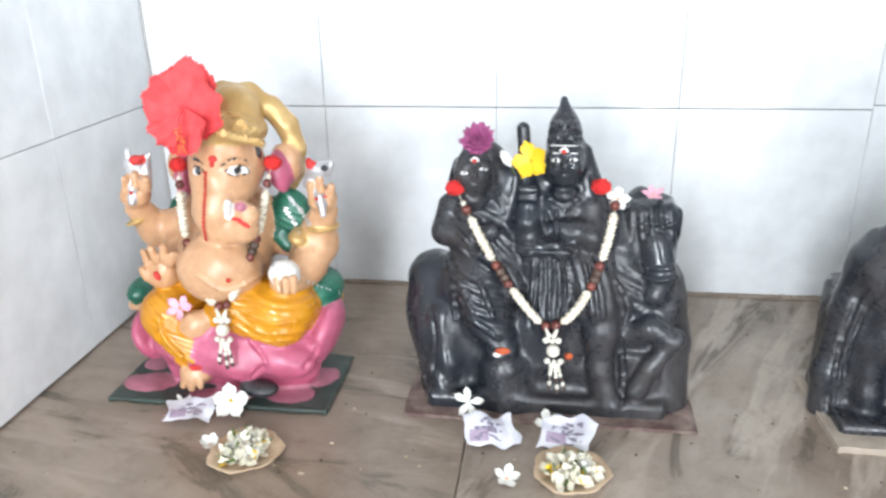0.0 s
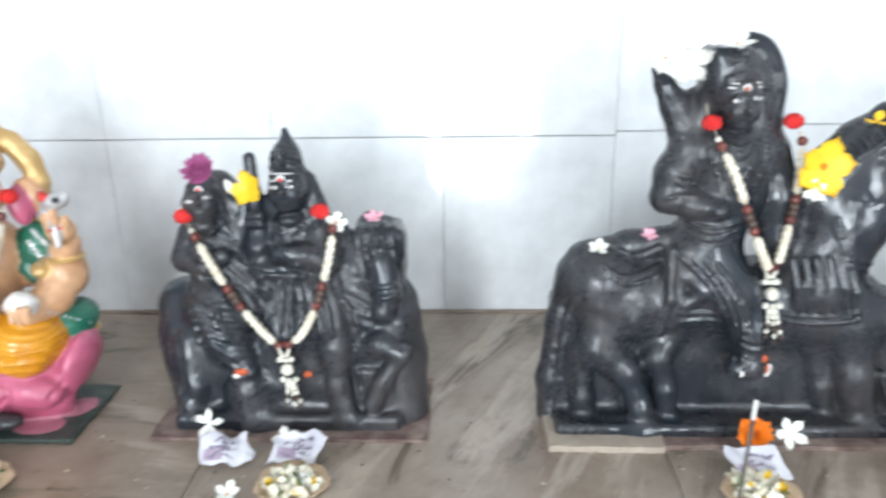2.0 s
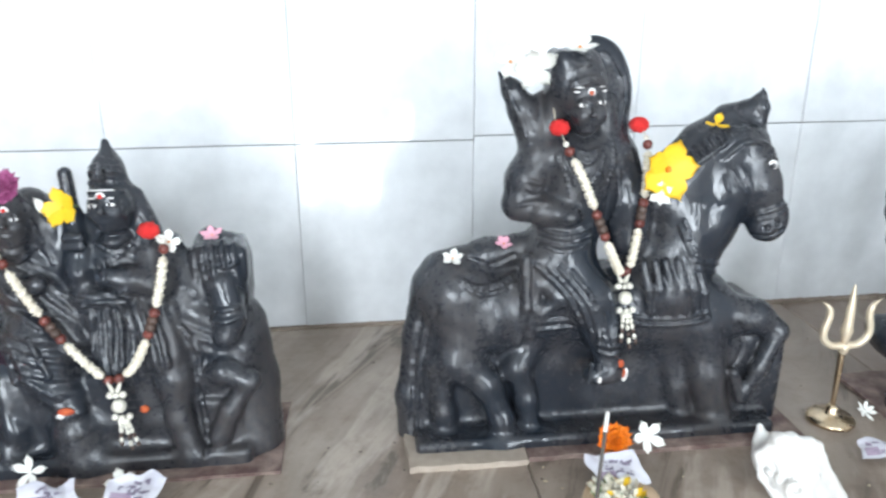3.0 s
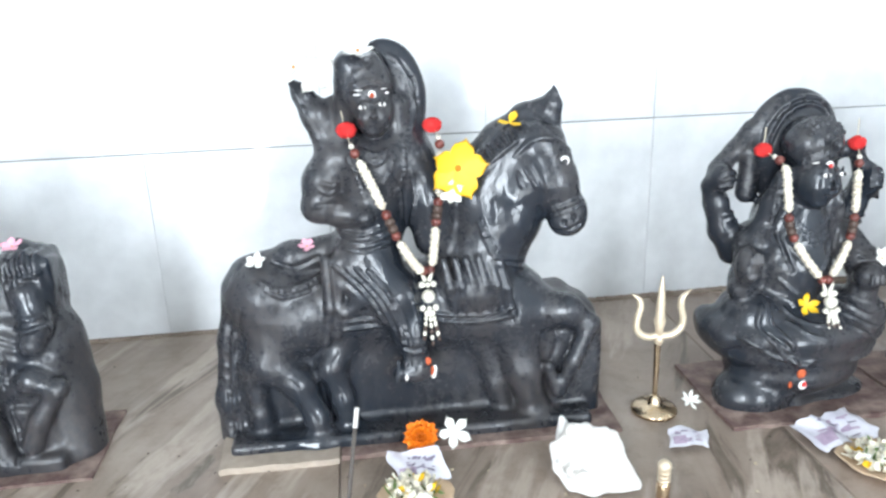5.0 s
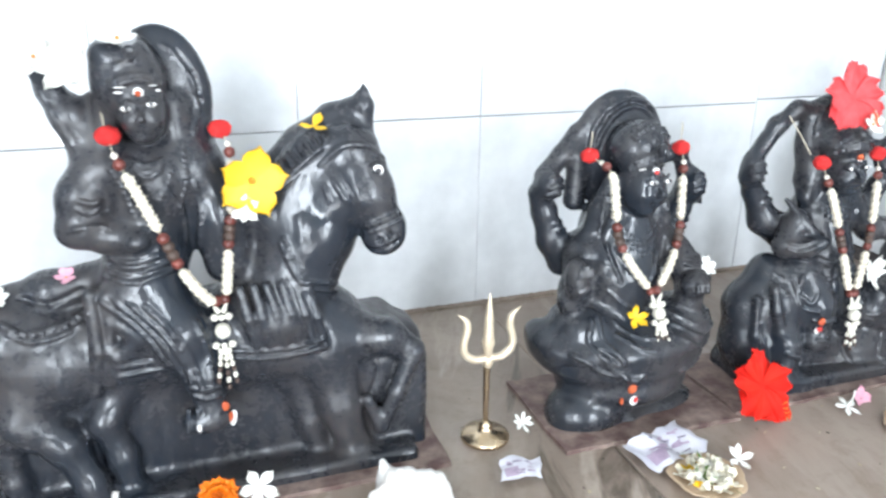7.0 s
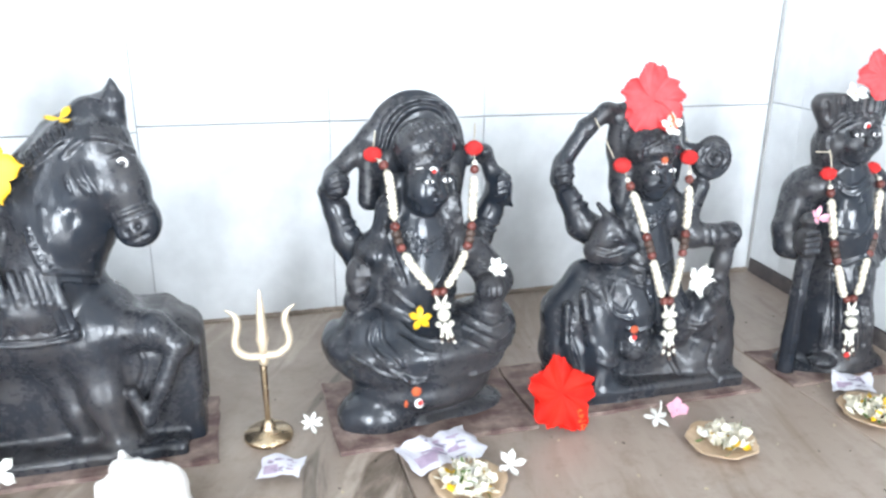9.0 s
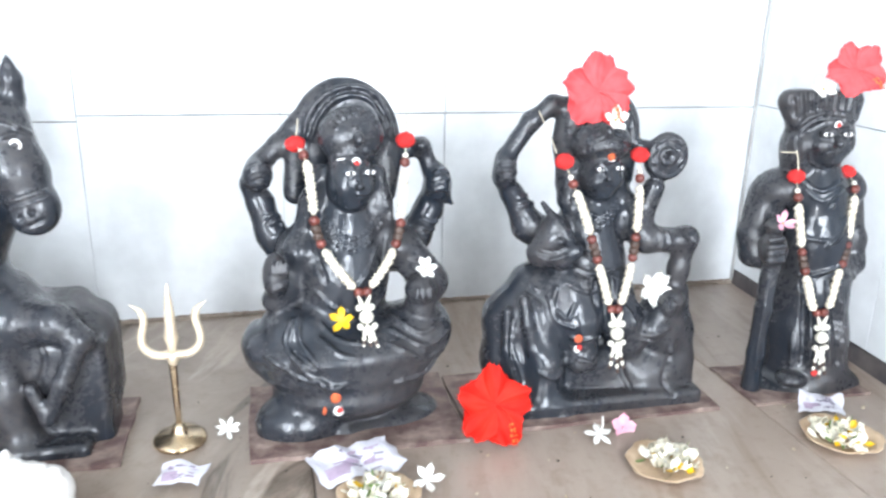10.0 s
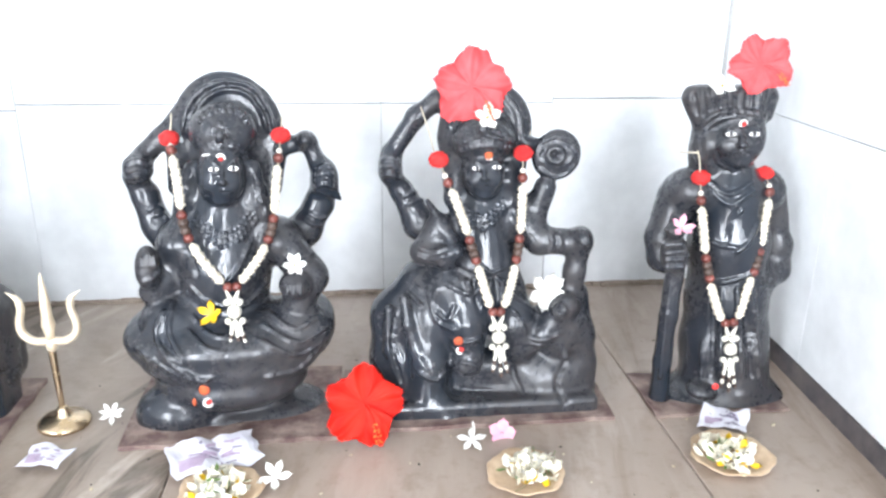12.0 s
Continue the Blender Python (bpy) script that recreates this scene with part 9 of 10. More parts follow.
garland("garland of cream buds and beads on the goddess with disc",
        [(1.523, 0.861, 0.341), (1.530, 0.856, 0.323), (1.546, 0.850, 0.286), (1.561, 0.845, 0.243), (1.574, 0.839, 0.201), (1.588, 0.834, 0.157)],
        [(1.628, 0.868, 0.346), (1.627, 0.862, 0.327), (1.627, 0.856, 0.286), (1.624, 0.850, 0.236), (1.617, 0.845, 0.193), (1.607, 0.839, 0.158)],
        (1.596, 0.832, 0.146), (1.602, 0.830, 0.066), [((1.519, 0.878, 0.348), (1.506, 0.915, 0.396)), ((1.634, 0.884, 0.349), (1.645, 0.905, 0.367))])
garland("garland of cream buds and beads on the standing statue",
        [(1.856, 0.859, 0.314), (1.853, 0.847, 0.295), (1.858, 0.840, 0.256), (1.865, 0.834, 0.213), (1.874, 0.827, 0.176), (1.891, 0.827, 0.136)],
        [(1.950, 0.875, 0.314), (1.947, 0.852, 0.296), (1.942, 0.844, 0.253), (1.935, 0.835, 0.210), (1.924, 0.830, 0.170), (1.915, 0.825, 0.136)],
        (1.905, 0.826, 0.122), (1.910, 0.820, 0.033), [((1.847, 0.845, 0.325), (1.843, 0.850, 0.351)), ((1.843, 0.850, 0.348), (1.820, 0.850, 0.349))])


# ---- flowers ----
def hibiscus(at, normal, size, spin, mat, label, fold=0.0, frill=0.05, wide=0.98):
    f = thing("hibiscus_flower", facing(at, normal, spin), label, "flower", "hibiscus blossoms")
    for i in range(5):
        me = ruffled_petal("petal", M[mat], size * (1.0 + wobble(0.06)), size * wide, 0.08 + fold + wobble(0.05), frill, i * 1.9 + len(label))
        ob = new("petal", me)
        ob.parent = f
        ob.matrix_basis = pose(0, 0, 0.0010 * i, 0, 0, 72 * i + wobble(9)) @ pose(0, 0, 0, 6, 0, 0)
    stem = [Vector(p) for p in ((0, 0, 0), (0.10 * size, -0.2 * size, 0.30 * size), (0.16 * size, -0.5 * size, 0.42 * size), (0.2 * size, -1.06 * size, 0.36 * size))]
    line = curve_points(stem, 18)
    stamen = part("stamen", tube(bmesh.new(), line, lambda t: size * (0.030 - 0.012 * t), 8), M[mat], f, "long red stamen column")
    bm = bmesh.new()
    for i in range(34):
        t = 0.62 + 0.38 * i / 34
        p = line[int(t * 17)]
        q = p + Vector((wobble(1), wobble(1), wobble(1))).normalized() * size * 0.085
        bmesh.ops.create_icosphere(bm, subdivisions=1, radius=size * 0.017, matrix=Matrix.Translation(q))
        tube(bm, [p, q], size * 0.005, 4)
    part("anther_cluster", bm, M["pollen"], stamen, "orange pollen-dusted anthers")
    part("flower_base", lathed([(0.0005, -0.012), (size * 0.09, -0.004), (size * 0.05, -0.0005), (0.0004, 0.0005)], 12), M["petal_red"], f)
    return f


def blossom(at, normal, size, spin, mat, label, count=5, width=0.62, cup=0.22, heart="pollen", name="blossom", tip=0.62, lift=4.0, group="", stalk=0.0):
    f = thing(name, facing(at, normal, spin), label, "flower", group)
    me = petal_mesh("petal", M[mat], size, size * width, cup, 0.02, tip, 0.0, 7, 6, 2.0, spin)
    petals(f, me, count, lift, 0.0, 13.0)
    part("flower_heart", lathed([(0.0003, 0.0), (size * 0.1, size * 0.02), (size * 0.07, size * 0.1), (0.0003, size * 0.12)], 10), M[heart], f)
    if stalk:
        part("stalk", tube(bmesh.new(), curve_points([(0, 0, 0), (size * 0.1, 0, -stalk * 0.5), (0, size * 0.1, -stalk)], 7), size * 0.06, 6), M["petal_white" if mat == "petal_white" else "stem_green"], f)
    return f


def pompon_flower(at, normal, size, mat, label, name, rings=4, first=14):
    f = thing(name, facing(at, normal, 0), label, "flower")
    me = petal_mesh("petal", M[mat], size, size * 0.52, 0.30, 0.12, 0.76, 0.10, 6, 6, 3.0)
    for k in range(rings):
        petals(f, me, first - 2 * k, 8 + 21 * k, 13 * k, 9.0, 1.0 - 0.17 * k, 0.0012 * k)
    part("flower_heart", lump((0, 0, size * 0.16), (size * 0.34, size * 0.34, size * 0.25), 3, 0.35, 2, 5.0), M[mat], f)
    return f


def leaf(at, normal, size, spin, label, mat="stem_green"):
    f = thing("leaf", facing(at, normal, spin), label, "leaf")
    ob = new("blade", petal_mesh("blade", M[mat], size, size * 0.45, 0.12, 0.03, 0.5, 0.0, 8, 6))
    ob.parent = f
    part("stalk", tube(bmesh.new(), [Vector((-size * 0.35, 0, 0)), Vector((0, 0, 0))], size * 0.03, 5), M["stem_green"], f)
    return f


CAM = (0.05, -0.88, 0.42)
hibiscus((-0.356, 0.860, 0.405), (-0.22, -0.90, 0.30), 0.056, 8, "petal_rose", "large rose-red hibiscus on the elephant-headed statue's crown", 0.0, 0.07, 1.34)
hibiscus((1.563, 0.868, 0.425), (-0.05, -0.90, 0.28), 0.047, 18, "petal_rose", "large rose-red hibiscus on a black statue's headdress", 0.0, 0.10, 1.06)
hibiscus((1.904, 0.840, 0.454), (-0.25, -0.9, 0.25), 0.036, 40, "petal_rose", "rose-red hibiscus tucked into the turban of a statue", 0.0, 0.06, 1.04)
hibiscus((1.427, 0.800, 0.047), (0.0, -0.80, 0.50), 0.049, 8, "petal_red", "scarlet hibiscus leaning against the statue slabs", 0.0, 0.11, 1.06)
pompon_flower((0.002, 0.886, 0.362), (-0.05, -0.75, 0.6), 0.023, "petal_purple", "purple many-petalled aster on the woman's head", "aster_flower", 4, 16)
blossom((0.067, 0.872, 0.344), (-0.25, -0.9, 0.25), 0.025, 40, "petal_yellow", "yellow trumpet blossom drooping beside the raised sword", 5, 0.72, 0.15, "petal_yellow", "trumpet_flower", 0.66, 12, stalk=0.03)
leaf((0.043, 0.885, 0.332), (-0.3, -0.8, 0.3), 0.026, 130, "small pale leaf behind the yellow blossom", "petal_white")
blossom((0.173, 0.888, 0.294), CAM, 0.017, 10, "petal_white", "white frangipani blossom on the shoulder of the couple statue", 5, 0.6)
blossom((0.218, 0.915, 0.292), (0, -0.4, 0.9), 0.015, 30, "petal_pink", "pale pink blossom lying on the carved horse's head", 5, 0.6)
blossom((-0.394, 0.842, 0.141), CAM, 0.020, 0, "petal_pink", "pink and white blossom on the orange knee", 5, 0.55)
blossom((0.771, 0.868, 0.369), (0.08, -0.95, 0.15), 0.039, 12, "petal_yellow", "open yellow allamanda blossom on the rider statue", 5, 0.76, 0.18, "petal_orange", "trumpet_flower", 0.58, 3)
blossom((0.761, 0.862, 0.340), CAM, 0.017, 22, "petal_white", "white jasmine blossom under the yellow allamanda", 6, 0.55, 0.2, "petal_white")
blossom((0.844, 0.905, 0.416), (0.0, -0.4, 0.9), 0.018, 60, "petal_yellow", "fallen yellow petals on the horse's mane", 3, 0.6, 0.3, "petal_yellow")
blossom((0.512, 0.895, 0.256), (-0.1, -0.5, 0.85), 0.015, 15, "petal_white", "white blossom on the carved horse's rump", 5, 0.62)
blossom((0.578, 0.900, 0.271), (0.0, -0.4, 0.9), 0.013, 50, "petal_pink", "pink blossom on the carved horse's back", 5, 0.65)
blossom((0.610, 0.900, 0.487), (-0.2, -0.9, 0.1), 0.034, 100, "petal_white", "drooping white blossom on the raised blade", 5, 0.5, 0.5, "petal_white", "blossom", 0.6, 20)
blossom((0.581, 0.905, 0.495), (-0.3, -0.8, 0.4), 0.022, 30, "petal_white", "white blossom at the tip of the raised blade", 5, 0.55)
blossom((0.658, 0.885, 0.512), (0.0, -0.5, 0.85), 0.022, 40, "petal_white", "white blossom on top of the rider's headdress", 6, 0.55)
blossom((1.347, 0.850, 0.215), (0.1, -0.8, 0.55), 0.016, 5, "petal_white", "white star-shaped blossom on the goddess's arm", 6, 0.5)
blossom((1.244, 0.848, 0.155), (-0.2, -0.8, 0.5), 0.018, 20, "petal_yellow", "wilted yellow blossom on the goddess's lap", 5, 0.5, 0.5, "petal_yellow")
blossom((1.577, 0.842, 0.394), CAM, 0.018, 12, "petal_white", "small white blossom below the large hibiscus", 5, 0.6)
blossom((1.667, 0.868, 0.161), (0.1, -0.9, 0.3), 0.029, 80, "petal_white", "large crumpled white blossom on the carved animal", 7, 0.5, 0.35, "petal_white")
blossom((1.856, 0.835, 0.431), (-0.1, -0.7, 0.6), 0.019, 30, "petal_white", "white blossom on the turban's edge", 5, 0.6)
blossom((1.826, 0.832, 0.257), (-0.1, -0.75, 0.6), 0.017, 10, "petal_pink", "pink blossom on the standing statue's fist", 5, 0.5, 0.5)
# on the floor
blossom((-0.325, 0.812, 0.021), (0.1, -0.78, 0.55), 0.027, 18, "petal_white", "white five-petalled blossom leaning on the painted board", 5, 0.72, 0.14, "petal_yellow")
blossom((-0.005, 0.828, 0.031), (0.0, -0.75, 0.6), 0.023, 20, "petal_white", "white pinwheel blossom against the black statue's base", 5, 0.42, 0.12, "petal_white")
blossom((0.098, 0.822, 0.010), (0.1, -0.6, 0.8), 0.020, 40, "petal_white", "white blossom lying on the slab's edge", 5, 0.6)
blossom((-0.396, 0.815, 0.010), (0.0, -0.5, 0.8), 0.014, 40, "petal_white", "small white blossom on a paper sachet", 4, 0.4, 0.5, stalk=0.012)
blossom((0.052, 0.712, 0.006), (0.1, -0.3, 0.9), 0.018, 70, "petal_white", "loose white blossom on the marble", 5, 0.6, 0.35)
blossom((-0.321, 0.732, 0.008), (0.1, -0.2, 0.9), 0.014, 10, "petal_white", "crumpled white blossom beside a leaf dish", 6, 0.8, 0.6)
pompon_flower((0.706, 0.806, 0.035), (-0.05, -0.85, 0.45), 0.024, "petal_orange", "orange marigold head leaning on the rider's slab", "marigold", 6, 20)
blossom((0.748, 0.800, 0.041), (0.1, -0.85, 0.45), 0.024, 35, "petal_white", "ruffled white blossom beside the marigold", 5, 0.52, 0.25, "petal_white")
blossom((1.101, 0.874, 0.008), (0.2, -0.6, 0.75), 0.017, 5, "petal_white", "white star-shaped blossom beside the brass trident", 7, 0.36, 0.25, "petal_white")
blossom((1.324, 0.714, 0.010), (0.0, -0.5, 0.8), 0.021, 60, "petal_white", "loose white pinwheel blossom on the marble", 5, 0.45, 0.3, "petal_white")
blossom((1.558, 0.771, 0.008), (0.0, -0.3, 0.95), 0.021, 20, "petal_white", "wilted white blossom with upright stalk", 5, 0.42, -0.1, "petal_white", stalk=-0.03)
blossom((1.599, 0.785, 0.004), (0.1, -0.75, 0.6), 0.020, 12, "petal_pink", "pink five-petalled blossom on the marble", 5, 0.75, 0.16, "petal_pink")


# ---- leaf dishes with offerings ----
def leaf_dish(at, r, spin, seed, label):
    rnd = random.Random(seed)
    d = thing("leaf_dish", pose(at[0], at[1], 0.0005, 0, 0, spin), label, "dish", "leaf dishes with offerings")
    w = lambda a, z: 0.035 * math.sin(7 * a + seed) + 0.03 * math.sin(3 * a + seed * 2) + 0.015 * math.sin(17 * a)
    part("dish", lathed([(0.0004, 0.0005), (r * 0.55, 0.0005), (r * 0.8, 0.003), (r, 0.0085), (r * 0.985, 0.0095), (r * 0.78, 0.0048), (r * 0.5, 0.0022), (0.0004, 0.002)], 44, wave=w), M["leaf_dish"], d)
    pile = thing("offering_pile", pose(at[0], at[1], 0.004, 0, 0, spin + 40), "heap of white blossoms, yellow petals and green leaf bits", "offering", "offerings")
    shapes = [petal_mesh("petal", M["petal_cream"], 0.014, 0.012, 0.5, 0.12, 0.6, 0.05, 6, 5, 2.5, k * 2.0) for k in range(3)]
    yellow = petal_mesh("petal", M["petal_yellow"], 0.013, 0.009, 0.5, 0.05, 0.6, 0.0, 5, 4)
    green = petal_mesh("leaf_bit", M["stem_green"], 0.020, 0.004, 0.15, 0.05, 0.5, 0.0, 6, 3)
    for i in range(95):
        q, a = r * 0.62 * math.sqrt(rnd.random()), rnd.uniform(0, 6.3)
        h = 0.004 + 0.020 * max(0, 1 - q / (r * 0.6)) * rnd.random()
        me = green if i % 6 == 4 else yellow if i % 7 == 3 else shapes[i % 3]
        ob = new("leaf_bit" if me is green else "petal", me)
        ob.parent = pile
        ob.matrix_basis = pose(q * math.cos(a) - 0.3 * r * (seed % 3 - 1) * 0.5, q * math.sin(a), h, rnd.uniform(-60, 60), rnd.uniform(-60, 30), rnd.uniform(0, 360))
    for i in range(9):
        q, a = r * 0.5 * math.sqrt(rnd.random()), rnd.uniform(0, 6.3)
        part("sugar_lump", lump((q * math.cos(a), q * math.sin(a), 0.006 + 0.008 * rnd.random()), (0.006, 0.005, 0.005), i + seed, 0.5, 2, 3.0), M["petal_white"], pile, smooth=False)
    return d


leaf_dish((-0.272, 0.726, 0.000), 0.046, 10, 1, "tan pressed-leaf dish of blossoms before the elephant-headed statue")
leaf_dish((0.126, 0.733, 0.000), 0.045, 50, 2, "tan pressed-leaf dish of blossoms before the couple statue")
leaf_dish((0.69, 0.722, 0), 0.046, 80, 3, "tan pressed-leaf dish before the horse rider")
leaf_dish((1.266, 0.698, 0.000), 0.046, 20, 4, "tan pressed-leaf dish before the seated goddess")
leaf_dish((1.609, 0.699, 0.000), 0.045, 130, 5, "tan pressed-leaf dish before the goddess with the disc")
leaf_dish((1.866, 0.711, 0.000), 0.049, 170, 6, "flat tan leaf dish before the standing statue")


# ---- paper sachets ----
def sachet(at, w, h, spin, seed, label, tilt=18.0, tone="print"):
    s = thing("paper_sachet", pose(at[0], at[1], 0.0012, 0, 0, spin) @ pose(0, 0, 0, tilt, 0, 0), label, "paper", "torn paper sachets")
    crease = lambda x, y: 0.0055 * noise.noise((x * 42 + seed * 5, y * 42, seed)) + 0.0045 * abs(math.sin(x * 55 + seed)) + 0.004 * abs(math.sin((x + y) * 38 + seed * 2)) + 0.003
    nx, ny = 18, 13
    bm = bmesh.new()
    sheets = []
    for side in (0.0, -0.0005):
        grid = []
        for j in range(ny + 1):
            row = []
            for i in range(nx + 1):
                x, y = w * (i / nx - 0.5), h * (j / ny)
                ex = 0.18 * w * noise.noise((y * 45, seed + (3 if i else 0), 0)) * abs(2 * i / nx - 1) ** 3 + 0.22 * (y - h / 2) * (1 if seed % 2 else -1)
                ey = 0.24 * h * noise.noise((x * 48, seed + (4 if j else 9), 1)) * abs(2 * j / ny - 1) ** 3
                row.append(bm.verts.new((x + ex, y + ey, crease(x, y) + side)))
            grid.append(row)
        sheets.append(grid)
    for k, grid in enumerate(sheets):
        for j in range(ny):
            for i in range(nx):
                q = (grid[j][i], grid[j][i + 1], grid[j + 1][i + 1], grid[j + 1][i])
                bm.faces.new(q if k == 0 else q[::-1])
    part("sheet", bm, M["paper"], s, smooth=False)
    rnd = random.Random(seed)
    for i in range(24):
        bw, bh = rnd.uniform(0.04, 0.16) * w, rnd.uniform(0.03, 0.09) * h
        x0, y0 = rnd.uniform(-0.34, 0.24) * w, rnd.uniform(0.14, 0.74) * h
        bm = bmesh.new()
        m = 6
        lean = rnd.uniform(-0.5, 0.5)
        strip = [[bm.verts.new((x0 + bw * a / m, y0 + bh * b + lean * bw * a / m, crease(x0 + bw * a / m, y0 + bh * b + lean * bw * a / m) + 0.0007)) for a in range(m + 1)] for b in (0, 0.5, 1)]
        for lo, hi in zip(strip, strip[1:]):
            for a in range(m):
                bm.faces.new((lo[a], lo[a + 1], hi[a + 1], hi[a]))
        part("print_bar", bm, M[tone if i % 3 else "print"], s, "dark illegible print")
    x0, y0, bw, bh = -0.40 * w, 0.14 * h, rnd.uniform(0.30, 0.42) * w, rnd.uniform(0.28, 0.40) * h
    bm = bmesh.new()
    patch = [[bm.verts.new((x0 + bw * i / 8, y0 + bh * j / 6, crease(x0 + bw * i / 8, y0 + bh * j / 6) + 0.0006)) for i in range(9)] for j in range(7)]
    for lo, hi in zip(patch, patch[1:]):
        for i in range(8):
            bm.faces.new((lo[i], lo[i + 1], hi[i + 1], hi[i]))
    part("print_panel", bm, M["print_violet"], s, "faded violet printed panel")
    return s


sachet((-0.373, 0.781, 0.000), 0.062, 0.036, 12, 1, "small crumpled violet paper sachet by the painted board", 22, "print_violet")
sachet((0.028, 0.774, 0.000), 0.064, 0.042, 8, 2, "torn white paper sachet with dark print", 30)
sachet((0.121, 0.776, 0.000), 0.064, 0.044, -6, 3, "torn white paper sachet behind a leaf dish", 32)
sachet((0.700, 0.752, 0.000), 0.064, 0.044, 4, 4, "white paper sachet leaning before the marigold", 34)
sachet((1.053, 0.764, 0.000), 0.052, 0.032, -10, 5, "small crumpled paper sachet beside the trident", 12, "print_violet")
sachet((1.256, 0.738, 0.000), 0.100, 0.052, 16, 6, "large torn white and violet paper sachet", 14, "print_violet")
sachet((1.884, 0.764, 0.000), 0.060, 0.038, -22, 7, "crumpled white paper sachet before the standing statue", 14)

# ---- brass trident on a round foot ----
tri_at = Vector((1.045, 0.868, 0))
trident = thing("trident", tri_at, "pale brass trident upright on a round brass foot", "trident")
part("foot", lathed([(0.0305, 0.0002), (0.032, 0.003), (0.0315, 0.006), (0.029, 0.0075), (0.027, 0.010), (0.012, 0.0125), (0.0085, 0.016), (0.0085, 0.020), (0.0055, 0.026), (0.0004, 0.027)], 40), M["brass"], trident, "round stepped brass foot")
part("rod", tube(bmesh.new(), curve_points([(0, 0, 0.02), (-0.0005, 0, 0.06), (-0.001, 0, 0.112)], 14), lambda t: 0.0036 + 0.0012 * t, 12), M["brass"], trident)
part("collar", lathed([(0.004, 0.104), (0.0062, 0.108), (0.0075, 0.114), (0.0062, 0.118), (0.0045, 0.121)], 18), M["pale_brass"], trident)
part("centre_prong", lathed([(0.0045, 0.114), (0.0055, 0.128), (0.0085, 0.140), (0.0065, 0.150), (0.0062, 0.165), (0.0045, 0.184), (0.0018, 0.203), (0.0004, 0.207)], 14), M["pale_brass"], trident)
for s in (-1, 1):
    line = curve_points([(0, 0, 0.118), (s * 0.018, 0, 0.118), (s * 0.031, 0, 0.128), (s * 0.033, 0, 0.143), (s * 0.029, 0, 0.160), (s * 0.031, 0, 0.174), (s * 0.043, 0, 0.184)], 26)
    part("side_prong", tube(bmesh.new(), line, lambda t: 0.0054 * (1 - 0.15 * t) if t < 0.8 else max(0.0054 * 0.88 * (1 - (t - 0.8) / 0.21), 0.0004), 12), M["pale_brass"], trident)

# ---- incense stick, hand bell ----
incense = thing("incense_stick", (0.600, 0.574, 0.0), "burning incense stick with a white ash tip", "incense")
part("stick", tube(bmesh.new(), [Vector((0, 0, 0.001)), Vector((0.0135, 0.026, 0.085)), Vector((0.0273, 0.0517, 0.168))], 0.0021, 8), M["stick"], incense)
part("ash_tip", tube(bmesh.new(), [Vector((0.0273, 0.0517, 0.168)), Vector((0.0287, 0.0545, 0.177)), Vector((0.0305, 0.057, 0.187))], 0.0024, 8), M["ash"], incense, "white ash end")
bell = thing("hand_bell", (0.951, 0.621, 0), "small brass hand bell with ringed handle", "bell")
part("bell_body", lathed([(0.029, 0.0003), (0.030, 0.003), (0.0255, 0.010), (0.021, 0.022), (0.019, 0.033), (0.012, 0.040), (0.006, 0.043)], 32), M["brass"], bell)
part("handle", lathed([(0.006, 0.042), (0.0072, 0.05), (0.0075, 0.066), (0.0066, 0.070)], 20), M["brass"], bell)
for z in (0.0715, 0.0765, 0.0815):
    part("handle_ring", lathed([(0.0058, z - 0.0015), (0.0074, z), (0.0058, z + 0.0015)], 20), M["pale_brass"], bell)
part("handle_knob", lathed([(0.0055, 0.083), (0.0076, 0.087), (0.0074, 0.091), (0.0045, 0.0945), (0.0004, 0.095)], 20), M["pale_brass"], bell)

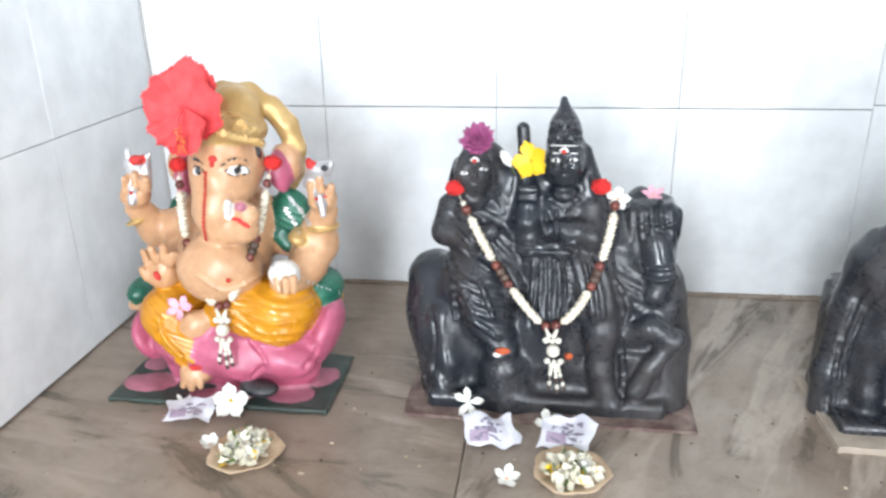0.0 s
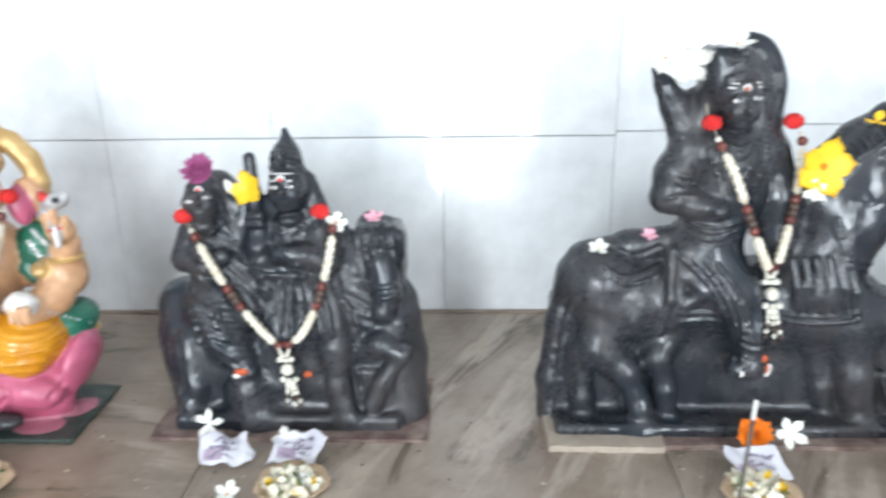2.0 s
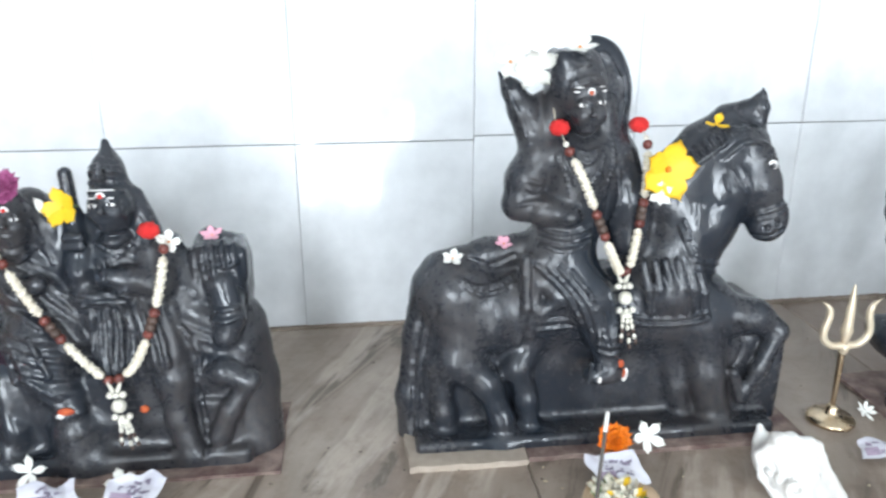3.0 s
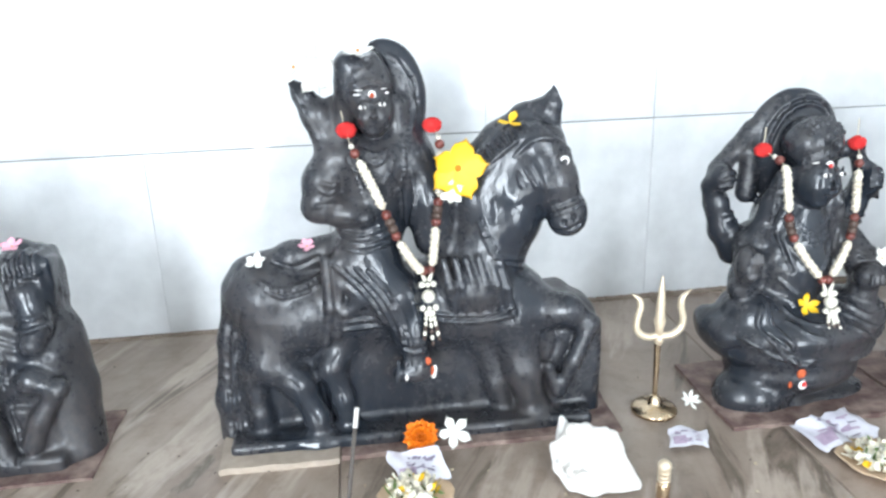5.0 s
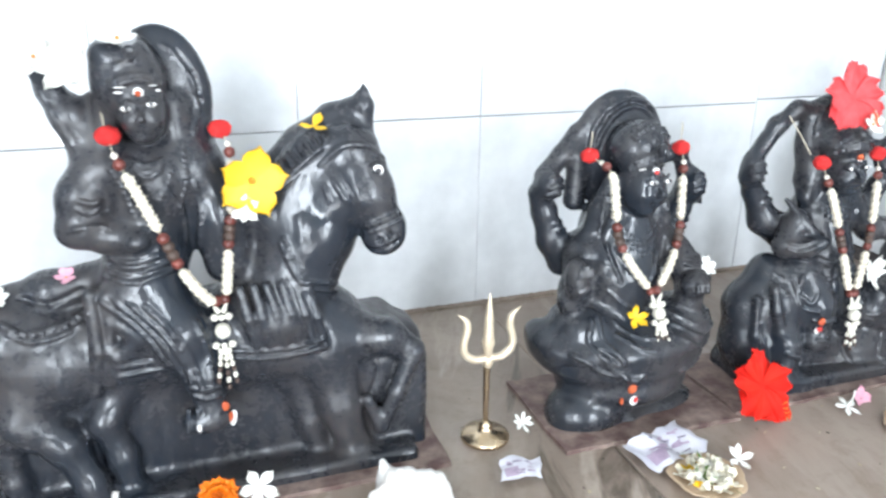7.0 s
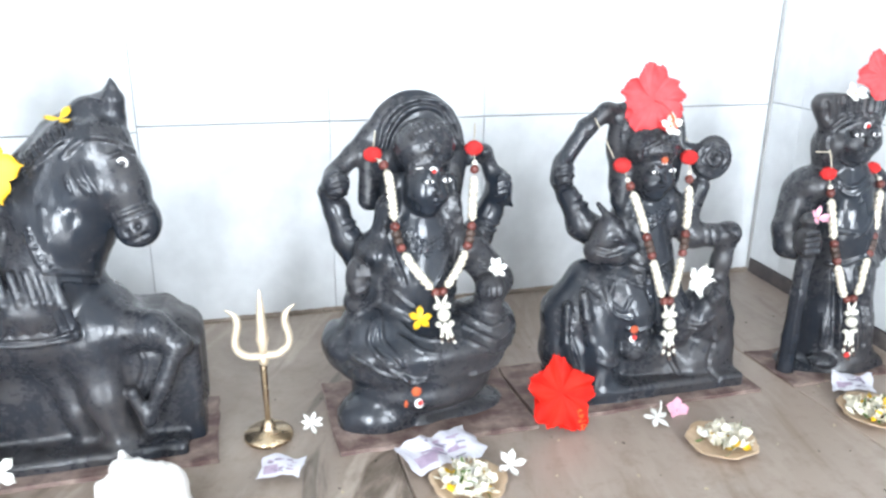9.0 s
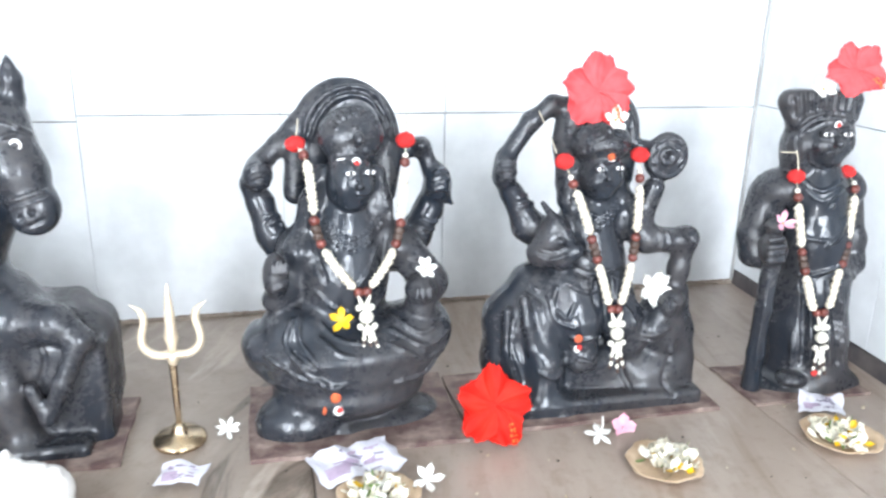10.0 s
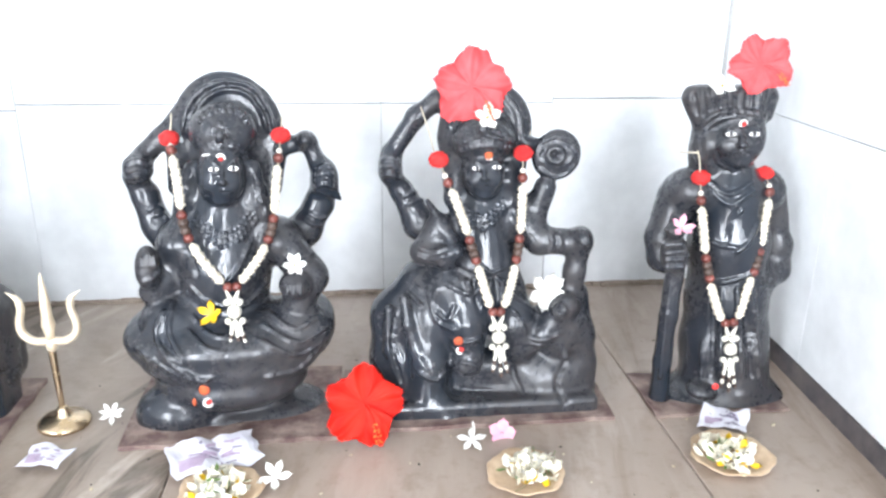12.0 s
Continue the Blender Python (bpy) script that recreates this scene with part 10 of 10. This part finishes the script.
# ---- conch shell ----
def carve_conch():
    s = Carving((-0.1, -0.1, 0.0), (0.12, 0.12, 0.12), 0.0016)
    s.limb((-0.033, 0.030, 0.061), 0.0042, (-0.029, 0.026, 0.043), 0.0091, k=0.01)
    s.limb((-0.029, 0.026, 0.043), 0.0092, (-0.020, 0.018, 0.025), 0.0197, k=0.01)
    s.ball((-0.014, 0.000, 0.028), (0.0332, 0.0420, 0.0299), k=0.01)
    s.ball((0.012, 0.000, 0.025), (0.0250, 0.0380, 0.0272), k=0.01)
    s.ball((-0.011, -0.020, 0.007), (0.0301, 0.0320, 0.0211), k=0.01)
    s.ball((0.024, -0.020, 0.005), (0.0234, 0.0300, 0.0184), k=0.01)
    s.ball((0.040, -0.030, -0.002), (0.0103, 0.0180, 0.0099), k=0.006)
    s.ball((0.032, -0.026, 0.012), (0.0096, 0.0160, 0.0098), k=0.006)
    s.limb((-0.039, -0.004, 0.050), 0.0082, (-0.024, -0.002, 0.061), 0.0089, k=0.006)
    s.limb((-0.024, -0.002, 0.061), 0.0089, (-0.013, -0.004, 0.063), 0.0082, k=0.006)
    s.limb((-0.012, -0.004, 0.061), 0.0075, (0.003, -0.006, 0.056), 0.0089, k=0.006)
    s.limb((0.003, -0.006, 0.056), 0.0089, (0.020, -0.006, 0.051), 0.0082, k=0.006)
    s.limb((0.020, -0.006, 0.051), 0.0082, (0.023, -0.016, 0.032), 0.0082, k=0.006)
    s.limb((0.023, -0.016, 0.032), 0.0082, (0.032, -0.024, 0.018), 0.0075, k=0.006)
    s.ball((-0.033, -0.008, 0.068), (0.0067, 0.0100, 0.0063), k=0.004)
    s.ball((-0.013, -0.008, 0.068), (0.0068, 0.0100, 0.0063), k=0.004)
    s.ball((0.012, -0.008, 0.061), (0.0068, 0.0100, 0.0063), k=0.004)
    s.ball((0.027, -0.008, 0.039), (0.0069, 0.0100, 0.0064), k=0.004)
    s.limb((-0.051, -0.006, 0.046), 0.0061, (-0.051, -0.020, 0.024), 0.0061, k=0.006)
    s.limb((-0.051, -0.020, 0.024), 0.0061, (-0.037, -0.034, 0.004), 0.0061, k=0.006)
    s.trace([(-0.055, -0.070, 0.096), (-0.046, -0.070, 0.072), (-0.052, -0.070, 0.053)], (0.46, 0.70, -0.54), 0.0024, cut=True)
    s.trace([(-0.034, -0.070, 0.093), (-0.027, -0.070, 0.068), (-0.030, -0.070, 0.051)], (0.48, 0.69, -0.54), 0.0024, cut=True)
    s.trace([(-0.073, -0.070, 0.084), (-0.067, -0.070, 0.065), (-0.069, -0.070, 0.048)], (0.44, 0.71, -0.55), 0.0024, cut=True)
    s.limb((-0.015, -0.048, 0.022), 0.0029, (-0.016, -0.048, 0.017), 0.0029, k=0.003)
    s.limb((-0.016, -0.048, 0.017), 0.0029, (-0.021, -0.048, 0.015), 0.0029, k=0.003)
    s.limb((-0.021, -0.048, 0.015), 0.0029, (-0.027, -0.048, 0.016), 0.0029, k=0.003)
    s.limb((-0.027, -0.048, 0.016), 0.0029, (-0.032, -0.048, 0.019), 0.0029, k=0.003)
    s.limb((-0.032, -0.048, 0.019), 0.0029, (-0.035, -0.048, 0.025), 0.0029, k=0.003)
    s.limb((-0.035, -0.048, 0.025), 0.0029, (-0.034, -0.048, 0.030), 0.0029, k=0.003)
    s.limb((-0.034, -0.048, 0.030), 0.0029, (-0.029, -0.048, 0.032), 0.0029, k=0.003)
    s.limb((-0.029, -0.048, 0.032), 0.0029, (-0.023, -0.048, 0.031), 0.0029, k=0.003)
    s.limb((-0.023, -0.048, 0.031), 0.0029, (-0.017, -0.048, 0.028), 0.0029, k=0.003)
    s.limb((-0.017, -0.048, 0.028), 0.0029, (-0.015, -0.048, 0.022), 0.0029, k=0.003)
    s.ball((-0.026, -0.050, 0.025), (0.0059, 0.0140, 0.0054), k=0.003, cut=True)
    s.ball((-0.054, -0.034, 0.041), (0.0046, 0.0080, 0.0041), k=0.005)
    s.ball((-0.041, -0.034, 0.030), (0.0047, 0.0080, 0.0041), k=0.005)
    s.ball((-0.027, -0.034, 0.020), (0.0047, 0.0080, 0.0041), k=0.005)
    s.ball((-0.016, -0.034, 0.031), (0.0047, 0.0080, 0.0041), k=0.005)
    s.ball((-0.003, -0.034, 0.020), (0.0047, 0.0080, 0.0041), k=0.005)
    s.ball((0.008, -0.034, 0.031), (0.0047, 0.0080, 0.0041), k=0.005)
    s.ball((0.022, -0.034, 0.020), (0.0047, 0.0080, 0.0042), k=0.005)
    shell = tagged(s.skin("conch_shell", (0.915, 0.745, 0), [M["shell"]], 0.0003), "white knobbly conch shell lying on the marble", "shell")
    part("shell_mouth", lump((-0.019, -0.040, 0.017), (0.0062, 0.0060, 0.0060), 4, 0.2), M["shell_dark"], shell, "small dark brown hole in the shell")
    return shell


carve_conch()

# ---- crumbs on the marble, and dark specks added in place of ants ----
bm = bmesh.new()
crumbs = random.Random(12)
for i in range(170):
    x, y, r = crumbs.uniform(-0.6, 2.0), crumbs.uniform(0.55, 1.2), crumbs.uniform(0.0006, 0.0017)
    bmesh.ops.create_icosphere(bm, subdivisions=1, radius=1.0, matrix=pose(x, y, r * 0.5, 0, 0, crumbs.uniform(0, 180)) @ Matrix.Diagonal((r * 1.6, r, r * 0.6, 1)))
tagged(mesh_object("grit", bm, M["grit"]), "scattered dark specks on the marble floor in place of ants", "grit", kind="stuff")
bm = bmesh.new()
for i in range(60):
    x, y, r = crumbs.uniform(-0.5, 2.0), crumbs.uniform(0.6, 0.86), crumbs.uniform(0.001, 0.0022)
    bmesh.ops.create_icosphere(bm, subdivisions=1, radius=1.0, matrix=pose(x, y, r * 0.5, 0, 0, crumbs.uniform(0, 180)) @ Matrix.Diagonal((r * 1.5, r, r * 0.6, 1)))
tagged(mesh_object("crumbs", bm, M["crumb"]), "scattered pale crumbs of offerings on the floor", "crumbs", kind="stuff")

# ---- the tiles of the walls and the hall's shell (many alike pieces) ----
for a, b in zip(columns, columns[1:]):
    for z0, z1 in row_edges(0.333 if b < 0.62 else 0.340 if b < 0.9 else 0.349 if b < 1.8 else 0.356):
        x, y = (a + b) / 2, CORNER_Y - 0.012 + 0.026 * ((a + b) / 2 - LEFT) / (RIGHT - LEFT)
        tile(wall_back, b - a, z1 - z0, pose(x, y + 0.012 + wobble(0.0004), (z0 + z1) / 2, wobble(0.15), 0, math.degrees(BACK_TURN) + wobble(0.2)))
for i in range(11):
    for z0, z1 in row_edges(ROW):
        y = 1.264 - 0.15 - 0.30 * i
        tile(wall_left, 0.30, z1 - z0 + (0 if z0 > 0.1 else 0.001), pose(LEFT - 0.002 + wobble(0.0003), y, (z0 + z1) / 2, 0, 0, 90 + wobble(0.15)))
    for z0, z1 in row_edges(0.361):
        base = 0.030 if z0 < 0.1 else z0
        near, far = 0.192 - 0.30 * i, -0.108 - 0.30 * i
        near = min(near, 0.0)
        tile(wall_right, near - far, z1 - base, right_frame @ pose(-0.001 + wobble(0.0003), (near + far) / 2, (base + z1) / 2, 0, 0, 90 + wobble(0.15)), gap=0.0005)
# grey mortar in the two corners
for x, y in ((LEFT + 0.004, CORNER_Y - 0.003), (RIGHT - 0.008, 1.279)):
    structure("corner_joint_trim", boxed((x, y, 1.0), (0.005, 0.005, 1.99), bevel=0.001), M["grout"], "thin grey mortar line where two tiled walls meet")
